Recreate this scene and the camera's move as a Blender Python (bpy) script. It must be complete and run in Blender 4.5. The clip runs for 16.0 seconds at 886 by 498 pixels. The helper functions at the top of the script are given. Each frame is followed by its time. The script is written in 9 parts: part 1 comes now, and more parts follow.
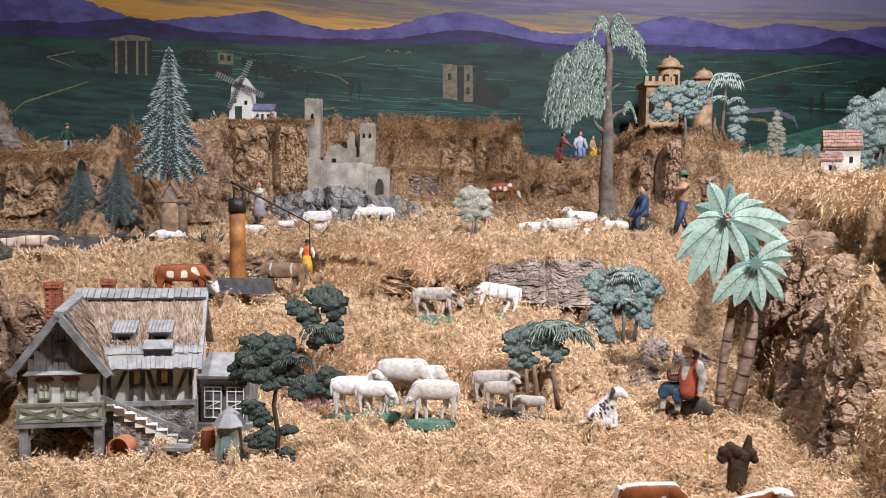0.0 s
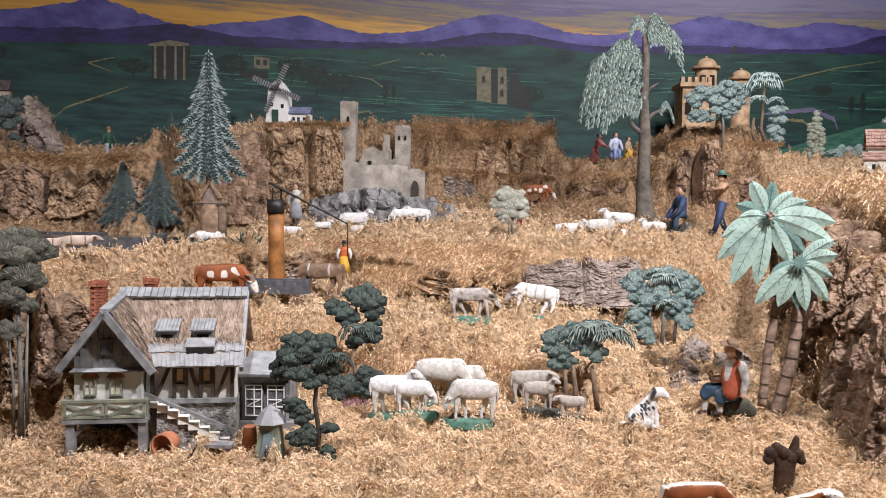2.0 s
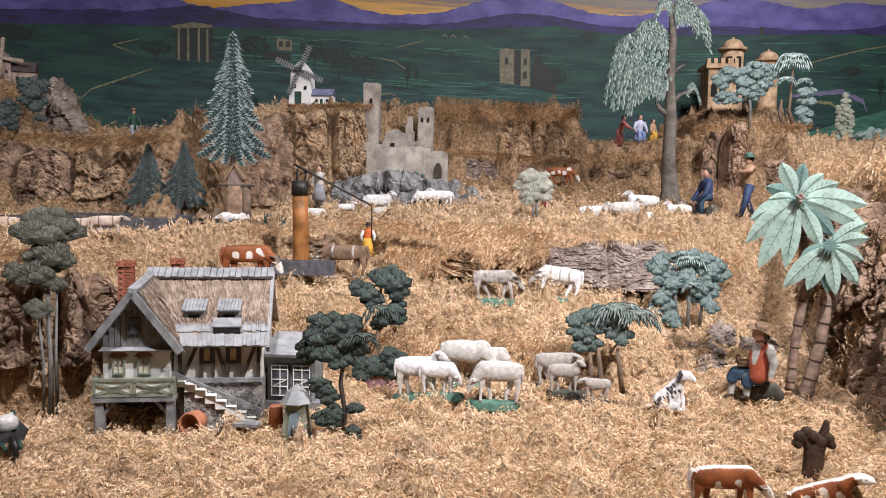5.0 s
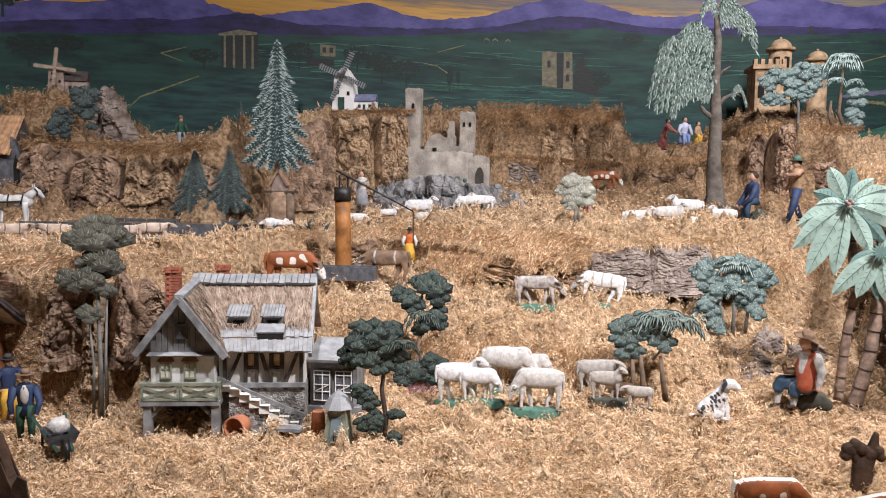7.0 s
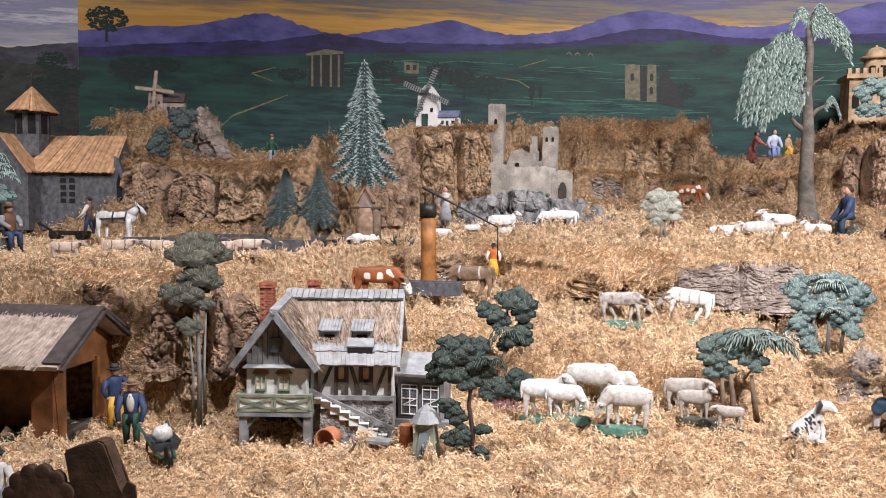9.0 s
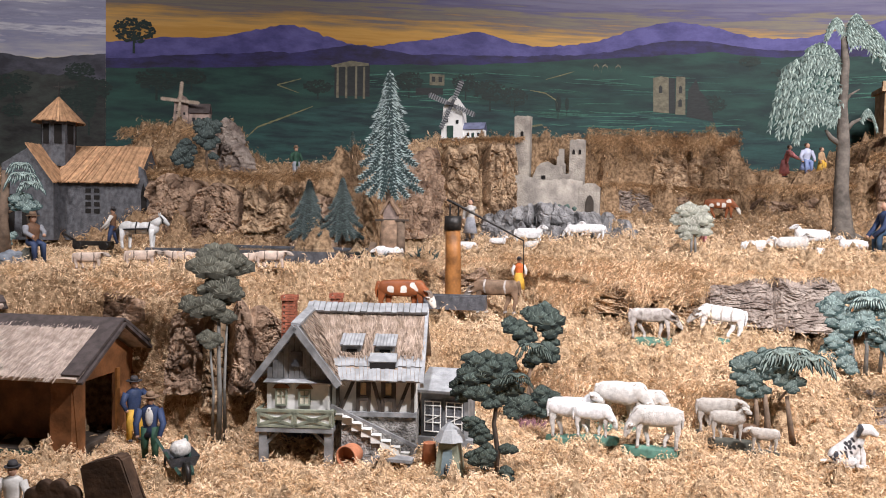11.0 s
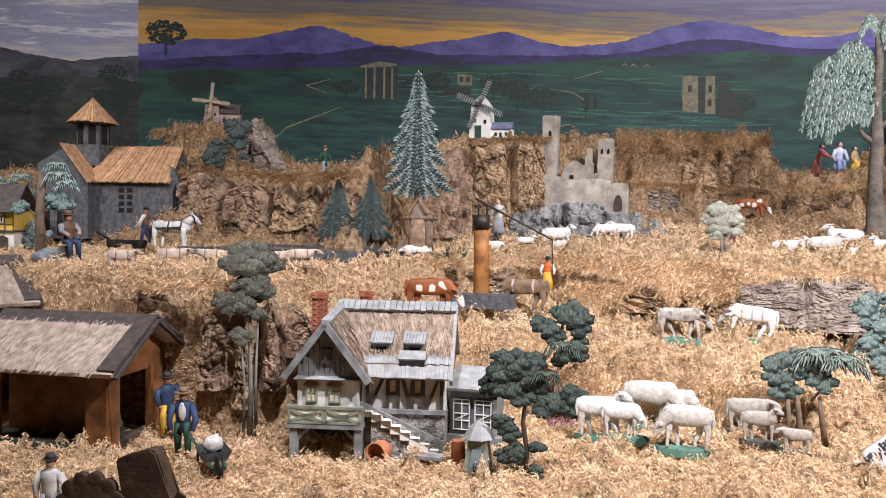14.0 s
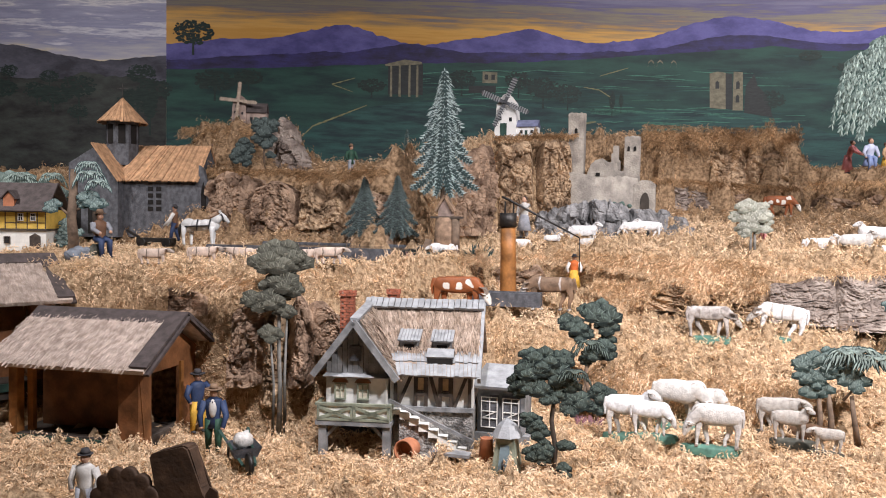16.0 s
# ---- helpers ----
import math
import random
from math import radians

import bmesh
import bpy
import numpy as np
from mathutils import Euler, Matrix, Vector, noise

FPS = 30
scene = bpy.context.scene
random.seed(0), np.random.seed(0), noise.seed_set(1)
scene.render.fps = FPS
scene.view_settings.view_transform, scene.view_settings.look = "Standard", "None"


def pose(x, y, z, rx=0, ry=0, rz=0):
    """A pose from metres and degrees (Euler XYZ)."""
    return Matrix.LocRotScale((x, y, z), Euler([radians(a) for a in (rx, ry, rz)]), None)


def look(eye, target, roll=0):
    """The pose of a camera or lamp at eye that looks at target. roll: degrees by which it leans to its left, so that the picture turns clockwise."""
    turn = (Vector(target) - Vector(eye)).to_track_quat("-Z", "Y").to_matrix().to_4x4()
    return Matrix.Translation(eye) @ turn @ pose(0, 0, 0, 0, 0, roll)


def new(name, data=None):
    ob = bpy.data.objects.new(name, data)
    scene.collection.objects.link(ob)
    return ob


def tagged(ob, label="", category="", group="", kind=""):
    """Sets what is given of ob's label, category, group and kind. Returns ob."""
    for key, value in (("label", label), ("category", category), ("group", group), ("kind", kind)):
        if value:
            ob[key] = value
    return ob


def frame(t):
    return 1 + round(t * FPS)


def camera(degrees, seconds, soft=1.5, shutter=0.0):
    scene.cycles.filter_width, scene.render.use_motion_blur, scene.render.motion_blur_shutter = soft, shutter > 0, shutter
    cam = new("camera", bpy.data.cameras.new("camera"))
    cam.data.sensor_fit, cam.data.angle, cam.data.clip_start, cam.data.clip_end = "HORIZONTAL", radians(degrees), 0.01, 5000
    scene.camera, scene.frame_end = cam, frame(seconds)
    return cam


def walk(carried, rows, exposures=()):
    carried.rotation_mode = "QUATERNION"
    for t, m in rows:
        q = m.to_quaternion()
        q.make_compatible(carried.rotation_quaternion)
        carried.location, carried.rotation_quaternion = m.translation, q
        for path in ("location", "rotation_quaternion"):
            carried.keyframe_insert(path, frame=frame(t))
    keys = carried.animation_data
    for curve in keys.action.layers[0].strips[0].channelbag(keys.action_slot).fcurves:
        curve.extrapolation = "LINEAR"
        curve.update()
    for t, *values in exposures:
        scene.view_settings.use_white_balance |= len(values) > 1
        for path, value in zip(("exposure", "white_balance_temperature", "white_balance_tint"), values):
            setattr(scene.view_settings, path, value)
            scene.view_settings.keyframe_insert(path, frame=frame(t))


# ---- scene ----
cam = camera(56.53, 16.0, soft=1.0)
PATH = [
    (0, (0.0023, 0.0020, 0.4708), (0.0015, 1.9990, 0.3612), 0.91),
    (0.5, (-0.0022, 0.0052, 0.4708), (-0.0107, 2.0029, 0.3754), 0.88),
    (1, (-0.0066, 0.0040, 0.4689), (-0.0303, 2.0018, 0.3776), 0.85),
    (1.5, (-0.0119, 0.0023, 0.4633), (-0.0608, 1.9994, 0.3688), 0.82),
    (2, (-0.0155, 0.0026, 0.4581), (-0.0896, 1.9989, 0.3603), 0.76),
    (2.5, (-0.0164, 0.0003, 0.4549), (-0.1160, 1.9950, 0.3482), 0.78),
    (3, (-0.0188, -0.0001, 0.4545), (-0.1380, 1.9930, 0.3384), 0.81),
    (3.2, (-0.0183, 0.0021, 0.4528), (-0.1373, 1.9952, 0.3367), 0.87),
    (5.3, (-0.0299, 0.0071, 0.4530), (-0.1508, 1.9986, 0.3140), 0.93),
    (5.5, (-0.0311, 0.0030, 0.4548), (-0.1583, 1.9943, 0.3176), 0.91),
    (6, (-0.0344, -0.0032, 0.4596), (-0.1767, 1.9871, 0.3241), 0.94),
    (6.5, (-0.0286, -0.0012, 0.4640), (-0.2075, 1.9862, 0.3287), 0.85),
    (7, (-0.0230, 0.0039, 0.4637), (-0.2475, 1.9866, 0.3281), 0.70),
    (7.5, (-0.0206, 0.0003, 0.4679), (-0.2862, 1.9782, 0.3358), 0.62),
    (8, (-0.0172, -0.0034, 0.4686), (-0.3302, 1.9678, 0.3403), 0.60),
    (8.5, (-0.0127, -0.0202, 0.4680), (-0.3809, 1.9420, 0.3474), 0.58),
    (9, (-0.0369, -0.0185, 0.4740), (-0.4482, 1.9358, 0.3656), 0.52),
    (9.2, (-0.0400, -0.0105, 0.4742), (-0.4537, 1.9433, 0.3677), 0.61),
    (11.3, (-0.0484, 0.0173, 0.4728), (-0.5259, 1.9580, 0.3977), 0.93),
    (11.5, (-0.0478, 0.0160, 0.4724), (-0.5311, 1.9553, 0.3982), 0.95),
    (12, (-0.0493, 0.0172, 0.4708), (-0.5466, 1.9530, 0.3972), 1.00),
    (12.5, (-0.0489, 0.0192, 0.4704), (-0.5545, 1.9529, 0.3966), 0.98),
    (13, (-0.0499, 0.0164, 0.4684), (-0.5616, 1.9484, 0.3938), 0.98),
    (13.5, (-0.0500, 0.0149, 0.4687), (-0.5674, 1.9453, 0.3931), 0.97),
    (14, (-0.0527, 0.0097, 0.4683), (-0.5815, 1.9371, 0.3917), 0.95),
    (14.5, (-0.0541, 0.0063, 0.4683), (-0.6000, 1.9287, 0.3885), 0.88),
    (15, (-0.0572, 0.0081, 0.4681), (-0.6174, 1.9263, 0.3863), 0.84),
    (15.5, (-0.0584, 0.0025, 0.4694), (-0.6299, 1.9173, 0.3860), 0.83),
    (16, (-0.0612, 0.0051, 0.4686), (-0.6435, 1.9167, 0.3859), 0.86),
]
walk(cam, [(t, look(eye, target, roll)) for t, eye, target, roll in PATH], [(0, -0.03), (6.5, -0.03), (9.0, 0.17), (16, 0.2)])

# ---- light: warm gallery lamps, unseen, above and in front of the landscape ----
world = bpy.data.worlds.new("world")
scene.world = world
world.use_nodes = True
world.node_tree.nodes["Background"].inputs[0].default_value = (0.9, 0.88, 0.95, 1)
world.node_tree.nodes["Background"].inputs[1].default_value = 0.06


def lamp(eye, target, watts, size, colour, spread=180):
    data = bpy.data.lights.new("unseen_gallery_light", "AREA")
    data.shape, data.size, data.energy, data.color, data.spread = "DISK", size, watts, colour, radians(spread)
    ob = new("unseen_gallery_light", data)
    ob.matrix_world = look(eye, target)
    return ob


lamp((1.15, 0.75, 1.9), (0.16, 2.1, 0.15), 33.5, 0.10, (1.0, 0.955, 0.985), 108)
lamp((-0.45, 0.75, 1.9), (-0.50, 1.65, 0.08), 12.5, 0.10, (1.0, 0.955, 1.0), 102)
# two unseen fill lamps, added to brighten the right mural and chapel side
lamp((1.3, 2.0, 2.1), (1.0, 3.9, 0.9), 23, 0.3, (1.0, 0.95, 0.98), 130)
lamp((-2.1, 1.0, 1.9), (-2.25, 2.1, 0.35), 9, 0.3, (1.0, 0.955, 0.97), 95)


# ---- materials ----
def mat(name, colour, rough=0.8, metal=0.0, vary=0.25, scale=30.0, bump=0.3, hue2=None, island=0.0, bump_scale=None, distance=0.002, spec=0.3):
    """A surface with two scales of variation and fine relief; scale is in patches per metre."""
    m = bpy.data.materials.new(name)
    m.use_nodes = True
    nt = m.node_tree
    b = nt.nodes["Principled BSDF"]
    b.inputs["Roughness"].default_value, b.inputs["Metallic"].default_value = rough, metal
    b.inputs["Specular IOR Level"].default_value = spec
    co = nt.nodes.new("ShaderNodeTexCoord")
    n1, n2 = nt.nodes.new("ShaderNodeTexNoise"), nt.nodes.new("ShaderNodeTexNoise")
    n1.inputs["Scale"].default_value, n1.inputs["Detail"].default_value = scale, 4
    n2.inputs["Scale"].default_value, n2.inputs["Detail"].default_value = (bump_scale or scale * 7), 3
    for n in (n1, n2):
        nt.links.new(co.outputs["Object"], n.inputs["Vector"])
    c1 = nt.nodes.new("ShaderNodeMix")
    c1.data_type = "RGBA"
    second = hue2 or tuple(c * (1 - vary) for c in colour)
    first = tuple(min(1, c * (1 + vary * 0.6)) for c in colour)
    c1.inputs["A"].default_value, c1.inputs["B"].default_value = (*first, 1), (*second, 1)
    ramp = nt.nodes.new("ShaderNodeMapRange")
    ramp.inputs["From Min"].default_value, ramp.inputs["From Max"].default_value = 0.36, 0.64
    nt.links.new(n1.outputs["Fac"], ramp.inputs["Value"])
    nt.links.new(ramp.outputs["Result"], c1.inputs["Factor"])
    last = c1.outputs["Result"]
    hsv = nt.nodes.new("ShaderNodeHueSaturation")
    add = nt.nodes.new("ShaderNodeMapRange")
    add.inputs["To Min"].default_value, add.inputs["To Max"].default_value = 1 - vary * 0.6, 1 + vary * 0.6
    nt.links.new(n2.outputs["Fac"], add.inputs["Value"])
    value = add.outputs["Result"]
    if island:
        geo = nt.nodes.new("ShaderNodeNewGeometry")
        r = nt.nodes.new("ShaderNodeMapRange")
        r.inputs["To Min"].default_value, r.inputs["To Max"].default_value = 1 - island, 1 + island
        nt.links.new(geo.outputs["Random Per Island"], r.inputs["Value"])
        mul = nt.nodes.new("ShaderNodeMath")
        mul.operation = "MULTIPLY"
        nt.links.new(value, mul.inputs[0])
        nt.links.new(r.outputs["Result"], mul.inputs[1])
        value = mul.outputs["Value"]
    nt.links.new(value, hsv.inputs["Value"])
    nt.links.new(last, hsv.inputs["Color"])
    nt.links.new(hsv.outputs["Color"], b.inputs["Base Color"])
    if bump:
        bp = nt.nodes.new("ShaderNodeBump")
        bp.inputs["Strength"].default_value, bp.inputs["Distance"].default_value = bump, distance
        nt.links.new(n2.outputs["Fac"], bp.inputs["Height"])
        nt.links.new(bp.outputs["Normal"], b.inputs["Normal"])
    return m


def rock_mat(name, light, dark, rough=0.85):
    """Layered bark-like stone: strata, cracks and patches."""
    m = mat(name, light, rough, vary=0.45, scale=22, bump=0.0, hue2=dark, bump_scale=150)
    nt = m.node_tree
    co = nt.nodes.new("ShaderNodeTexCoord")
    mp = nt.nodes.new("ShaderNodeMapping")
    mp.inputs["Scale"].default_value = (1, 1, 2.2)
    w, v = nt.nodes.new("ShaderNodeTexNoise"), nt.nodes.new("ShaderNodeTexVoronoi")
    w.inputs["Scale"].default_value, w.inputs["Detail"].default_value, w.inputs["Roughness"].default_value = 42, 8, 0.7
    v.feature, v.inputs["Scale"].default_value = "DISTANCE_TO_EDGE", 30
    nt.links.new(co.outputs["Object"], mp.inputs["Vector"])
    nt.links.new(mp.outputs["Vector"], w.inputs["Vector"])
    nt.links.new(co.outputs["Object"], v.inputs["Vector"])
    mr = nt.nodes.new("ShaderNodeMapRange")
    mr.inputs["From Max"].default_value, mr.inputs["To Max"].default_value = 0.12, 0.35
    nt.links.new(v.outputs["Distance"], mr.inputs["Value"])
    s = nt.nodes.new("ShaderNodeMath")
    s.operation = "ADD"
    nt.links.new(w.outputs["Fac"], s.inputs[0])
    nt.links.new(mr.outputs["Result"], s.inputs[1])
    bp = nt.nodes.new("ShaderNodeBump")
    bp.inputs["Strength"].default_value, bp.inputs["Distance"].default_value = 0.9, 0.012
    nt.links.new(s.outputs["Value"], bp.inputs["Height"])
    nt.links.new(bp.outputs["Normal"], nt.nodes["Principled BSDF"].inputs["Normal"])
    return m


M_SOIL = mat("straw_bed", (0.54, 0.385, 0.24), 0.95, vary=0.4, scale=90, bump=1.0, bump_scale=420, distance=0.008, hue2=(0.30, 0.19, 0.105))
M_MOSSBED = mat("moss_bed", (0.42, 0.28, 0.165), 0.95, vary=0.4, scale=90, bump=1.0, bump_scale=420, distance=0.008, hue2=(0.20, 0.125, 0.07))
M_STRAW = mat("golden_straw", (0.80, 0.625, 0.44), 0.8, vary=0.2, scale=11, bump=0.0, island=0.28, hue2=(0.64, 0.455, 0.275), spec=0.12)
M_BROWN = mat("brown_moss", (0.47, 0.315, 0.18), 0.85, vary=0.3, scale=8, bump=0.0, island=0.5, hue2=(0.29, 0.17, 0.085), spec=0.15)
for _m in (M_STRAW, M_BROWN):
    _n = _m.node_tree
    _t, _x = _n.nodes.new("ShaderNodeBsdfTranslucent"), _n.nodes.new("ShaderNodeMixShader")
    _x.inputs["Fac"].default_value = 0.20
    _n.links.new(_n.nodes["Hue/Saturation/Value"].outputs["Color"], _t.inputs["Color"])
    _n.links.new(_n.nodes["Principled BSDF"].outputs["BSDF"], _x.inputs[1])
    _n.links.new(_t.outputs["BSDF"], _x.inputs[2])
    _n.links.new(_x.outputs["Shader"], _n.nodes["Material Output"].inputs["Surface"])
M_ROCK = rock_mat("brown_stone", (0.38, 0.265, 0.185), (0.15, 0.095, 0.065))
M_CRUST = rock_mat("tan_crust", (0.47, 0.335, 0.215), (0.20, 0.13, 0.08))
M_GREY = rock_mat("grey_stone", (0.29, 0.285, 0.285), (0.12, 0.118, 0.12))
M_PINKROCK = rock_mat("pale_stone", (0.35, 0.295, 0.255), (0.17, 0.13, 0.11))


# ---- helpers of the building code ----
def part(name, bm, material, parent=None, label="", smooth=False):
    """Links a bmesh as one mesh object under a thing or a part; material may be a list for several slots."""
    me = bpy.data.meshes.new(name)
    bm.to_mesh(me)
    bm.free()
    for m in material if isinstance(material, (list, tuple)) else [material]:
        me.materials.append(m)
    if smooth:
        me.polygons.foreach_set("use_smooth", [True] * len(me.polygons))
    ob = new(name, me)
    if parent is not None:
        ob.parent = parent
    if label:
        ob["label"] = label
    return ob


def thing(name, m, label, category, group="", kind=""):
    ob = new(name)
    ob.empty_display_size = 0.02
    ob.matrix_world = m
    return tagged(ob, label, category, group, kind)


def mesh_np(name, verts, faces, material, smooth=False):
    """A mesh from numpy arrays of vertices and of equal-sided faces."""
    me = bpy.data.meshes.new(name)
    k = faces.shape[1]
    me.vertices.add(len(verts))
    me.vertices.foreach_set("co", np.ascontiguousarray(verts, dtype=np.float32).ravel())
    me.loops.add(faces.size)
    me.loops.foreach_set("vertex_index", np.ascontiguousarray(faces, dtype=np.int32).ravel())
    me.polygons.add(len(faces))
    me.polygons.foreach_set("loop_start", np.arange(0, faces.size, k, dtype=np.int32))
    me.polygons.foreach_set("use_smooth", np.full(len(faces), smooth))
    me.update(calc_edges=True)
    me.materials.append(material)
    return me


def sm(a, b, v):
    t = np.clip((v - a) / (b - a), 0, 1)
    return t * t * (3 - 2 * t)


WAVES = np.random.RandomState(5).uniform(-1, 1, (3, 14, 2)), np.random.RandomState(6).uniform(0, 6.28, (3, 14))


def rough_noise(x, y, scale, bank=0):
    """A cheap smooth noise of about -1 to 1 from crossing waves."""
    out = 0 * (x + y)
    for (a, b), p in zip(WAVES[0][bank], WAVES[1][bank]):
        out = out + np.sin((a * x + b * y) * scale + p)
    return out / 4.0


# ---- the lie of the land: a meadow, a first terrace, a back cliff and a hill at the side ----
def ground(x, y):
    x, y = np.asarray(x, float), np.asarray(y, float)
    n1 = rough_noise(x, y, 26) * 0.6 + rough_noise(x, y, 70, 1) * 0.4
    n2 = rough_noise(x, y, 55, 2)
    bank = np.interp(x, [-0.8, -0.58, -0.45, -0.2, 0.25, 0.45, 0.8], [0.20, 0.195, 0.165, 0.125, 0.11, 0.05, 0.03])
    z = 0.025 * sm(1.5, 1.75, y) + bank * sm(1.80, 1.96, y + 0.02 * n1) + 0.05 * sm(1.95, 2.3, y) - 0.03 * sm(1.3, 0.9, y)
    e1 = np.interp(x, [-3, -1.0, -0.88, -0.62, -0.45, 0.5, 0.7, 1.5], [1.575, 1.57, 1.60, 2.2, 2.38, 2.38, 2.42, 2.42]) + np.where(x < -0.8, 0.012, 0.035) * n1
    w1 = np.interp(x, [-3, -1, -0.85, -0.6, 0.4, 0.6, 0.8], [0.05, 0.05, 0.16, 0.1, 0.09, 0.25, 0.3])
    z1 = np.interp(x, [-3, -0.9, -0.6, -0.2, 0.3, 0.6, 0.8], [0.325, 0.335, 0.355, 0.37, 0.365, 0.375, 0.38]) + 0.12 * sm(2.5, 3.15, y) + 0.02 * sm(1.95, 2.3, y) * sm(-0.8, -1.0, x)
    z = z + (z1 - z) * sm(e1 - w1 / 2, e1 + w1 / 2, y)
    e2 = np.interp(x, [-3, -1.15, -0.95, -0.85, -0.72, -0.45, 0, 0.25, 0.31, 0.45, 0.72, 1.0, 1.3, 2], [2.38, 2.42, 2.26, 2.5, 2.92, 3.03, 3.28, 3.34, 3.40, 3.30, 3.05, 3.0, 3.2, 3.3]) + 0.04 * n1
    z2 = np.interp(x, [-3, -1.25, -1.0, -0.85, -0.65, -0.2, 0.2, 0.3, 0.36, 0.72, 0.8, 1.05, 1.2, 2], [0.60, 0.60, 0.59, 0.70, 0.765, 0.775, 0.78, 0.77, 0.66, 0.655, 0.70, 0.70, 0.66, 0.70]) + 0.05 * sm(2.6, 2.95, y) * sm(-0.8, -1.0, x)
    lower, upper = e2 - 0.045 + 0.035 * rough_noise(x, y, 62, 1), e2 + 0.035 + 0.03 * rough_noise(y, x, 75, 2)
    share = 0.5 + 0.16 * rough_noise(x, y, 34, 0)
    z = z + (z2 - z) * (share * sm(lower - 0.025, lower + 0.03, y) + (1 - share) * sm(upper - 0.025, upper + 0.03, y))
    xe = np.interp(y, [1.0, 1.5, 1.9, 2.2, 2.6, 3.0], [0.80, 0.82, 0.88, 0.94, 1.02, 1.1]) + 0.04 * n1
    zr = 0.54 + 0.06 * (y - 2.1)
    z = z + np.maximum(zr - z, 0) * (0.3 * sm(xe - 0.09 + 0.02 * n2, xe - 0.04 + 0.02 * n2, x) + 0.35 * sm(xe - 0.03 - 0.03 * n2, xe + 0.02 - 0.03 * n2, x) + 0.35 * sm(xe + 0.04 + 0.02 * n2, xe + 0.09 + 0.02 * n2, x))
    z = z + 0.08 * sm(3.13, 3.24, y) * sm(0.70, 0.76, x) * sm(1.14, 1.02, x)
    mound = np.exp(-(((x + 1.645) / 0.175) ** 4) - ((y - 2.72) / 0.15) ** 4)
    z = z + np.maximum(0.775 - z, 0) * np.minimum(1, mound * 1.6)
    z = z + 0.05 * sm(2.285, 2.345, y) * sm(2.55, 2.45, y) * sm(-0.80, -0.88, x) * np.clip((0.47 - z) / 0.05, 0, 1)
    pond = sm(0.155, 0.13, np.abs(y - 2.13)) * sm(-1.36, -1.33, x) * sm(-0.80, -0.83, x)
    z = z + (0.362 - z) * pond
    lumpy = sm(1.74, 1.86, y) * sm(3.0, 2.7, y) * sm(0.62, 0.5, x) * sm(-0.62, -0.5, x)
    return z + lumpy * (0.011 * rough_noise(x, y, 48, 2) + 0.007 * rough_noise(y, x, 95, 0)) + (0.008 * n1 + 0.005 * n2 + 0.003 * rough_noise(y, x, 120, 1)) * (1 - pond)


def cover(x, y):
    """The ground with the tufted relief of its straw and moss."""
    z = ground(x, y)
    e = 0.02
    bank = sm(0.10, 0.6, np.hypot(ground(x + e, y) - z, ground(x, y + e) - z) / e)
    tuft = np.abs(rough_noise(x, y, 85, 1)) ** 0.7 * 1.6 - 0.8
    return z + (0.0050 + 0.004 * bank) * rough_noise(x, y, 300, 2) + (0.004 + 0.010 * bank) * rough_noise(y, x, 140, 0) + (0.004 + 0.021 * bank) * tuft - 0.001


def gz(x, y):
    return float(ground(x, y))


# the line of the painted wall: straight, then bent gently round towards the far side
_a, _b, _c = Vector((-2.2, 3.0, 0)), Vector((0.2, 3.99, 0)), Vector((3.4, 4.1, 0))
_p, _q = _b + (_a - _b).normalized() * 0.8, _b + (_c - _b).normalized() * 0.8
WALL = [_a] + [_p.lerp(_b, k / 10).lerp(_b.lerp(_q, k / 10), k / 10) for k in range(11)] + [_c]


def wall_y(x):
    return np.interp(x, [-3.6] + [p.x for p in WALL], [2.49] + [p.y for p in WALL])


gx, gy = np.meshgrid(np.arange(-3.4, 2.7, 0.0155), np.arange(0.62, 4.9, 0.0155), indexing="ij")
gzz = np.where(gy > wall_y(gx) + 0.03, 0.3, cover(gx, gy))
nx, ny = gx.shape
idx = np.arange(nx * ny).reshape(nx, ny)
quads = np.stack([idx[:-1, :-1], idx[1:, :-1], idx[1:, 1:], idx[:-1, 1:]], -1).reshape(-1, 4)
_g = tagged(new("ground", mesh_np("ground", np.stack([gx, gy, gzz], -1).reshape(-1, 3), quads, M_SOIL, True)), "brown mossy modelled landscape with terraces", "ground", kind="structure")


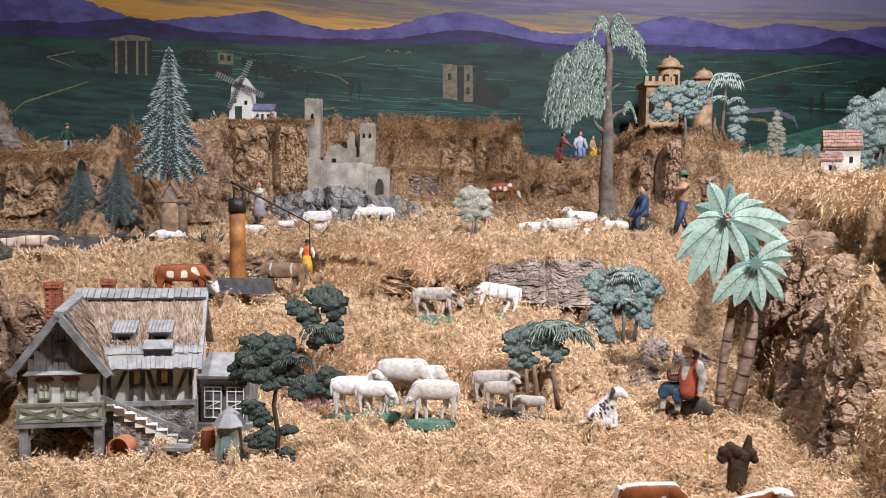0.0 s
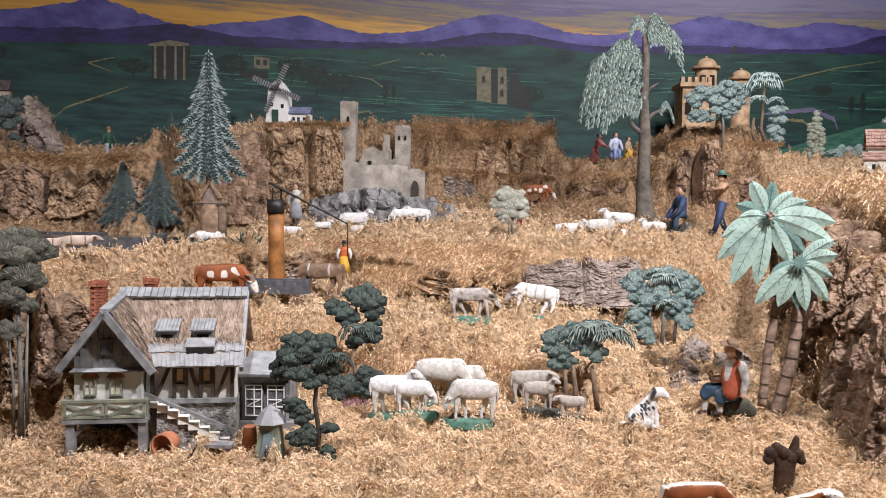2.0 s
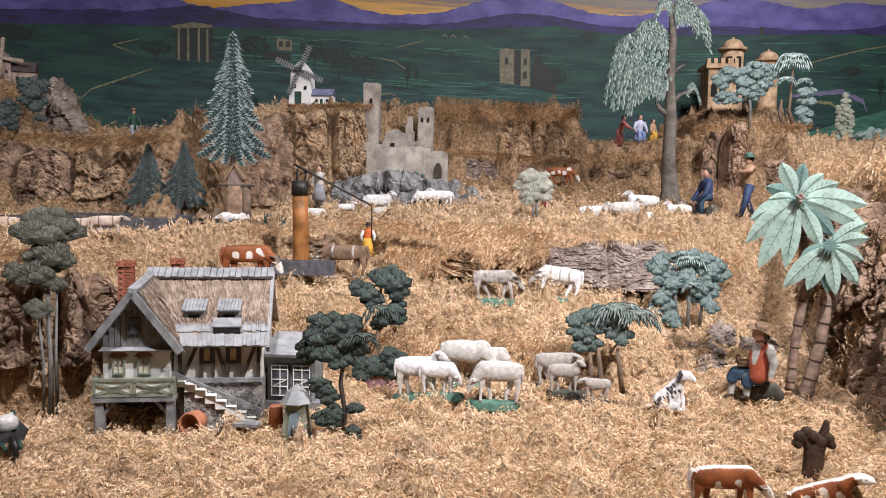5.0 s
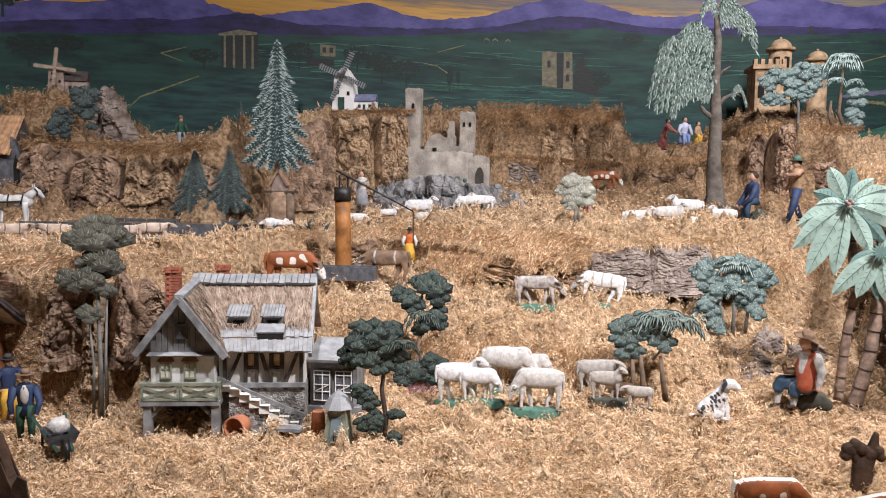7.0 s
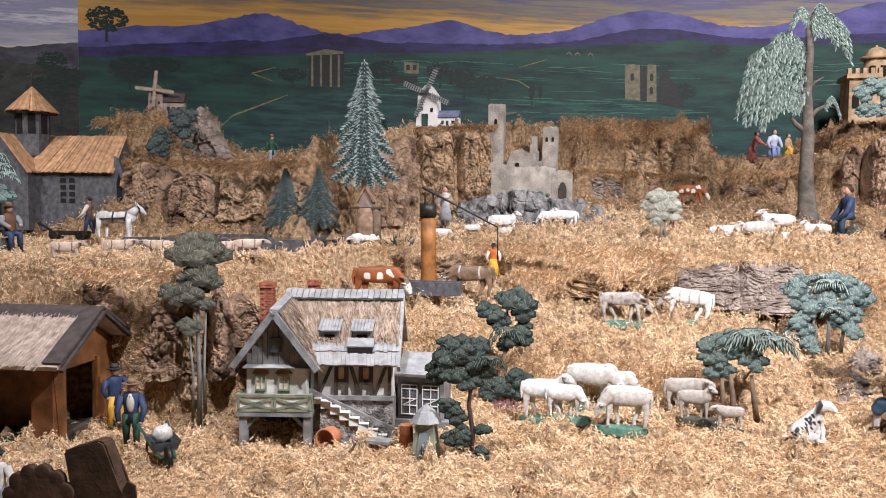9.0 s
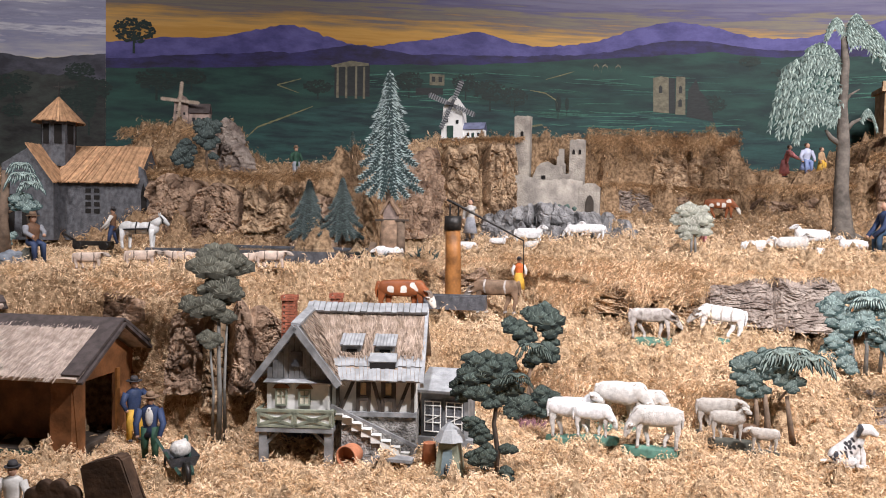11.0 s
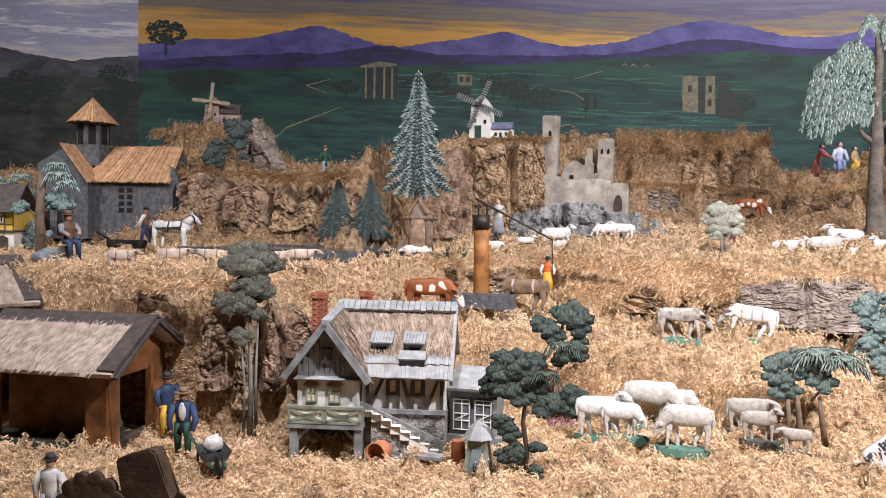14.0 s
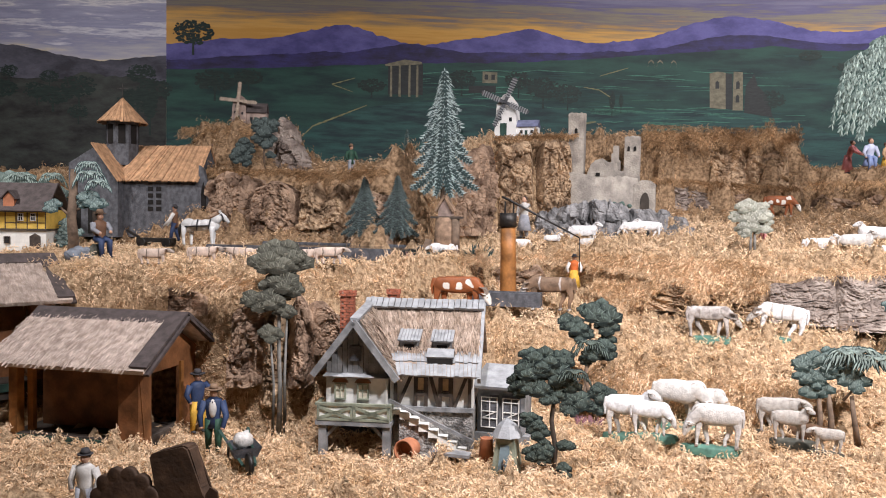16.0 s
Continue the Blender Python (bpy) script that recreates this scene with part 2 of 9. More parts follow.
# ---- straw and moss strands lying over it ----
def strands(name, label, material, count, seed, box, keep, length, width, lift, segs=4, curl=1.0):
    rs = np.random.RandomState(seed)
    h = 0.006
    cx, cy = np.meshgrid(np.arange(box[0], box[1], h), np.arange(box[2], box[3], h), indexing="ij")
    cx, cy = cx.ravel(), cy.ravel()
    slope = steep(cx, cy)
    weight = keep(cx, cy, slope) * np.sqrt(1 + slope * slope)
    pick = np.searchsorted(np.cumsum(weight) / weight.sum(), rs.uniform(0, 1, count))
    x, y = cx[pick] + rs.uniform(-0.5, 0.5, count) * h, cy[pick] + rs.uniform(-0.5, 0.5, count) * h
    n = count
    e = 0.004
    z = cover(x, y)
    gxs, gys = (cover(x + e, y) - z) / e, (cover(x, y + e) - z) / e
    nrm = np.stack([-gxs, -gys, np.ones(n)], 1)
    nrm /= np.linalg.norm(nrm, axis=1, keepdims=True)
    a = rs.uniform(0, 6.283, n)
    tan = np.stack([np.cos(a), np.sin(a), np.zeros(n)], 1)
    tan -= nrm * (tan * nrm).sum(1, keepdims=True)
    tan /= np.linalg.norm(tan, axis=1, keepdims=True) + 1e-9
    side = np.cross(nrm, tan)
    ln = length * rs.uniform(0.45, 1.4, n)[:, None]
    wd = width * rs.uniform(0.6, 1.3, n)[:, None]
    turn = rs.normal(0, 1.0, n)[:, None] * curl
    turn2 = rs.normal(0, 1.4, n)[:, None] * curl
    rise = rs.uniform(-0.1, 1.5, n)[:, None]
    fall = rs.uniform(0.0, 2.2, n)[:, None]
    tuft = 0.55 + 0.45 * rough_noise(x, y, 60, 1)[:, None]
    c = np.stack([x, y, z], 1) + nrm * lift * rs.uniform(-0.4, 1.0, n)[:, None] * np.clip(tuft, 0.1, 1.3) - tan * ln * 0.4
    step = ln / segs
    pts = []
    for k in range(segs + 1):
        s = k / segs
        w = wd * (1.0 if k < segs else 0.35)
        tw = 0.6 + 1.6 * s
        off = (side * np.cos(tw) + nrm * np.sin(tw)) * w
        pts += [c - off, c + off]
        ang = turn * (s + 0.2) + turn2 * s * s
        d = tan * np.cos(ang) + side * np.sin(ang) + nrm * (rise - fall * s * 1.5) * 0.6
        c = c + d / (np.linalg.norm(d, axis=1, keepdims=True) + 1e-9) * step
    verts = np.stack(pts, 1).reshape(-1, 3)
    f = np.array([[2 * k, 2 * k + 1, 2 * k + 3, 2 * k + 2] for k in range(segs)])
    faces = (np.arange(n)[:, None, None] * (2 * segs + 2) + f[None]).reshape(-1, 4)
    return tagged(new(name, mesh_np(name, verts, faces, material)), label, name, kind="stuff")


def steep(x, y):
    e = 0.012
    z = ground(x, y)
    return np.hypot((ground(x + e, y) - z) / e, (ground(x, y + e) - z) / e)


def inside(x, y):
    return (y < wall_y(x) - 0.01) & ~((np.abs(y - 2.13) < 0.15) & (x < -0.81) & (x > -1.34)) & ~((x < -1.11) & (x > -1.43) & (y > 1.35) & (y < 1.56))


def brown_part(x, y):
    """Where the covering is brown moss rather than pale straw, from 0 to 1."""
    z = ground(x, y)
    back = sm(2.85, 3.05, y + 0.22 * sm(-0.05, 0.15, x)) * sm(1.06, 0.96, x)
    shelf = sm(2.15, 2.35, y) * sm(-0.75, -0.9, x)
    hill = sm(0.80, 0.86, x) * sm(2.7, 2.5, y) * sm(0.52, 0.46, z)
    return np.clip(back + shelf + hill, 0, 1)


def meadow(x, y, s):
    return inside(x, y) * (x < 0.60 * y + 0.05) * (x > -0.94 * y - 0.35) * np.clip(1.0 - 0.9 * brown_part(x, y), 0, 1) * np.clip(1.3 - 0.3 * s, 0.3, 1)


def cliffs(x, y, s):
    return inside(x, y) * np.clip(0.03 + brown_part(x, y) + 0.25 * sm(0.7, 1.6, s), 0, 1) * (1 - 0.75 * sm(1.6, 3.2, s))


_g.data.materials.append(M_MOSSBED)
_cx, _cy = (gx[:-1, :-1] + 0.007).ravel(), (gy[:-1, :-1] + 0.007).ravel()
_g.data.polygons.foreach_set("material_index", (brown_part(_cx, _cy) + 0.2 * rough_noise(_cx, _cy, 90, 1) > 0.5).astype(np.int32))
strands("straw", "golden curly dry straw strewn over the meadow", M_STRAW, 190000, 11, (-1.75, 1.2, 1.12, 1.95), meadow, 0.0130, 0.00105, 0.016, 3, 2.4)
strands("straw", "golden curly dry straw strewn over the terrace", M_STRAW, 105000, 12, (-2.3, 1.6, 1.95, 3.2), meadow, 0.0160, 0.0012, 0.018, 3, 2.2)
strands("moss", "brown dry moss on cliffs and heights", M_BROWN, 105000, 13, (-2.4, 2.0, 1.2, 4.2), cliffs, 0.0145, 0.0009, 0.014, 3, 2.2)

# ---- the painted walls: a mural of hills at dusk ----
def paint(name, colour, rough=0.6, stroke=5.0, **kw):
    """Wall paint laid on with long level strokes of the brush."""
    m = mat(name, colour, rough, bump=0.15, bump_scale=140, distance=0.001, **kw)
    nt = m.node_tree
    mp = nt.nodes.new("ShaderNodeMapping")
    mp.inputs["Scale"].default_value = (1, 1, stroke)
    for n in nt.nodes:
        if n.type == "TEX_NOISE":
            nt.links.new(nt.nodes["Texture Coordinate"].outputs["Object"], mp.inputs["Vector"])
            nt.links.new(mp.outputs["Vector"], n.inputs["Vector"])
            n.inputs["Roughness"].default_value = 0.65
    return m


def wall_panel(name, a, b, z0, z1, thick, material, label):
    d = (b - a).normalized()
    n = Vector((-d.y, d.x, 0)) * thick
    bm = bmesh.new()
    for off in (Vector(), n):
        for p, z in ((a, z0), (b, z0), (b, z1), (a, z1)):
            bm.verts.new(p + off + Vector((0, 0, z)))
    bm.verts.ensure_lookup_table()
    for f in ((0, 1, 2, 3), (7, 6, 5, 4), (0, 4, 5, 1), (1, 5, 6, 2), (2, 6, 7, 3), (3, 7, 4, 0)):
        bm.faces.new([bm.verts[i] for i in f])
    return tagged(part(name, bm, material), label, "wall", kind="structure")


def sky_mat(name, low, high, stops, stretch, amount):
    """Brushed bands of colour by height, broken up by long thin strokes."""
    m = bpy.data.materials.new(name)
    m.use_nodes = True
    nt = m.node_tree
    co, mp, no, sx, ad, mr, rp = (nt.nodes.new("ShaderNode" + k) for k in ("TexCoord", "Mapping", "TexNoise", "SeparateXYZ", "Math", "MapRange", "ValToRGB"))
    mp.inputs["Scale"].default_value = (1.3, 1.3, stretch)
    no.inputs["Scale"].default_value, no.inputs["Detail"].default_value, no.inputs["Roughness"].default_value = 2.4, 7, 0.62
    ad.operation, ad.inputs[1].default_value = "MULTIPLY_ADD", amount
    nt.links.new(co.outputs["Object"], mp.inputs["Vector"])
    nt.links.new(mp.outputs["Vector"], no.inputs["Vector"])
    nt.links.new(co.outputs["Object"], sx.inputs["Vector"])
    nt.links.new(no.outputs["Fac"], ad.inputs[0])
    nt.links.new(sx.outputs["Z"], ad.inputs[2])
    mr.inputs["From Min"].default_value, mr.inputs["From Max"].default_value = low + amount / 2, high + amount / 2
    nt.links.new(ad.outputs["Value"], mr.inputs["Value"])
    nt.links.new(mr.outputs["Result"], rp.inputs["Fac"])
    cr = rp.color_ramp
    cr.elements[0].position, cr.elements[0].color = 0.0, (*stops[0][1], 1)
    cr.elements[1].position, cr.elements[1].color = 1.0, (*stops[-1][1], 1)
    for p, c in stops[1:-1]:
        cr.elements.new(p).color = (*c, 1)
    b = nt.nodes["Principled BSDF"]
    nt.links.new(rp.outputs["Color"], b.inputs["Base Color"])
    b.inputs["Roughness"].default_value = 0.55
    bp = nt.nodes.new("ShaderNodeBump")
    bp.inputs["Strength"].default_value, bp.inputs["Distance"].default_value = 0.2, 0.002
    nt.links.new(no.outputs["Fac"], bp.inputs["Height"])
    nt.links.new(bp.outputs["Normal"], b.inputs["Normal"])
    return m


M_SKY = sky_mat("painted_sunset_sky", 1.22, 1.50, [(0, (0.50, 0.26, 0.05)), (0.16, (0.60, 0.34, 0.09)), (0.30, (0.36, 0.23, 0.10)), (0.40, (0.17, 0.15, 0.16)), (0.52, (0.24, 0.21, 0.15)), (0.64, (0.13, 0.12, 0.22)), (0.8, (0.20, 0.19, 0.27)), (1, (0.17, 0.165, 0.32))], 22, 0.22)
M_SKYL = sky_mat("painted_cloud_sky", 1.06, 1.45, [(0, (0.66, 0.56, 0.34)), (0.12, (0.42, 0.41, 0.46)), (0.32, (0.25, 0.26, 0.40)), (0.42, (0.62, 0.62, 0.70)), (0.5, (0.28, 0.29, 0.44)), (0.66, (0.38, 0.39, 0.55)), (0.74, (0.75, 0.74, 0.78)), (0.82, (0.34, 0.35, 0.50)), (1, (0.50, 0.50, 0.64))], 11, 0.40)
bm = bmesh.new()
_last = None
for p in WALL:
    row = [bm.verts.new(p + Vector((0, dy, z))) for dy, z in ((0, -0.9), (0, 2.4), (0.1, 2.4), (0.1, -0.9))]
    if _last:
        for i in range(4):
            f = bm.faces.new((_last[i], row[i], row[(i + 1) % 4], _last[(i + 1) % 4]))
            f.smooth = i == 0
    _last = row
wall_back = tagged(part("wall_back", bm, M_SKY), "painted backdrop wall with sunset sky over hills", "wall", kind="structure")
wall_right = wall_back
LEFT_END = WALL[0] + Vector((-0.94, -0.34, 0)).normalized() * 1.6
wall_left = wall_panel("wall_left", LEFT_END, WALL[0], -0.9, 2.4, 0.1, M_SKYL, "painted side wall with grey evening clouds")
M_PLASTER = mat("room_plaster", (0.30, 0.29, 0.28), 0.9)


def mural_point(s, z, lift):
    """A place on the painted wall, s metres along it from the room's corner; below nought it lies on the side wall."""
    if s < 0:
        a, b, k = WALL[0], LEFT_END, -s
        d = (b - a).normalized()
        n = Vector((-d.y, d.x, 0))
    else:
        i, k = 0, s
        while i < len(WALL) - 2 and k > (WALL[i + 1] - WALL[i]).length:
            k -= (WALL[i + 1] - WALL[i]).length
            i += 1
        a, d = WALL[i], (WALL[i + 1] - WALL[i]).normalized()
        n = Vector((d.y, -d.x, 0))
    return a + d * k + n * lift * 0.3 + Vector((0, 0, z))


def mural_band(name, profile, bottom, lift, material, seed, wobble, parent, s0=0.0, s1=5.5, step=0.02):
    """A painted range of hills whose outline runs through a few heights with a brushed edge."""
    ss = np.arange(s0, s1, step) if s0 >= 0 else np.minimum(np.arange(s0, s1, step), -0.0005)
    xs, zs = zip(*profile)
    top = np.interp(ss, xs, zs)
    k = max(3, int(0.06 / step))
    top = np.convolve(np.pad(top, k, mode="edge"), np.ones(2 * k + 1) / (2 * k + 1), "valid")
    top = top + wobble * rough_noise(ss * 1.0, ss * 0 + seed, 34, seed % 3) * 0.5 + wobble * 0.4 * rough_noise(ss, ss * 0 + seed, 130, (seed + 1) % 3)
    bm = bmesh.new()
    last = None
    for s, z in zip(ss, top):
        pair = bm.verts.new(mural_point(s, z, lift)), bm.verts.new(mural_point(s, bottom, lift))
        if last:
            bm.faces.new((last[0], last[1], pair[1], pair[0]))
        last = pair
    return part(name, bm, material, parent, smooth=True)


def mural_shape(name, pts, lift, material, parent):
    """A flat painted shape on the wall from a few corners (along, height)."""
    bm = bmesh.new()
    bm.faces.new([bm.verts.new(mural_point(s, z, lift)) for s, z in pts])
    return part(name, bm, material, parent)


def mural_stroke(name, pts, width, lift, material, parent):
    """A painted line, such as a lane, that thins out towards its end."""
    bm = bmesh.new()
    n, last = 24, None
    xs, zs = [p[0] for p in pts], [p[1] for p in pts]
    for i in range(n + 1):
        u = i / n * (len(pts) - 1)
        s, z = float(np.interp(u, range(len(pts)), xs)), float(np.interp(u, range(len(pts)), zs))
        w = width * (0.12 + 0.88 * math.sin(math.pi * (0.04 + 0.92 * i / n)) ** 0.6) * (0.75 + 0.3 * math.sin(i * 2.1 + s * 40))
        pair = bm.verts.new(mural_point(s, z + w, lift)), bm.verts.new(mural_point(s, z - w, lift))
        if last:
            bm.faces.new((last[0], last[1], pair[1], pair[0]))
        last = pair
    return part(name, bm, material, parent)


def mural_tree(s, z, r, seed, lift=0.006, tall=1.0, material=None):
    """A dark painted tree: many dabs of the brush over a stem, in one mesh."""
    rs = random.Random(seed)
    bm = bmesh.new()
    for i in range(230):
        a, q = rs.uniform(0, 6.28), math.sqrt(rs.random()) * r * (1 + 0.3 * noise.noise(Vector((i * 0.09, seed, 0))))
        cs, cz, e = s + q * math.cos(a) * (1.2 if tall <= 1 else 0.45), z + q * math.sin(a) * 0.75 * tall, r * rs.uniform(0.05, 0.14)
        ring = [bm.verts.new(mural_point(cs + e * math.cos(t) * rs.uniform(0.8, 1.2), cz + e * 0.7 * math.sin(t) * rs.uniform(0.8, 1.2), lift + 0.00001 * i)) for t in np.linspace(0, 6.283, 7)[:-1]]
        bm.faces.new(ring)
    w = r * 0.07
    bm.faces.new([bm.verts.new(mural_point(cs, cz, lift)) for cs, cz in ((s - w, z - r * 1.5 * tall), (s + w, z - r * 1.5 * tall), (s + w * 0.6, z), (s - w * 0.6, z))])
    return part("painted_tree", bm, material or M_TREED, wall_back)


M_FAR = paint("painted_far_mountains", (0.100, 0.092, 0.27), vary=0.3, scale=8, hue2=(0.058, 0.052, 0.19), stroke=2.0)
M_NEARM = paint("painted_near_mountains", (0.026, 0.022, 0.095), vary=0.6, scale=9, hue2=(0.018, 0.014, 0.045), stroke=3)
M_PLAIN = paint("painted_green_plain", (0.015, 0.054, 0.042), vary=0.4, scale=4, hue2=(0.008, 0.025, 0.026), stroke=5)
M_FIELD = paint("painted_green_field", (0.016, 0.056, 0.050), vary=0.5, scale=6, hue2=(0.008, 0.024, 0.028), stroke=7)
M_TREED = paint("painted_dark_trees", (0.014, 0.028, 0.024), vary=0.35, scale=30)
M_LANE = paint("painted_lane", (0.17, 0.17, 0.085), vary=0.3, scale=20)
M_RUIN = paint("painted_ruin_stone", (0.17, 0.155, 0.105), vary=0.35, scale=40, stroke=1.5)
M_RUIND = paint("painted_ruin_shade", (0.024, 0.028, 0.028), vary=0.3, scale=40)
M_LIGHTG = paint("painted_pale_meadow", (0.045, 0.145, 0.105), vary=0.4, scale=16)
M_RIVER = paint("painted_river", (0.14, 0.13, 0.22), vary=0.3, scale=18)
M_HILLG = paint("painted_grey_hills", (0.075, 0.075, 0.10), vary=0.5, scale=6, hue2=(0.030, 0.030, 0.042), stroke=2)
M_DARKL = paint("painted_dark_wood", (0.034, 0.040, 0.036), vary=0.5, scale=7, hue2=(0.012, 0.011, 0.012), stroke=2.5)

FAR = [(0, 1.17), (0.2, 1.19), (0.48, 1.21), (0.62, 1.25), (0.76, 1.285), (0.9, 1.225), (1.08, 1.20), (1.33, 1.24), (1.57, 1.285), (1.78, 1.23), (2.04, 1.25), (2.25, 1.32), (2.4, 1.365), (2.56, 1.355), (2.78, 1.30), (2.97, 1.285), (3.25, 1.34), (3.46, 1.395), (3.76, 1.335), (4.06, 1.37), (4.29, 1.335), (4.51, 1.37), (5.5, 1.32)]
NEAR = [(0, 1.10), (0.32, 1.13), (0.79, 1.165), (1.02, 1.205), (1.25, 1.175), (1.68, 1.185), (2.09, 1.21), (2.3, 1.26), (2.49, 1.285), (2.65, 1.27), (2.91, 1.235), (3.46, 1.255), (3.79, 1.235), (4.12, 1.25), (4.31, 1.32), (4.51, 1.25), (5.5, 1.25)]
PLAIN = [(0, 1.06), (0.56, 1.09), (1.04, 1.12), (1.53, 1.14), (2.1, 1.19), (2.49, 1.22), (2.62, 1.235), (2.8, 1.21), (3.38, 1.21), (3.93, 1.22), (4.54, 1.22), (5.5, 1.22)]
mural_band("painted_far_mountains", FAR, 0.9, 0.001, M_FAR, 3, 0.008, wall_back)
mural_band("painted_near_mountains", NEAR, 0.9, 0.002, M_NEARM, 7, 0.006, wall_back)
mural_band("painted_plain", PLAIN, 0.3, 0.003, M_PLAIN, 1, 0.004, wall_back)
mural_band("painted_field", [(0, 0.80), (0.55, 0.82), (0.84, 0.93), (1.3, 0.985), (1.7, 0.96), (2.0, 0.9), (2.5, 0.86), (5.5, 0.8)], 0.3, 0.004, M_FIELD, 5, 0.004, wall_back)
mural_band("painted_meadow", [(1.6, 0.80), (1.85, 0.90), (2.05, 0.945), (2.35, 0.955), (2.6, 0.935), (2.9, 0.84), (3.2, 0.78)], 0.3, 0.005, M_FIELD, 2, 0.006, wall_back, 1.6, 3.2)
mural_band("painted_bank", [(3.7, 0.72), (4.01, 0.82), (4.19, 0.87), (4.55, 0.95), (5.5, 1.0)], 0.3, 0.005, M_LIGHTG, 4, 0.004, wall_right, 3.7, 5.5)
mural_band("painted_grey_hills", [(-1.6, 1.16), (-0.59, 1.15), (-0.43, 1.11), (-0.24, 1.085), (-0.17, 1.10), (0, 1.12)], 0.3, 0.001, M_HILLG, 6, 0.008, wall_left, -1.59, 0.011)
mural_band("painted_dark_wood", [(-1.6, 1.06), (-0.7, 1.05), (-0.5, 1.0), (-0.3, 1.03), (0, 1.02)], 0.3, 0.002, M_DARKL, 8, 0.02, wall_left, -1.59, 0.011)
for i in range(170):
    rs = random.Random(300 + i)
    s = rs.uniform(0.9, 4.5)
    z = rs.uniform(0.93, float(np.interp(s, *zip(*PLAIN))) - 0.03)
    mural_stroke("painted_grass_stroke", [(s, z), (s + 0.05, z + rs.uniform(-0.006, 0.006)), (s + rs.uniform(0.1, 0.3), z + rs.uniform(-0.012, 0.012))], rs.uniform(0.001, 0.004), 0.0052 + i * 0.00001, (M_LIGHTG, M_FIELD)[i % 2], wall_back)
for i in range(26):
    rs = random.Random(400 + i)
    s, z = rs.uniform(1.8, 2.75), rs.uniform(0.86, 0.945)
    mural_stroke("painted_grass_stroke", [(s, z), (s + 0.05, z + rs.uniform(-0.005, 0.005)), (s + rs.uniform(0.08, 0.2), z)], rs.uniform(0.001, 0.0035), 0.0062 + i * 0.00002, M_LIGHTG, wall_back)
for pts, w in (([(0.56, 0.79), (0.61, 0.84), (0.72, 0.885), (0.84, 0.935)], 0.005), ([(0.79, 1.05), (0.69, 1.02), (0.78, 0.99)], 0.0035), ([(1.79, 1.04), (1.86, 1.03), (1.91, 1.0), (1.92, 0.965)], 0.004), ([(1.86, 1.09), (1.99, 1.13)], 0.003), ([(3.6, 1.02), (3.91, 1.11), (4.07, 1.15), (4.3, 1.19)], 0.004), ([(1.76, 0.875), (1.85, 0.89)], 0.006)):
    mural_stroke("painted_lane", pts, w, 0.0075, M_LANE, wall_back)
mural_stroke("painted_river", [(3.74, 0.93), (3.97, 0.955), (4.08, 0.91), (4.1, 0.86)], 0.016, 0.007, M_RIVER, wall_right)
mural_stroke("painted_bridge", [(3.80, 0.885), (3.86, 0.905), (3.93, 0.90), (4.02, 0.83)], 0.010, 0.008, M_LANE, wall_right)
# the ruined temple, towers, arches and houses of the painting
mural_shape("painted_temple_shade", [(0.93, 0.985), (1.08, 0.985), (1.08, 1.12), (0.93, 1.11)], 0.0072, M_RUIND, wall_back)
mural_shape("painted_temple_roof", [(0.915, 1.112), (1.0, 1.135), (1.075, 1.127), (1.075, 1.117), (0.92, 1.104)], 0.008, M_RUIN, wall_back)
for s in (0.943, 0.98, 1.022, 1.056):
    mural_shape("painted_column", [(s - 0.005, 0.975), (s + 0.005, 0.975), (s + 0.004, 1.112), (s - 0.004, 1.112)], 0.008, M_RUIN, wall_back)
mural_shape("painted_tower", [(2.355, 0.96), (2.425, 0.955), (2.42, 1.115), (2.385, 1.12), (2.35, 1.112)], 0.0075, M_RUIN, wall_back)
mural_shape("painted_tower_shade", [(2.425, 0.955), (2.455, 0.955), (2.45, 1.11), (2.42, 1.115)], 0.0076, M_RUIND, wall_back)
mural_shape("painted_tower", [(2.455, 0.95), (2.50, 0.95), (2.495, 1.118), (2.455, 1.12)], 0.0075, M_RUIN, wall_back)
mural_shape("painted_tower_shade", [(2.505, 0.94), (2.63, 0.92), (2.60, 1.02), (2.56, 1.06), (2.545, 1.11), (2.51, 1.06)], 0.0073, M_RUIND, wall_back)
for s, z in ((2.385, 1.06), (2.475, 1.06), (2.475, 1.0)):
    mural_shape("painted_window", [(s - 0.008, z - 0.015), (s + 0.008, z - 0.015), (s + 0.008, z + 0.012), (s, z + 0.02), (s - 0.008, z + 0.012)], 0.0085, M_RUIND, wall_back)
for s in (2.09, 2.13, 2.19):
    mural_stroke("painted_arch", [(s - 0.015, 1.13), (s - 0.012, 1.155), (s, 1.165), (s + 0.012, 1.155), (s + 0.015, 1.13)], 0.005, 0.008, M_RUIN, wall_back)
mural_shape("painted_house", [(1.34, 1.045), (1.405, 1.045), (1.405, 1.092), (1.34, 1.095)], 0.0075, M_RUIN, wall_back)
mural_shape("painted_house", [(1.28, 1.0), (1.40, 1.005), (1.40, 1.035), (1.28, 1.03)], 0.0075, M_RUIND, wall_back)
for s in (1.357, 1.387):
    mural_shape("painted_window", [(s - 0.008, 1.06), (s + 0.008, 1.06), (s + 0.008, 1.082), (s - 0.008, 1.082)], 0.0085, M_RUIND, wall_back)
mural_shape("painted_house", [(3.585, 1.215), (3.605, 1.215), (3.605, 1.25), (3.585, 1.25)], 0.0075, M_RUIND, wall_right)
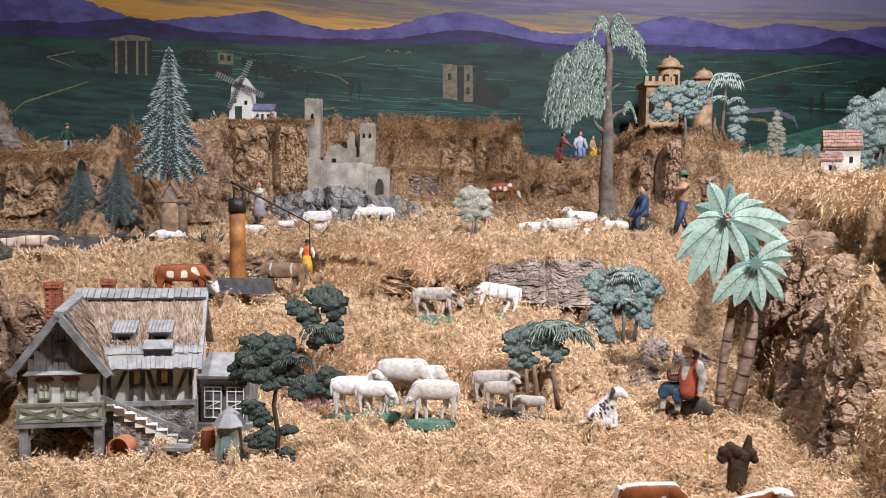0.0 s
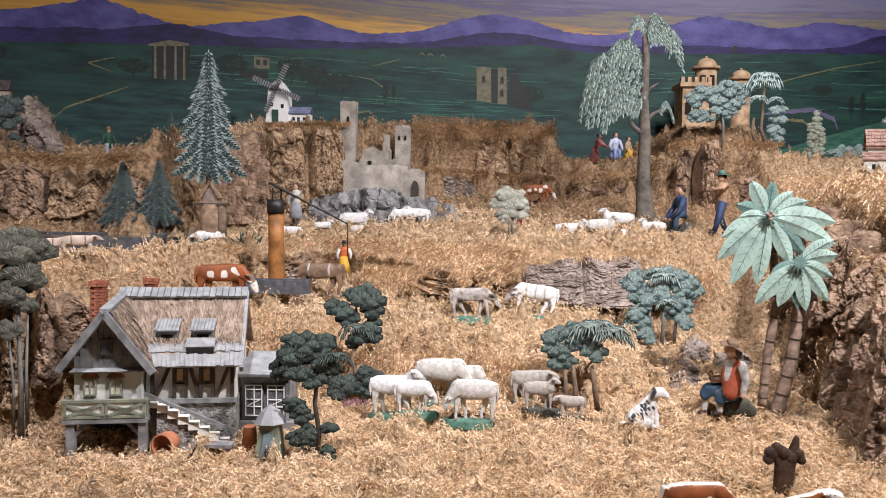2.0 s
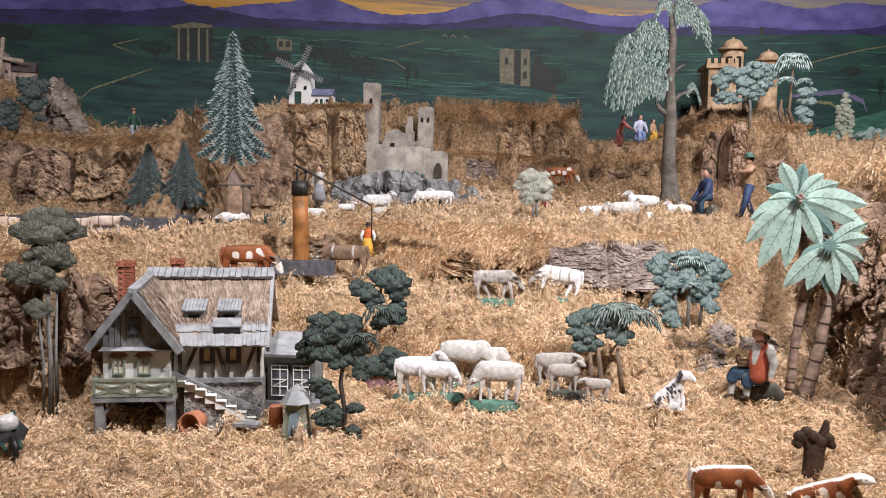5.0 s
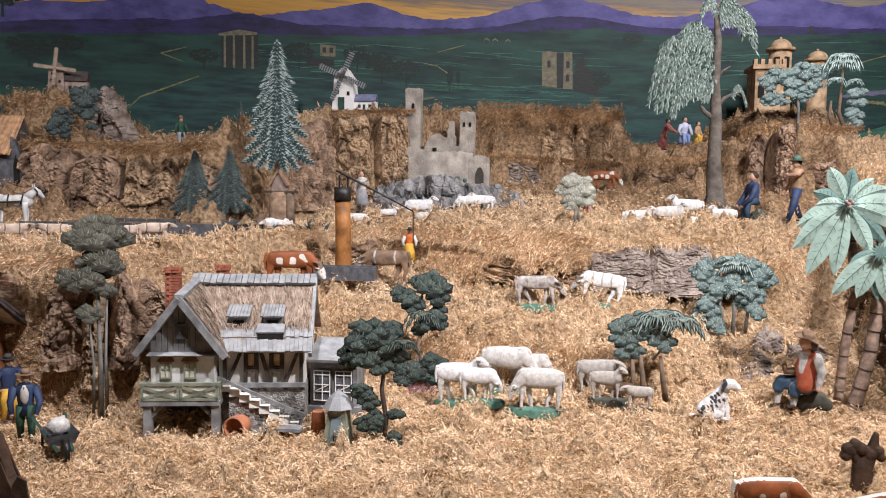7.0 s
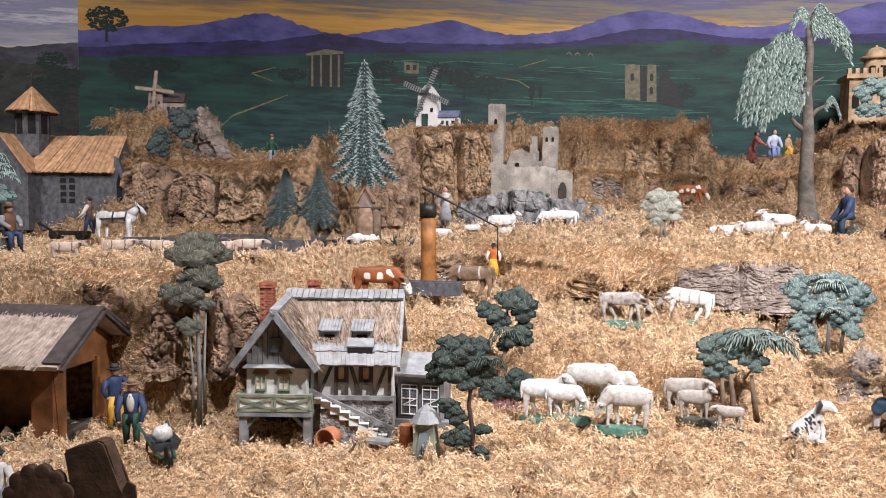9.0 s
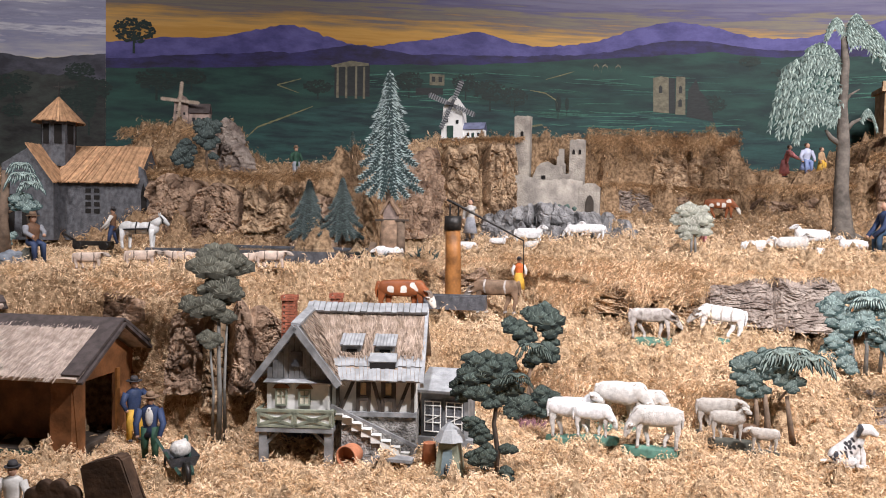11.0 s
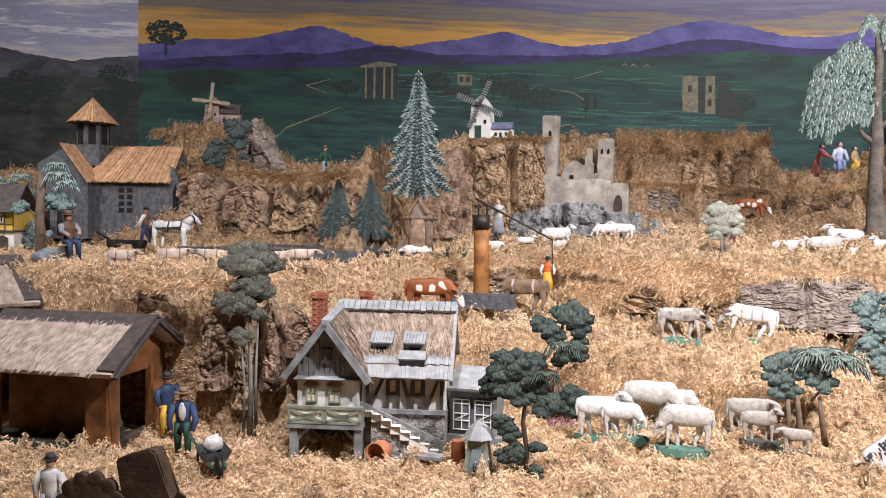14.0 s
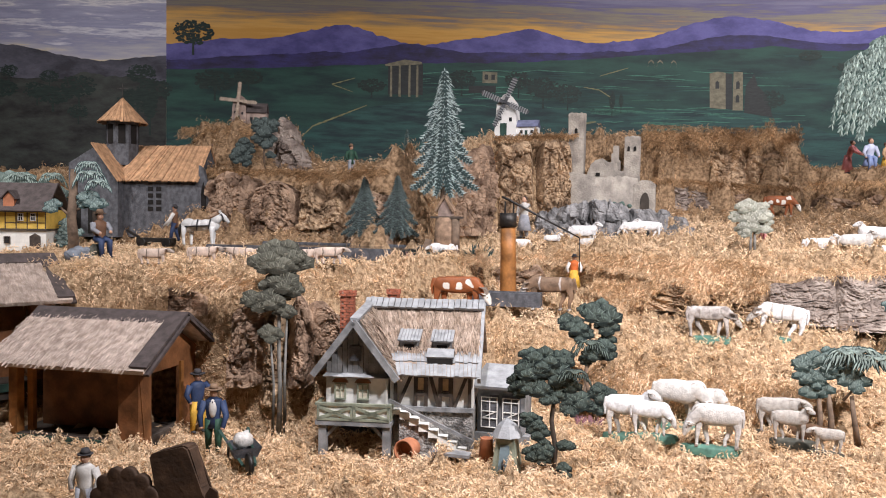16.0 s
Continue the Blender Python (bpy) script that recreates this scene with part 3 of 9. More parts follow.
for i, (s, z, r, tall) in enumerate(((1.61, 1.03, 0.06, 1), (1.72, 1.01, 0.05, 1), (1.5, 1.06, 0.05, 1), (1.25, 1.06, 0.05, 1), (1.92, 0.985, 0.028, 1.8), (1.96, 0.985, 0.02, 1.8), (0.11, 1.22, 0.07, 0.9), (0.2, 1.02, 0.07, 0.8), (0.34, 1.04, 0.05, 0.8), (2.62, 1.0, 0.05, 1), (4.16, 0.98, 0.03, 2.0), (4.215, 0.99, 0.03, 2.3), (4.46, 1.06, 0.08, 1), (3.66, 1.04, 0.05, 0.7), (2.78, 1.19, 0.04, 0.7), (2.95, 1.14, 0.05, 0.6), (0.86, 1.02, 0.05, 0.7), (4.02, 1.05, 0.04, 0.6))):
    mural_tree(s, z, r, 50 + i, 0.0064 + i * 0.00006, tall)

for i in range(14):
    rs = random.Random(800 + i)
    mural_tree(-rs.uniform(0.02, 0.95), rs.uniform(0.86, 1.05), rs.uniform(0.03, 0.07), 820 + i, 0.003 + i * 0.00006, rs.choice((0.7, 1.0, 1.6)))

# plain room that closes the place behind the camera
wall_panel("wall_room", Vector((3.4, 4.1, 0)), Vector((3.4, -2.5, 0)), -0.9, 2.4, 0.1, M_PLASTER, "plain plaster wall of the show room")
wall_panel("wall_room", Vector((3.4, -2.5, 0)), Vector((-3.7, -2.5, 0)), -0.9, 2.4, 0.1, M_PLASTER, "plain plaster wall of the show room")
wall_panel("wall_room", Vector((-3.7, -2.5, 0)), LEFT_END, -0.9, 2.4, 0.1, M_PLASTER, "plain plaster wall of the show room")
for nm, z, lb in (("floor", -0.9, "plain dark floor of the show room"), ("ceiling", 2.4, "plain plaster ceiling of the show room")):
    bm = bmesh.new()
    bm.faces.new([bm.verts.new(p) for p in ((-3.8, -2.6, z), (3.5, -2.6, z), (3.5, 4.2, z), (-3.8, 4.2, z))])
    tagged(part(nm, bm, M_PLASTER), lb, nm, kind="structure")

# ---- building kit ----
def box(bm, x0, x1, y0, y1, z0, z1, mi=0):
    v = [bm.verts.new((x, y, z)) for z in (z0, z1) for x, y in ((x0, y0), (x1, y0), (x1, y1), (x0, y1))]
    for f in ((3, 2, 1, 0), (4, 5, 6, 7), (0, 1, 5, 4), (1, 2, 6, 5), (2, 3, 7, 6), (3, 0, 4, 7)):
        bm.faces.new([v[i] for i in f]).material_index = mi
    return v


def bar(bm, a, b, w, d, mi=0):
    """A squared beam from a to b, w wide and d deep."""
    a, b = Vector(a), Vector(b)
    t = (b - a).normalized()
    s = t.cross(Vector((0, 1, 0)))
    s = s.normalized() if s.length > 1e-4 else Vector((1, 0, 0))
    u = s.cross(t).normalized()
    v = [bm.verts.new(p + s * i * w / 2 + u * j * d / 2) for p in (a, b) for i, j in ((-1, -1), (1, -1), (1, 1), (-1, 1))]
    for f in ((3, 2, 1, 0), (4, 5, 6, 7), (0, 1, 5, 4), (1, 2, 6, 5), (2, 3, 7, 6), (3, 0, 4, 7)):
        bm.faces.new([v[i] for i in f]).material_index = mi


def slab(bm, corners, thick, mi=0):
    """A board from four corners, thickened along its normal."""
    c = [Vector(p) for p in corners]
    n = (c[1] - c[0]).cross(c[-1] - c[0]).normalized() * thick
    lo, hi = [bm.verts.new(p) for p in c], [bm.verts.new(p + n) for p in c]
    k = len(c)
    bm.faces.new(hi).material_index = mi
    bm.faces.new(lo[::-1]).material_index = mi
    for i in range(k):
        bm.faces.new((lo[i], lo[(i + 1) % k], hi[(i + 1) % k], hi[i])).material_index = mi


def prism(bm, pts, y0, y1, mi=0):
    """An outline in x and z, drawn out from y0 to y1."""
    lo, hi = [bm.verts.new((x, y0, z)) for x, z in pts], [bm.verts.new((x, y1, z)) for x, z in pts]
    bm.faces.new(lo).material_index = mi
    bm.faces.new(hi[::-1]).material_index = mi
    k = len(pts)
    for i in range(k):
        bm.faces.new((lo[(i + 1) % k], lo[i], hi[i], hi[(i + 1) % k])).material_index = mi


def tube(bm, pts, radii, sides=8, mi=0, flat=1.0, cap=True):
    """A tapered round limb through points; flat squashes it along y."""
    pts = [Vector(p) for p in pts]
    rings = []
    for i, p in enumerate(pts):
        t = (pts[min(i + 1, len(pts) - 1)] - pts[max(i - 1, 0)]).normalized()
        s = t.cross(Vector((0, 1, 0)))
        s = s.normalized() if s.length > 1e-3 else Vector((1, 0, 0))
        u = s.cross(t).normalized()
        r = radii[i] if isinstance(radii, (list, tuple)) else radii
        rings.append([bm.verts.new(p + (s * math.cos(a) + u * math.sin(a) * flat) * r) for a in np.linspace(0, 2 * math.pi, sides + 1)[:-1]])
    for a, b in zip(rings, rings[1:]):
        for i in range(sides):
            f = bm.faces.new((a[i], a[(i + 1) % sides], b[(i + 1) % sides], b[i]))
            f.material_index, f.smooth = mi, True
    if cap:
        bm.faces.new(rings[0][::-1]).material_index = mi
        bm.faces.new(rings[-1]).material_index = mi


def ball(bm, c, r, mi=0, seg=12, rings=8, rough=0.0, seed=0, turn=None):
    """A rounded lump with three radii, roughened if wanted."""
    c, r = Vector(c), r if isinstance(r, (tuple, list)) else (r, r, r)
    rows = []
    for i in range(rings + 1):
        th = math.pi * i / rings
        row = []
        for j in range(seg if 0 < i < rings else 1):
            ph = 2 * math.pi * j / seg
            n = Vector((math.sin(th) * math.cos(ph), math.sin(th) * math.sin(ph), math.cos(th)))
            k = 1 + rough * noise.noise(n * 2.6 + Vector((seed * 3.7, seed, 0)))
            p = Vector((n.x * r[0], n.y * r[1], n.z * r[2])) * k
            row.append(bm.verts.new(c + (turn @ p if turn else p)))
        rows.append(row)
    for a, b in zip(rows, rows[1:]):
        m = max(len(a), len(b))
        for j in range(m):
            q = [a[j % len(a)], b[j % len(b)], b[(j + 1) % len(b)], a[(j + 1) % len(a)]]
            q = list(dict.fromkeys(q))
            if len(q) > 2:
                f = bm.faces.new(q)
                f.material_index, f.smooth = mi, True


def blade(bm, a, b, w, y, mi=0, bow=0.0):
    """A thin leaf or brush stroke from a to b in x and z, at the depth y, raised in its middle."""
    (ax, az), (bx, bz) = a, b
    dx, dz = bx - ax, bz - az
    ln = math.hypot(dx, dz) or 1e-6
    px, pz = -dz / ln * w / 2, dx / ln * w / 2
    mx, mz = ax + dx * 0.45 - dz * bow, az + dz * 0.45 + dx * bow
    v = [bm.verts.new(p) for p in ((ax, y, az), (mx + px, y, mz + pz), (bx, y, bz), (mx - px, y, mz - pz), (mx, y - w * 0.13, mz))]
    for i in range(4):
        bm.faces.new((v[i], v[(i + 1) % 4], v[4])).material_index = mi


def grounded(x, y, rz=0.0, drop=0.003):
    return pose(x, y, gz(x, y) - drop, 0, 0, rz)


M_GREYWOOD = mat("grey_painted_wood", (0.22, 0.225, 0.23), 0.6, vary=0.35, scale=40, bump=0.3)
M_SHINGLE = mat("silvery_roof_boards", (0.30, 0.31, 0.32), 0.5, vary=0.25, scale=50, bump=0.3, island=0.08)
M_THATCH = mat("thatch", (0.35, 0.275, 0.22), 0.95, vary=0.35, scale=60, bump=0.5, island=0.3, hue2=(0.26, 0.19, 0.14))
M_THATCHB = mat("grey_thatch", (0.50, 0.415, 0.36), 0.95, vary=0.3, scale=60, bump=0.5, island=0.22, hue2=(0.38, 0.30, 0.25))
M_TIMBER = mat("dark_timber", (0.07, 0.055, 0.045), 0.7, vary=0.4, scale=60, bump=0.4)
M_WHITE = mat("whitewash", (0.72, 0.71, 0.67), 0.8, vary=0.15, scale=25, bump=0.2)
M_PEBBLE = mat("pebble_dash", (0.30, 0.29, 0.275), 0.9, vary=0.6, scale=110, bump=1.0, bump_scale=220, distance=0.006)
M_OLIVE = mat("olive_grey_paint", (0.23, 0.25, 0.19), 0.6, vary=0.3, scale=40)
M_PANE = mat("cream_window", (0.55, 0.42, 0.24), 0.4, vary=0.25, scale=60, bump=0.1)
M_PANEL = mat("pale_window", (0.62, 0.57, 0.46), 0.4, vary=0.25, scale=60, bump=0.1)
M_GLASS = mat("dark_window", (0.03, 0.032, 0.035), 0.2, vary=0.3, scale=60, bump=0.0, spec=0.5)
M_BRICK = mat("red_brick", (0.36, 0.12, 0.07), 0.85, vary=0.35, scale=70, bump=0.4)
M_MORTAR = mat("mortar", (0.33, 0.25, 0.20), 0.9, vary=0.2)
M_TERRA = mat("terracotta", (0.42, 0.17, 0.09), 0.8, vary=0.25, scale=30)
M_BROWNW = mat("brown_varnished_wood", (0.22, 0.095, 0.04), 0.5, vary=0.4, scale=25, bump=0.3)
M_AMBER = mat("amber_wood", (0.33, 0.14, 0.042), 0.5, vary=0.5, scale=22, bump=0.3)
M_REED = mat("split_reed", (0.46, 0.27, 0.15), 0.7, vary=0.3, scale=60, bump=0.3, island=0.3)
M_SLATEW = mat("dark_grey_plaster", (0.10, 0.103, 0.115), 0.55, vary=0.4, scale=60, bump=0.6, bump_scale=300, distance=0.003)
M_BLACK = mat("black_interior", (0.015, 0.013, 0.012), 0.9, vary=0.2)
M_YELLOW = mat("yellow_plaster", (0.62, 0.42, 0.09), 0.8, vary=0.2, scale=30)
M_SLATE = mat("brown_slate", (0.075, 0.06, 0.058), 0.7, vary=0.3, scale=60, bump=0.4)
M_CASTLE = mat("castle_plaster", (0.36, 0.325, 0.28), 0.9, vary=0.35, scale=22, bump=0.7, bump_scale=160, distance=0.005, hue2=(0.24, 0.215, 0.19))
M_SAND = mat("sandstone", (0.46, 0.33, 0.21), 0.9, vary=0.3, scale=30, bump=0.6, bump_scale=150, distance=0.004, hue2=(0.30, 0.20, 0.12))
M_TILE = mat("pale_red_tiles", (0.42, 0.27, 0.22), 0.8, vary=0.3, scale=50, bump=0.4, island=0.25)
M_PINKW = mat("old_pink_plaster", (0.33, 0.25, 0.215), 0.9, vary=0.35, scale=40)
M_BLUE = mat("blue_grey_roof", (0.20, 0.22, 0.34), 0.7, vary=0.25, scale=50)
M_DGREEN = mat("dark_green_paint", (0.035, 0.075, 0.06), 0.6, vary=0.3, scale=40)
M_IRON = mat("dark_iron", (0.045, 0.042, 0.04), 0.45, metal=0.6, vary=0.4, scale=40, bump=0.3)
M_WATER = mat("dark_pond_water", (0.03, 0.034, 0.034), 0.12, vary=0.3, scale=12, bump=0.1, bump_scale=60, spec=0.5)
M_BARKT = mat("painted_trunk", (0.17, 0.12, 0.085), 0.8, vary=0.35, scale=60, bump=0.5, bump_scale=180)
M_GREYT = mat("grey_trunk", (0.20, 0.195, 0.18), 0.8, vary=0.35, scale=40, bump=0.5, bump_scale=150)
M_DBARK = mat("dark_trunk", (0.075, 0.058, 0.046), 0.8, vary=0.4, scale=50, bump=0.6, bump_scale=150)
M_WICK = mat("brown_root", (0.06, 0.035, 0.022), 0.75, vary=0.4, scale=40, bump=0.6, bump_scale=120)


# ---- the half-timbered mill house ----
def shingle_rows(parent, name, material, a, b, c, d, rows, cols, thick, seed):
    """Boards in rows over the slope a b (eave) to d c (ridge), each one a little apart and uneven."""
    rs = random.Random(seed)
    a, b, c, d = map(Vector, (a, b, c, d))
    n = (b - a).cross(d - a).normalized()
    pt = lambda u, v, h: (a.lerp(b, u)).lerp(d.lerp(c, u), v) + n * h
    for r in range(rows):
        v0, v1 = r / rows, min(1.0, (r + 1.25) / rows)
        for k in range(cols):
            u0, u1 = (k + 0.05) / cols, (k + 0.95) / cols
            j = rs.uniform(-0.04, 0.04) / rows
            bm = bmesh.new()
            slab(bm, [pt(u0, max(0, v0 + j), thick * 1.1), pt(u1, max(0, v0 + j), thick * 1.1), pt(u1, v1, thick * 0.2), pt(u0, v1, thick * 0.2)], thick * rs.uniform(0.8, 1.2))
            part(name, bm, material, parent)


def thatch_cover(bm, a, b, c, d, count, seed, length, width, low=0.0):
    """Loose reed strands that lie down a slope."""
    rs = random.Random(seed)
    a, b, c, d = map(Vector, (a, b, c, d))
    n = (b - a).cross(d - a).normalized()
    for i in range(count):
        u, v = rs.random(), low + (1 - low) * rs.random()
        p = a.lerp(b, u).lerp(d.lerp(c, u), v)
        down = (a.lerp(b, u) - d.lerp(c, u)).normalized()
        side = n.cross(down)
        down = (down + side * rs.uniform(-0.25, 0.25)).normalized()
        ln, w, h = length * rs.uniform(0.5, 1.3), width * rs.uniform(0.6, 1.4), rs.uniform(0.0005, 0.004)
        q = p + down * ln
        v4 = [bm.verts.new(x) for x in (p + side * w + n * h, p - side * w + n * h, q - side * w * 0.5 + n * (h + rs.uniform(0, 0.003)), q + side * w * 0.5 + n * (h + 0.001))]
        bm.faces.new(v4)


def window(parent, x, y, z, w, h, frame_m, pane_m, cross=True, name="window"):
    bm = bmesh.new()
    t = w * 0.14
    for x0, x1, z0, z1 in ((x - w / 2, x - w / 2 + t, z, z + h), (x + w / 2 - t, x + w / 2, z, z + h), (x - w / 2 + t, x + w / 2 - t, z, z + t), (x - w / 2 + t, x + w / 2 - t, z + h - t, z + h)):
        box(bm, x0, x1, y - 0.003, y + 0.002, z0, z1)
    if cross:
        box(bm, x - t * 0.3, x + t * 0.3, y - 0.002, y + 0.002, z + t, z + h - t)
        box(bm, x - w / 2 + t, x - t * 0.3, y - 0.002, y + 0.002, z + h * 0.55, z + h * 0.55 + t * 0.6)
        box(bm, x + t * 0.3, x + w / 2 - t, y - 0.002, y + 0.002, z + h * 0.55, z + h * 0.55 + t * 0.6)
    ob = part(name, bm, frame_m, parent)
    bm = bmesh.new()
    box(bm, x - w / 2 + t, x + w / 2 - t, y - 0.0005, y + 0.002, z + t, z + h - t)
    part("pane", bm, pane_m, ob)
    return ob


def brick_chimney(house, x, y, z0, z1, w):
    """A stack of single bricks with joints between, and a projecting cap."""
    bm = bmesh.new()
    box(bm, x - w / 2 + 0.0015, x + w / 2 - 0.0015, y - w / 2 + 0.0015, y + w / 2 - 0.0015, z0, z1 - 0.002)
    ch = part("chimney", bm, M_MORTAR, house, "red brick chimney")
    hgt, k = 0.0058, 0
    me = None
    z = z0
    while z < z1 - 0.001:
        grow = 0.0025 if z > z1 - 2.2 * hgt else 0
        for side in range(4):
            for i in range(2):
                u = -w / 2 + (i * 0.5 + (0.25 if k % 2 else 0)) * w
                lo, hi = max(-w / 2, u + 0.0006), min(w / 2, u + w / 2 - 0.0006)
                if hi - lo < 0.002:
                    continue
                b2 = bmesh.new()
                box(b2, lo, hi, -w / 2 - 0.0008 - grow, -w / 2 + 0.003, 0, hgt - 0.001)
                o = part("brick", b2, M_BRICK, ch)
                o.matrix_local = pose(x, y, z, 0, 0, 90 * side)
        z, k = z + hgt, k + 1
    return ch


def mill_house():
    """Two wings: a gabled one with a balcony on posts, and a thatched one with a stair on its stone foot."""
    h = thing("timber_house", Matrix.Translation((-0.605, 1.5, -0.003)) @ pose(0, 0, 0, 0, 0, 11) @ Matrix.Diagonal((0.942, 1, 0.955, 1)) @ Matrix.Translation((0.607, -1.5, 0)), "half-timbered model house with thatched roof, balcony and outside stair", "house")
    L0, L1, R1 = -0.760, -0.622, -0.450
    F, FW, B = 1.475, 1.505, 1.76
    EZ, RZ = 0.168, 0.296
    # stone foot and upper walls of the main wing
    bm = bmesh.new()
    box(bm, L1 + 0.004, R1, FW, B, -0.01, 0.098)
    part("foundation_wall", bm, M_PEBBLE, h, "grey pebble-dashed foot of the house")
    bm = bmesh.new()
    box(bm, L1 - 0.002, R1 - 0.002, FW + 0.004, B - 0.004, 0.098, 0.175)
    part("upper_wall", bm, M_WHITE, h, "whitewashed upper wall")
    bm = bmesh.new()
    prism(bm, [(-0.752, 0.092), (L1 - 0.006, 0.092), (L1 - 0.006, 0.19), (-0.690, 0.268), (-0.752, 0.17)], F + 0.008, B - 0.01)
    part("wing_wall", bm, M_WHITE, h, "whitewashed wall behind the balcony")
    # shade under the balcony is put into this wall's dark colour
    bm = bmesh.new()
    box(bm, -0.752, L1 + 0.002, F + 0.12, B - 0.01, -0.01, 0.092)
    part("cellar_wall", bm, M_SLATEW, h, "wall under the balcony with shade put into its dark plaster")
    # timber framing
    for a, b, w in (((L1 + 0.01, 0.1), (L1 + 0.01, 0.175), 0.007), ((R1 - 0.008, 0.1), (R1 - 0.008, 0.175), 0.007), ((-0.570, 0.102), (-0.570, 0.172), 0.007), ((-0.548, 0.102), (-0.548, 0.172), 0.007), ((-0.519, 0.102), (-0.519, 0.172), 0.007), ((-0.496, 0.102), (-0.496, 0.172), 0.007),
                    ((-0.607, 0.102), (-0.577, 0.172), 0.007), ((-0.541, 0.172), (-0.522, 0.104), 0.007), ((-0.489, 0.104), (-0.463, 0.172), 0.007)):
        bm = bmesh.new()
        bar(bm, (a[0], FW + 0.002, a[1]), (b[0], FW + 0.002, b[1]), w, 0.008)
        part("timber_beam", bm, M_TIMBER, h)
    bm = bmesh.new()
    box(bm, L1 - 0.004, R1 + 0.001, FW - 0.006, FW + 0.003, 0.095, 0.104)
    part("sill_beam", bm, M_GREYWOOD, h)
    for x in (-0.559, -0.5075):
        window(h, x, FW, 0.135, 0.017, 0.030, M_TIMBER, M_PANE, False)
        bm = bmesh.new()
        box(bm, x - 0.009, x + 0.009, FW - 0.003, FW + 0.003, 0.126, 0.133)
        part("timber_beam", bm, M_TIMBER, h)
    # main roof: boards near the eave, thatch above, boards on the ridge
    RY = 1.625
    eave, ridge = (F + 0.012, EZ), (RY, RZ)
    mid = (F + 0.012 + (RY - F - 0.012) * 0.36, EZ + (RZ - EZ) * 0.36)
    bm = bmesh.new()
    slab(bm, [(-0.70, eave[0], eave[1]), (R1 + 0.012, eave[0], eave[1]), (R1 + 0.012, ridge[0], ridge[1]), (-0.70, ridge[0], ridge[1])], 0.006)
    slab(bm, [(R1 + 0.012, B + 0.03, EZ), (-0.70, B + 0.03, EZ), (-0.70, ridge[0], ridge[1]), (R1 + 0.012, ridge[0], ridge[1])], 0.006)
    roof = part("roof", bm, M_THATCH, h, "thatched roof with boarded eave")
    shingle_rows(roof, "roof_board", M_SHINGLE, (-0.622, eave[0] - 0.004, eave[1] - 0.002), (R1 + 0.014, eave[0] - 0.004, eave[1] - 0.002), (R1 + 0.014, *mid), (-0.64, *mid), 2, 22, 0.004, 4)
    bm = bmesh.new()
    thatch_cover(bm, (-0.645, mid[0], mid[1] + 0.008), (R1 + 0.010, mid[0], mid[1] + 0.008), (R1 + 0.010, ridge[0], ridge[1] + 0.006), (-0.69, ridge[0], ridge[1] + 0.006), 2600, 8, 0.024, 0.0009)
    part("thatch", bm, M_THATCH, roof)
    shingle_rows(roof, "ridge_board", M_SHINGLE, (-0.700, RY - 0.022, RZ - 0.010), (R1 + 0.014, RY - 0.022, RZ - 0.010), (R1 + 0.014, RY + 0.004, RZ + 0.010), (-0.700, RY + 0.004, RZ + 0.010), 1, 20, 0.005, 5)
    bm = bmesh.new()
    prism_pts = [(F + 0.03, EZ), (B + 0.01, EZ), (RY, RZ - 0.006)]
    lo = [bm.verts.new((R1 - 0.002, y, z)) for y, z in prism_pts]
    hi = [bm.verts.new((R1 - 0.010, y, z)) for y, z in prism_pts]
    bm.faces.new(lo)
    bm.faces.new(hi[::-1])
    part("side_gable", bm, M_WHITE, h)
    bm = bmesh.new()
    bar(bm, (R1 + 0.012, F + 0.008, EZ - 0.004), (R1 + 0.012, RY, RZ + 0.004), 0.007, 0.016)
    part("barge_board", bm, M_SHINGLE, h)
    # dormers
    for x in (-0.588, -0.519):
        y = F + 0.055
        z = EZ + (RZ - EZ) * (y - F - 0.012) / (RY - F - 0.012)
        bm = bmesh.new()
        box(bm, x - 0.020, x + 0.020, y, y + 0.045, z - 0.004, z + 0.024)
        d = part("dormer", bm, M_GREYWOOD, h, "small boarded dormer")
        shingle_rows(d, "dormer_board", M_SHINGLE, (x - 0.024, y - 0.008, z + 0.022), (x + 0.024, y - 0.008, z + 0.022), (x + 0.024, y + 0.036, z + 0.042), (x - 0.024, y + 0.036, z + 0.042), 1, 7, 0.003, 6)
        bm = bmesh.new()
        box(bm, x - 0.011, x + 0.011, y - 0.002, y, z + 0.004, z + 0.018)
        part("dormer_window", bm, M_BLACK, d)
    bm = bmesh.new()
    slab(bm, [(-0.548, F + 0.028, 0.203), (-0.492, F + 0.028, 0.203), (-0.492, F + 0.05, 0.217), (-0.548, F + 0.05, 0.217)], 0.004)
    hatch = part("roof_hatch", bm, M_SHINGLE, h, "open roof hatch")
    bm = bmesh.new()
    box(bm, -0.546, -0.494, F + 0.028, F + 0.034, 0.190, 0.203)
    part("hatch_opening", bm, M_BLACK, hatch)
    # gabled wing over the balcony
    AX, AZ = -0.690, 0.278
    bm = bmesh.new()
    slab(bm, [(-0.772, F - 0.02, 0.176), (-0.772, B, 0.176), (AX, B - 0.09, AZ + 0.02), (AX, F - 0.02, AZ)][::-1], -0.007)
    slab(bm, [(-0.600, B, 0.170), (-0.600, F - 0.02, 0.170), (AX, F - 0.02, AZ), (AX, B - 0.09, AZ + 0.02)][::-1], -0.007)
    wing_roof = part("wing_roof", bm, M_GREYWOOD, h, "grey boarded gable roof")
    bm = bmesh.new()
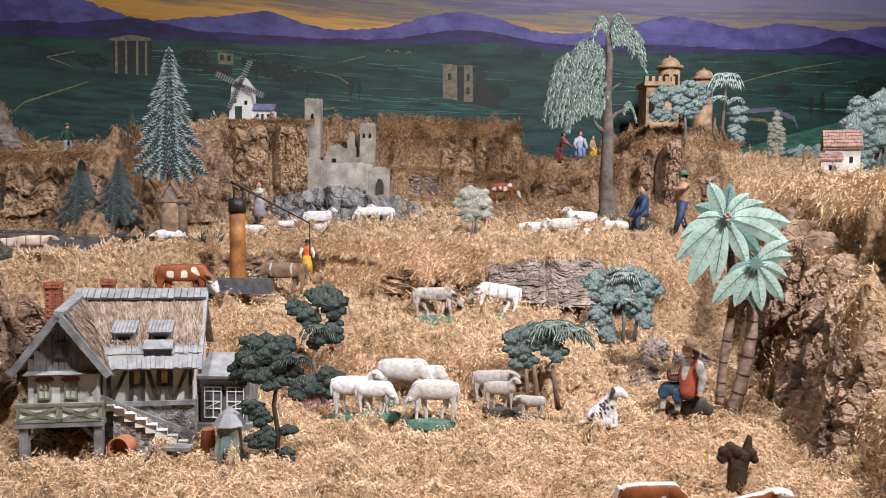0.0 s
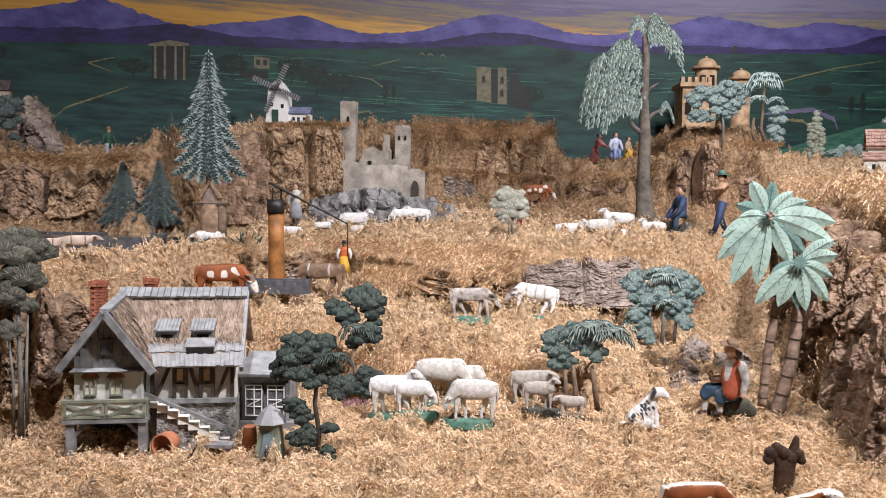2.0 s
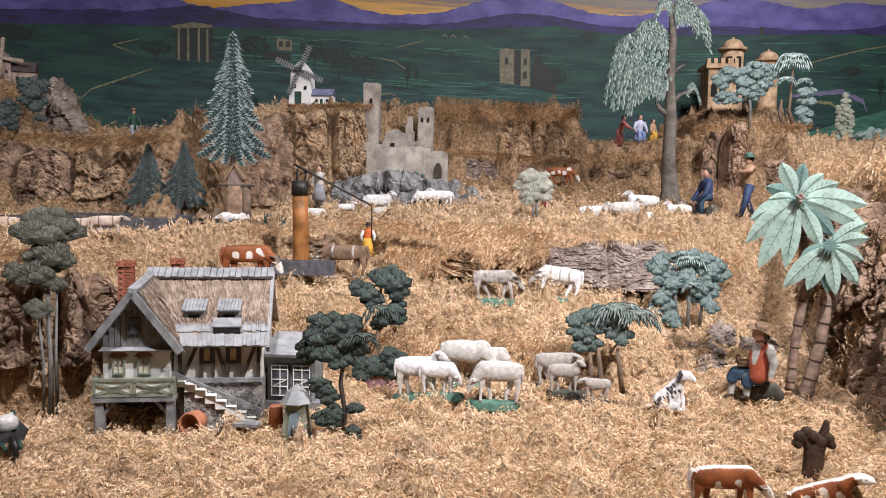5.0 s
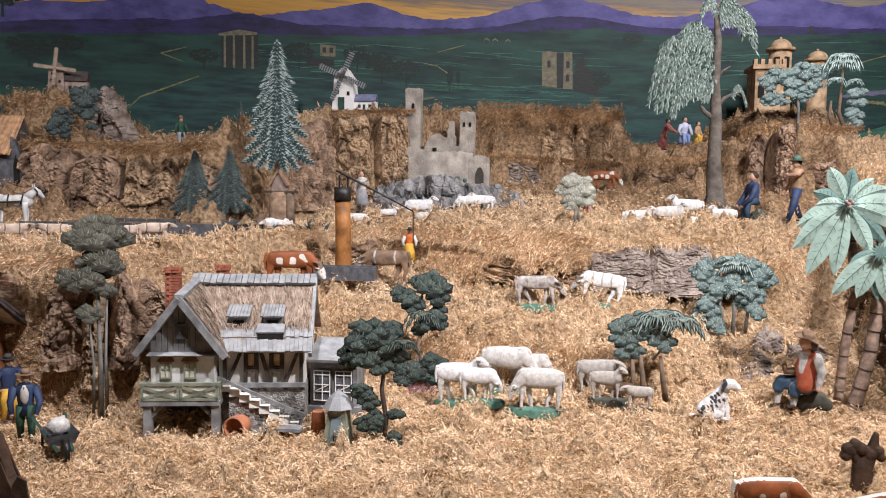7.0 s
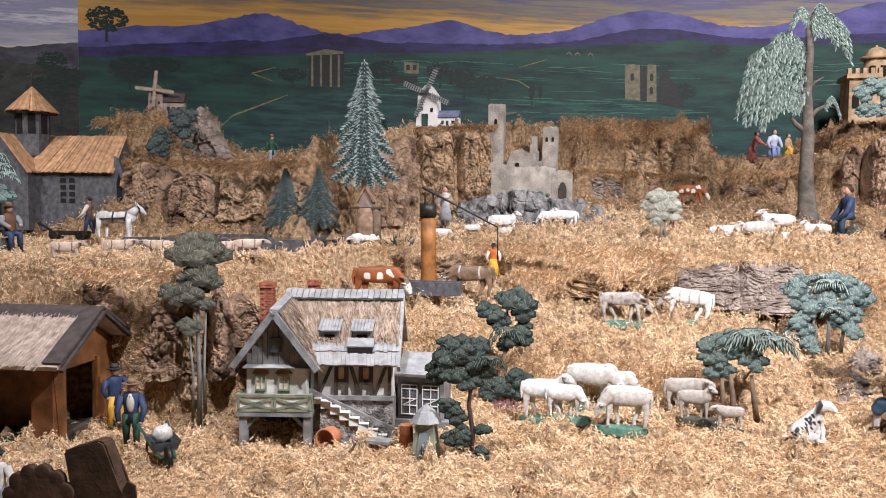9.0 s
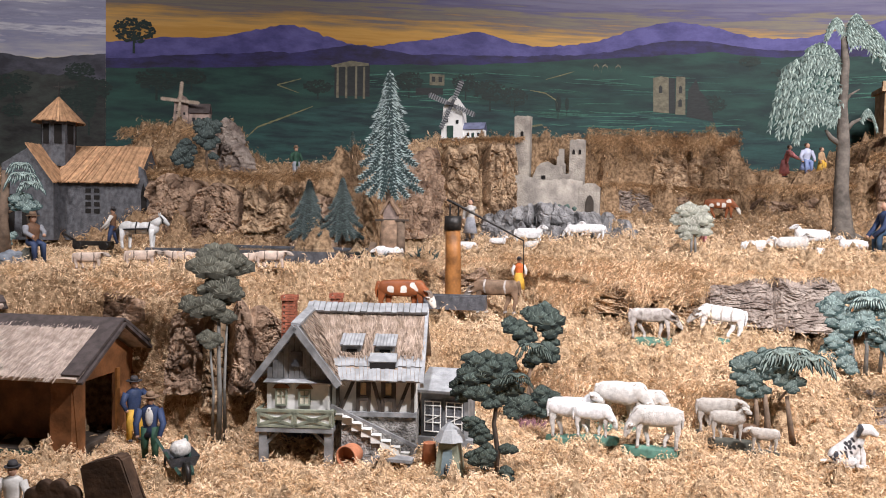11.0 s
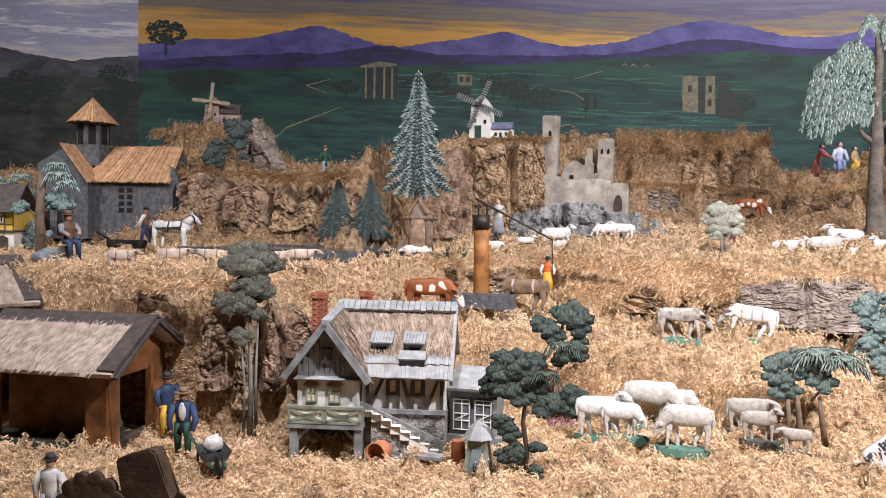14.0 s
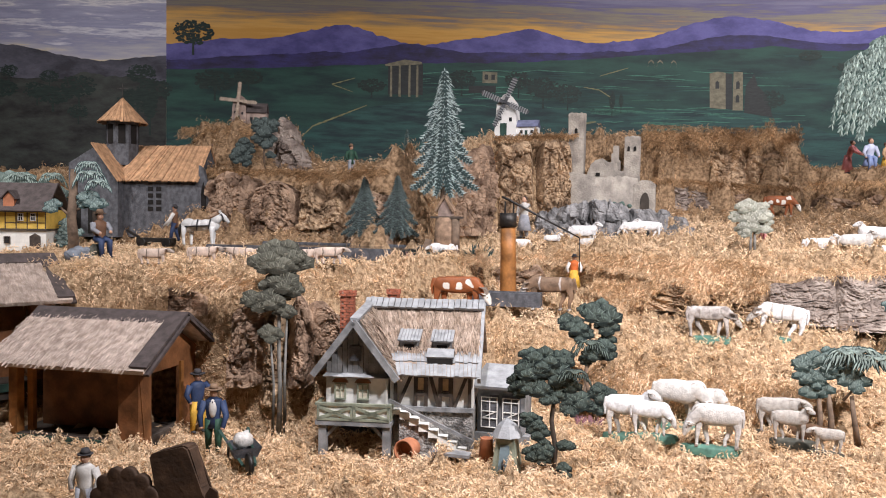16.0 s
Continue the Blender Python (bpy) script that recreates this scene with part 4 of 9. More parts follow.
    thatch_cover(bm, (-0.610, F - 0.004, 0.175), (-0.610, F + 0.11, 0.19), (AX + 0.004, F + 0.14, AZ + 0.020), (AX + 0.004, F - 0.004, AZ + 0.004), 1500, 9, 0.022, 0.0009)
    part("thatch", bm, M_THATCH, wing_roof)
    for x, s in ((-0.773, 0.171), (-0.600, 0.165)):
        bm = bmesh.new()
        bar(bm, (x, F - 0.022, s), (AX, F - 0.022, AZ + 0.002), 0.013, 0.008)
        part("barge_board", bm, M_GREYWOOD, h)
    bm = bmesh.new()
    slab(bm, [(AX - 0.008, F - 0.02, AZ + 0.005), (AX + 0.010, F - 0.02, AZ + 0.003), (AX + 0.010, B - 0.09, AZ + 0.024), (AX - 0.008, B - 0.09, AZ + 0.026)], 0.005)
    part("ridge_board", bm, M_SHINGLE, h)
    for i in range(11):
        x = -0.745 + i * 0.011
        top = AZ - abs(x - AX) / 0.085 * 0.12 - 0.006
        if top > 0.178:
            bm = bmesh.new()
            box(bm, x - 0.005, x + 0.005, F + 0.002, F + 0.006, 0.172, top)
            part("gable_board", bm, M_GREYWOOD, h)
    bm = bmesh.new()
    box(bm, AX - 0.012, AX + 0.012, F - 0.002, F + 0.003, 0.198, 0.228)
    part("shutter", bm, M_SLATEW, h, "dark shutter in the gable")
    bm = bmesh.new()
    slab(bm, [(-0.757, F - 0.006, 0.164), (-0.618, F - 0.006, 0.164), (-0.628, F + 0.012, 0.174), (-0.747, F + 0.012, 0.174)], 0.003)
    part("canopy", bm, M_SHINGLE, h)
    for x in (-0.722, -0.675):
        window(h, x, F + 0.006, 0.118, 0.024, 0.034, M_OLIVE, M_PANEL)
        bm = bmesh.new()
        prism(bm, [(x - 0.017, 0.153), (x + 0.017, 0.153), (x + 0.012, 0.160), (x, 0.163), (x - 0.012, 0.160)], F + 0.001, F + 0.0075)
        part("window_hood", bm, M_BROWNW, h)
    # balcony on posts
    bm = bmesh.new()
    box(bm, -0.768, -0.612, F - 0.018, F + 0.10, 0.070, 0.079)
    part("balcony_floor", bm, M_GREYWOOD, h)
    for x0, x1 in ((-0.764, -0.691), (-0.689, -0.616)):
        bm = bmesh.new()
        box(bm, x0, x1, F - 0.016, F - 0.012, 0.081, 0.110)
        rail = part("balcony_panel", bm, M_WHITE, h, "white balcony panel behind an olive lattice")
        xm = (x0 + x1) / 2
        for a, b, w in (((x0, 0.083), (x1, 0.108), 0.006), ((x0, 0.108), (x1, 0.083), 0.006), ((x0, 0.0825), (x1, 0.0825), 0.005), ((x0 + 0.002, 0.081), (x0 + 0.002, 0.110), 0.005), ((x1 - 0.002, 0.081), (x1 - 0.002, 0.110), 0.005), ((xm - 0.012, 0.0955), (xm + 0.012, 0.0955), 0.009)):
            bm = bmesh.new()
            bar(bm, (a[0], F - 0.0175, a[1]), (b[0], F - 0.0175, b[1]), w, 0.003)
            part("lattice_bar", bm, M_OLIVE, rail)
    bm = bmesh.new()
    box(bm, -0.768, -0.612, F - 0.019, F - 0.010, 0.110, 0.115)
    box(bm, -0.768, -0.762, F - 0.010, F + 0.03, 0.110, 0.115)
    box(bm, -0.618, -0.612, F - 0.010, F + 0.03, 0.110, 0.115)
    box(bm, -0.617, -0.613, F - 0.010, F + 0.03, 0.080, 0.110)
    part("handrail", bm, M_OLIVE, h)
    for x in (-0.754, -0.622):
        bm = bmesh.new()
        box(bm, x - 0.008, x + 0.008, F - 0.014, F + 0.002, -0.02, 0.070)
        part("post", bm, M_GREYWOOD, h)
        d = 1 if x < -0.7 else -1
        bm = bmesh.new()
        bar(bm, (x, F - 0.006, 0.040), (x + d * 0.030, F - 0.006, 0.069), 0.007, 0.007)
        part("brace", bm, M_GREYWOOD, h)
    # stair down along the stone foot
    n = 7
    for i in range(n):
        bm = bmesh.new()
        x = -0.598 + i * 0.0195
        box(bm, x, x + 0.0195, FW - 0.026, FW - 0.002, 0.098 - (i + 1) * 0.0118 - 0.004, 0.104 - (i + 1) * 0.0118 + 0.004)
        part("step", bm, M_WHITE, h)
    bm = bmesh.new()
    box(bm, L1, -0.598, FW - 0.026, FW - 0.002, 0.092, 0.101)
    part("landing", bm, M_WHITE, h, "white stone landing")
    bm = bmesh.new()
    prism(bm, [(-0.60, -0.01), (-0.46, -0.01), (-0.46, 0.008), (-0.60, 0.092)], FW - 0.020, FW - 0.001)
    part("stair_side", bm, M_PEBBLE, h)
    bm = bmesh.new()
    bar(bm, (-0.620, FW - 0.032, 0.122), (-0.446, FW - 0.032, 0.044), 0.006, 0.006)
    bar(bm, (-0.618, FW - 0.032, 0.098), (-0.618, FW - 0.032, 0.122), 0.005, 0.005)
    bar(bm, (-0.449, FW - 0.032, 0.0), (-0.449, FW - 0.032, 0.045), 0.006, 0.006)
    part("stair_rail", bm, M_GREYWOOD, h)
    brick_chimney(h, -0.736, 1.60, 0.235, 0.326, 0.027)
    brick_chimney(h, -0.650, 1.69, 0.255, 0.320, 0.024)
    return h


mill_house()


def small_shed():
    h = thing("tool_shed", pose(-0.421, 1.60, 0.005), "small grey shed with white-trimmed double doors", "shed")
    bm = bmesh.new()
    box(bm, -0.048, 0.048, 0, 0.07, 0.03, 0.125)
    box(bm, -0.050, 0.060, -0.012, 0.07, -0.03, 0.03)
    part("body", bm, M_GREYWOOD, h)
    bm = bmesh.new()
    slab(bm, [(-0.056, -0.018, 0.120), (0.056, -0.018, 0.120), (0.050, 0.075, 0.150), (-0.050, 0.075, 0.150)], 0.006)
    part("roof", bm, M_SHINGLE, h)
    for x0, x1 in ((-0.042, -0.004), (0.002, 0.040)):
        bm = bmesh.new()
        box(bm, x0, x1, -0.004, -0.0005, 0.036, 0.105)
        d = part("door", bm, M_SLATEW, h, "dark door with thin white trim")
        bm = bmesh.new()
        for z in (0.040, 0.058, 0.072, 0.092, 0.100):
            box(bm, x0 + 0.002, x1 - 0.002, -0.006, -0.004, z, z + 0.0017)
        for x in (x0 + 0.002, x1 - 0.0037, (x0 + x1) / 2):
            box(bm, x, x + 0.0017, -0.0058, -0.004, 0.040, 0.101)
        bar(bm, (x0 + 0.003, -0.005, 0.058), (x1 - 0.003, -0.005, 0.074), 0.0018, 0.002)
        part("trim", bm, M_WHITE, d)


small_shed()


def kiosk():
    """A tapering grey pump house with a shingled cap and a blue niche."""
    h = thing("pump_house", grounded(-0.379, 1.47), "small grey tapering pump house with pointed roof", "well")
    bm = bmesh.new()
    lo = [bm.verts.new((x, y, 0)) for x, y in ((-0.025, -0.025), (0.025, -0.025), (0.025, 0.025), (-0.025, 0.025))]
    hi = [bm.verts.new((x, y, 0.073)) for x, y in ((-0.016, -0.016), (0.016, -0.016), (0.016, 0.016), (-0.016, 0.016))]
    for i in range(4):
        bm.faces.new((lo[i], lo[(i + 1) % 4], hi[(i + 1) % 4], hi[i]))
    bm.faces.new(hi)
    part("body", bm, M_OLIVE, h)
    bm = bmesh.new()
    slab(bm, [(-0.011, -0.0250, 0.012), (0.011, -0.0250, 0.012), (0.008, -0.0185, 0.058), (-0.008, -0.0185, 0.058)], 0.002)
    part("niche", bm, mat("blue_niche", (0.15, 0.20, 0.22), 0.5), h)
    bm = bmesh.new()
    tube(bm, [(0, -0.024, 0.03), (0, -0.032, 0.028), (0, -0.034, 0.018)], 0.003, 6)
    part("spout", bm, M_IRON, h)
    bm = bmesh.new()
    base = [bm.verts.new((0.030 * math.cos(a), 0.030 * math.sin(a), 0.072)) for a in np.linspace(0.39, 6.673, 9)[:-1]]
    mid = [bm.verts.new((0.018 * math.cos(a), 0.018 * math.sin(a), 0.092)) for a in np.linspace(0.39, 6.673, 9)[:-1]]
    top = bm.verts.new((0, 0, 0.106))
    for i in range(8):
        bm.faces.new((base[i], base[(i + 1) % 8], mid[(i + 1) % 8], mid[i]))
        bm.faces.new((mid[i], mid[(i + 1) % 8], top))
    bm.faces.new(base[::-1])
    part("roof", bm, M_SHINGLE, h)


kiosk()


def turned(name, label, cat, m, prof, material, sides=20):
    """A turned vessel from radius and height pairs."""
    t = thing(name, m, label, cat)
    bm = bmesh.new()
    rings = [[bm.verts.new((r * math.cos(a), r * math.sin(a), z)) for a in np.linspace(0, 6.283, sides + 1)[:-1]] for r, z in prof]
    for a, b in zip(rings, rings[1:]):
        for i in range(sides):
            bm.faces.new((a[i], a[(i + 1) % sides], b[(i + 1) % sides], b[i])).smooth = True
    bm.faces.new(rings[-1])
    bm.faces.new(rings[0][::-1])
    part("body", bm, material, t)
    return t


turned("clay_pot", "tall terracotta pot with rings by the stair", "pot", grounded(-0.4215, 1.485), [(0.014, 0), (0.013, 0.012), (0.0145, 0.013), (0.0125, 0.03), (0.0135, 0.031), (0.011, 0.046), (0.012, 0.048), (0.009, 0.049), (0.008, 0.03)], M_TERRA)
turned("barrel", "terracotta barrel lying open end forward", "barrel", pose(-0.576, 1.475, 0.020, 90, 0, -8), [(0.018, -0.03), (0.0205, -0.01), (0.0212, 0.005), (0.0212, 0.012), (0.0185, 0.013), (0.0175, -0.01)], M_TERRA)
_b = thing("bench", pose(-0.484, 1.468, -0.002), "grey wooden bench at the foot of the stair", "bench")
bm = bmesh.new()
box(bm, -0.036, 0.036, -0.012, 0.014, 0.022, 0.028)
part("seat", bm, M_GREYWOOD, _b)
for _x in (-0.029, 0.029):
    bm = bmesh.new()
    box(bm, _x - 0.003, _x + 0.003, -0.010, 0.012, -0.004, 0.022)
    part("leg", bm, M_GREYWOOD, _b)


# ---- the thatched barns ----
def barn(name, label, m, w, d, eave, ridge, open_front):
    """A brown barn: corner posts, boarded back and sides, a thick thatched roof with dark ridge and verge boards."""
    h = thing(name, m, label, "barn")
    for x, y in ((-w / 2, 0), (w / 2 - 0.045, 0), (-w / 2, d - 0.02), (w / 2 - 0.02, d - 0.02)):
        bm = bmesh.new()
        box(bm, x, x + (0.045 if x > 0 and y == 0 else 0.02), y, y + 0.02, -0.02, eave + 0.01)
        part("post", bm, M_BROWNW if x > 0 else M_AMBER, h)
    bm = bmesh.new()
    box(bm, -w / 2, w / 2, d - 0.022, d - 0.018, -0.02, eave)
    part("back_wall", bm, M_BROWNW, h)
    bm = bmesh.new()
    box(bm, -w / 2 + 0.02, w / 2 - 0.03, 0.075, 0.081, 0.006, eave - 0.004)
    part("inner_wall", bm, M_BROWNW, h, "dark brown boarded wall inside")
    bm = bmesh.new()
    box(bm, -w / 2 + 0.026, -w / 2 + 0.038, 0.022, 0.034, 0.006, eave - 0.014)
    part("inner_post", bm, M_AMBER, h)
    bm = bmesh.new()
    x = w / 2 - 0.004
    lo = [bm.verts.new((x, yy, zz)) for yy, zz in ((0.0, eave * 0.9), (0.02, eave * 0.9), (0.03, eave), (d / 2, ridge - 0.01), (d, eave), (d - 0.02, eave), (d - 0.02, -0.01), (d * 0.62, -0.01), (d * 0.62, eave * 0.85), (d * 0.18, eave * 0.85), (d * 0.18, -0.01), (0.02, -0.01))]
    bm.faces.new(lo)
    g = bmesh.ops.extrude_face_region(bm, geom=bm.faces[:])
    bmesh.ops.translate(bm, verts=[v for v in g["geom"] if isinstance(v, bmesh.types.BMVert)], vec=(0.006, 0, 0))
    part("gable_wall", bm, M_BROWNW, h, "brown gable wall with an open doorway")
    bm = bmesh.new()
    box(bm, w / 2 + 0.003, w / 2 + 0.008, d * 0.62, d * 0.66, -0.01, eave * 0.9)
    part("door_frame", bm, M_AMBER, h)
    bm = bmesh.new()
    box(bm, -w / 2, w / 2, 0.0, d, -0.03, 0.008)
    part("floor", bm, M_TIMBER, h)
    bm = bmesh.new()
    box(bm, -w / 2 + 0.02, w / 2 - 0.05, -0.004, 0.03, -0.012, 0.006)
    part("door_sill", bm, M_DGREEN, h)
    bm = bmesh.new()
    box(bm, -w / 2, w / 2 - 0.0, 0.004, 0.014, eave - 0.014, eave)
    part("lintel", bm, M_TIMBER, h)
    o = 0.035
    a, b = (-w / 2 - 0.02, -o, eave - 0.012), (w / 2 + 0.035, -o, eave - 0.012)
    c, e = (w / 2 + 0.035, d / 2, ridge), (-w / 2 - 0.02, d / 2, ridge)
    bm = bmesh.new()
    slab(bm, [a, b, c, e], 0.010)
    slab(bm, [(b[0], d + o, eave - 0.012), (a[0], d + o, eave - 0.012), e, c], 0.010)
    roof = part("roof", bm, M_THATCHB, h, "thick brown-grey thatched roof")
    bm = bmesh.new()
    up = Vector((0, 0, 0.011))
    thatch_cover(bm, Vector(a) + up, Vector(b) + up + Vector((-0.03, 0, 0)), Vector(c) + up + Vector((-0.03, 0, 0)), Vector(e) + up, 5200, 21, 0.026, 0.0007, 0.06)
    part("thatch", bm, M_THATCHB, roof)
    bm = bmesh.new()
    slab(bm, [(a[0], d / 2 - 0.028, ridge - 0.006), (c[0], d / 2 - 0.028, ridge - 0.006), (c[0], d / 2, ridge + 0.014), (a[0], d / 2, ridge + 0.014)], 0.005)
    part("ridge_board", bm, M_SLATE, roof)
    for y in (-o, d + o):
        bm = bmesh.new()
        zz = eave - 0.012
        slab(bm, [(c[0] - 0.032, y, zz + 0.012), (c[0] + 0.006, y, zz + 0.012), (c[0] + 0.006, d / 2, ridge + 0.013), (c[0] - 0.032, d / 2, ridge + 0.013)][:: (1 if y < 0 else -1)], 0.005)
        bar(bm, (c[0] + 0.004, y, zz), (c[0] + 0.004, d / 2, ridge + 0.006), 0.012, 0.006)
        part("verge_board", bm, M_SLATE, roof)
    return h


barn("thatched_barn", "open brown wooden barn with thatched roof", pose(-1.235, 1.345, 0.008, 0, 0, 4), 0.295, 0.23, 0.16, 0.235, True)
barn("thatched_barn", "brown barn with weathered grey thatch, mostly hidden", pose(-1.553, 1.427, 0.07, 0, 0, 60), 0.30, 0.22, 0.195, 0.275, True)


# ---- the dark chapel with a reed roof ----
def reeds(bm, a, b, c, d, count, r, seed):
    """Split reeds side by side down a slope."""
    rs = random.Random(seed)
    a, b, c, d = map(Vector, (a, b, c, d))
    n = (b - a).cross(d - a).normalized()
    for i in range(count):
        u0, u1 = i / count, (i + 0.92) / count
        h = rs.uniform(0.4, 1.3) * r
        j = rs.uniform(-0.01, 0.02)
        p = [a.lerp(b, u0).lerp(d.lerp(c, u0), j), a.lerp(b, u1).lerp(d.lerp(c, u1), j), d.lerp(c, u1), d.lerp(c, u0)]
        slab(bm, [q + n * 0.001 for q in p], h)


def split_pieces(bm, name, parent, label):
    """Turns a bmesh of loose reeds into a roof whose every reed is a part."""
    bm.verts.index_update()
    seen, groups = set(), []
    for v in bm.verts:
        if v.index in seen:
            continue
        stack, grp = [v], []
        seen.add(v.index)
        while stack:
            q = stack.pop()
            grp.append(q)
            for e in q.link_edges:
                o = e.other_vert(q)
                if o.index not in seen:
                    seen.add(o.index)
                    stack.append(o)
        groups.append(grp)
    roof = None
    for grp in groups:
        b2, at = bmesh.new(), {}
        for v in grp:
            at[v.index] = b2.verts.new(v.co)
        for f in {f for v in grp for f in v.link_faces}:
            b2.faces.new([at[v.index] for v in f.verts])
        if roof is None:
            roof = part(name, b2, M_REED, parent, label)
        else:
            part("reed", b2, M_REED, roof)
    bm.free()


def chapel():
    h = thing("chapel", pose(-1.728, 2.345, 0.402, 0, 0, 14) @ Matrix.Diagonal((0.86, 0.92, 1.09, 1)), "dark grey model chapel with reed roof and round bell tower", "church")
    EZ, RZ, W, D = 0.155, 0.262, 0.30, 0.24
    bm = bmesh.new()
    box(bm, -W + 0.06, 0.11, 0, D, -0.02, EZ)
    nave = part("nave_wall", bm, M_SLATEW, h, "rough dark grey plaster wall")
    for i in range(2):
        for k in range(4):
            bm = bmesh.new()
            x, z = -0.075 + i * 0.032, 0.060 + k * 0.020
            box(bm, x, x + 0.020, -0.002, 0.0, z, z + 0.013)
            part("window", bm, M_BLACK, nave)
    # gabled east end, leaning buttress wall with a tall arch
    bm = bmesh.new()
    g = [(0.0, -0.02), (D, -0.02), (D, EZ), (D / 2, RZ), (0, EZ)]
    va, vb = [bm.verts.new((0.11, y, z)) for y, z in g], [bm.verts.new((0.122, y, z)) for y, z in g]
    bm.faces.new(va[::-1])
    bm.faces.new(vb)
    for i in range(5):
        bm.faces.new((va[i], va[(i + 1) % 5], vb[(i + 1) % 5], vb[i]))
    part("gable_wall", bm, M_SLATEW, h)
    bm = bmesh.new()
    prism(bm, [(0.122, -0.02), (0.185, -0.02), (0.160, 0.13), (0.140, 0.19), (0.122, 0.20)], 0.0, 0.02)
    but = part("buttress_wall", bm, M_SLATEW, h)
    bm = bmesh.new()
    prism(bm, [(0.134, -0.01), (0.160, -0.01), (0.150, 0.12), (0.141, 0.15), (0.132, 0.12)], -0.002, 0.0)
    part("arch_opening", bm, M_BLACK, but)
    # nave roof
    bm = bmesh.new()
    reeds(bm, (-0.215, -0.018, EZ - 0.008), (0.128, -0.018, EZ - 0.008), (0.128, D / 2, RZ), (-0.14, D / 2, RZ), 46, 0.004, 31)
    reeds(bm, (0.128, D + 0.018, EZ - 0.008), (-0.23, D + 0.018, EZ - 0.008), (-0.23, D / 2, RZ), (0.128, D / 2, RZ), 40, 0.004, 32)
    split_pieces(bm, "nave_roof", h, "roof of split brown reeds")
    # entrance wing with a sloping gable
    bm = bmesh.new()
    prism(bm, [(-W - 0.06, -0.02), (-0.17, -0.02), (-0.17, EZ - 0.006), (-0.262, 0.248), (-W - 0.06, 0.200)], -0.05, D)
    wing = part("porch_wall", bm, M_SLATEW, h)
    for x in (-0.335, -0.262):
        bm = bmesh.new()
        prism(bm, [(x - 0.022, -0.01), (x + 0.022, -0.01), (x + 0.022, 0.09), (x + 0.012, 0.112), (x - 0.012, 0.112), (x - 0.022, 0.09)], -0.053, -0.05)
        part("doorway", bm, M_BLACK, wing)
    bm = bmesh.new()
    slab(bm, [(-0.262, -0.056, -0.01), (-0.236, -0.075, -0.01), (-0.236, -0.075, 0.10), (-0.262, -0.056, 0.10)], 0.003)
    part("door_leaf", bm, M_TIMBER, wing)
    bm = bmesh.new()
    reeds(bm, (-0.160, -0.072, EZ - 0.012), (-0.150, D, EZ + 0.02), (-0.262, D, 0.262), (-0.268, -0.066, 0.258), 24, 0.004, 33)
    split_pieces(bm, "porch_roof", h, "roof of split brown reeds")
    # bell tower
    tx, ty, r = -0.215, 0.085, 0.062
    bm = bmesh.new()
    tube(bm, [(tx, ty, 0.20), (tx, ty, 0.335)], [r, r], 8)
    for f in bm.faces:
        f.smooth = False
    tower = part("bell_tower", bm, M_SLATEW, h)
    for k in range(8):
        a = k * math.pi / 4 + math.pi / 8
        bm = bmesh.new()
        box(bm, -0.013, 0.013, -r * 0.925 - 0.003, -r * 0.925, 0, 0.058)
        o = part("bell_opening", bm, M_BLACK, tower)
        o.matrix_local = pose(tx, ty, 0.266, 0, 0, math.degrees(a))
    bm = bmesh.new()
    rs = random.Random(3)
    n = 46
    for i in range(n):
        a0, a1 = 6.2832 * i / n, 6.2832 * (i + 0.9) / n
        R, hh = 0.092, rs.uniform(0, 0.003)
        p = [(tx + R * math.cos(a0), ty + R * math.sin(a0), 0.328 + hh), (tx + R * math.cos(a1), ty + R * math.sin(a1), 0.328 + hh), (tx, ty, 0.408)]
        slab(bm, p, 0.003)
    split_pieces(bm, "tower_roof", h, "conical reed roof of the tower")
    bm = bmesh.new()
    bar(bm, (tx, ty, 0.40), (tx, ty, 0.455), 0.003, 0.003)
    bar(bm, (tx - 0.022, ty, 0.44), (tx + 0.022, ty, 0.44), 0.003, 0.003)
    part("cross", bm, M_IRON, h)


chapel()


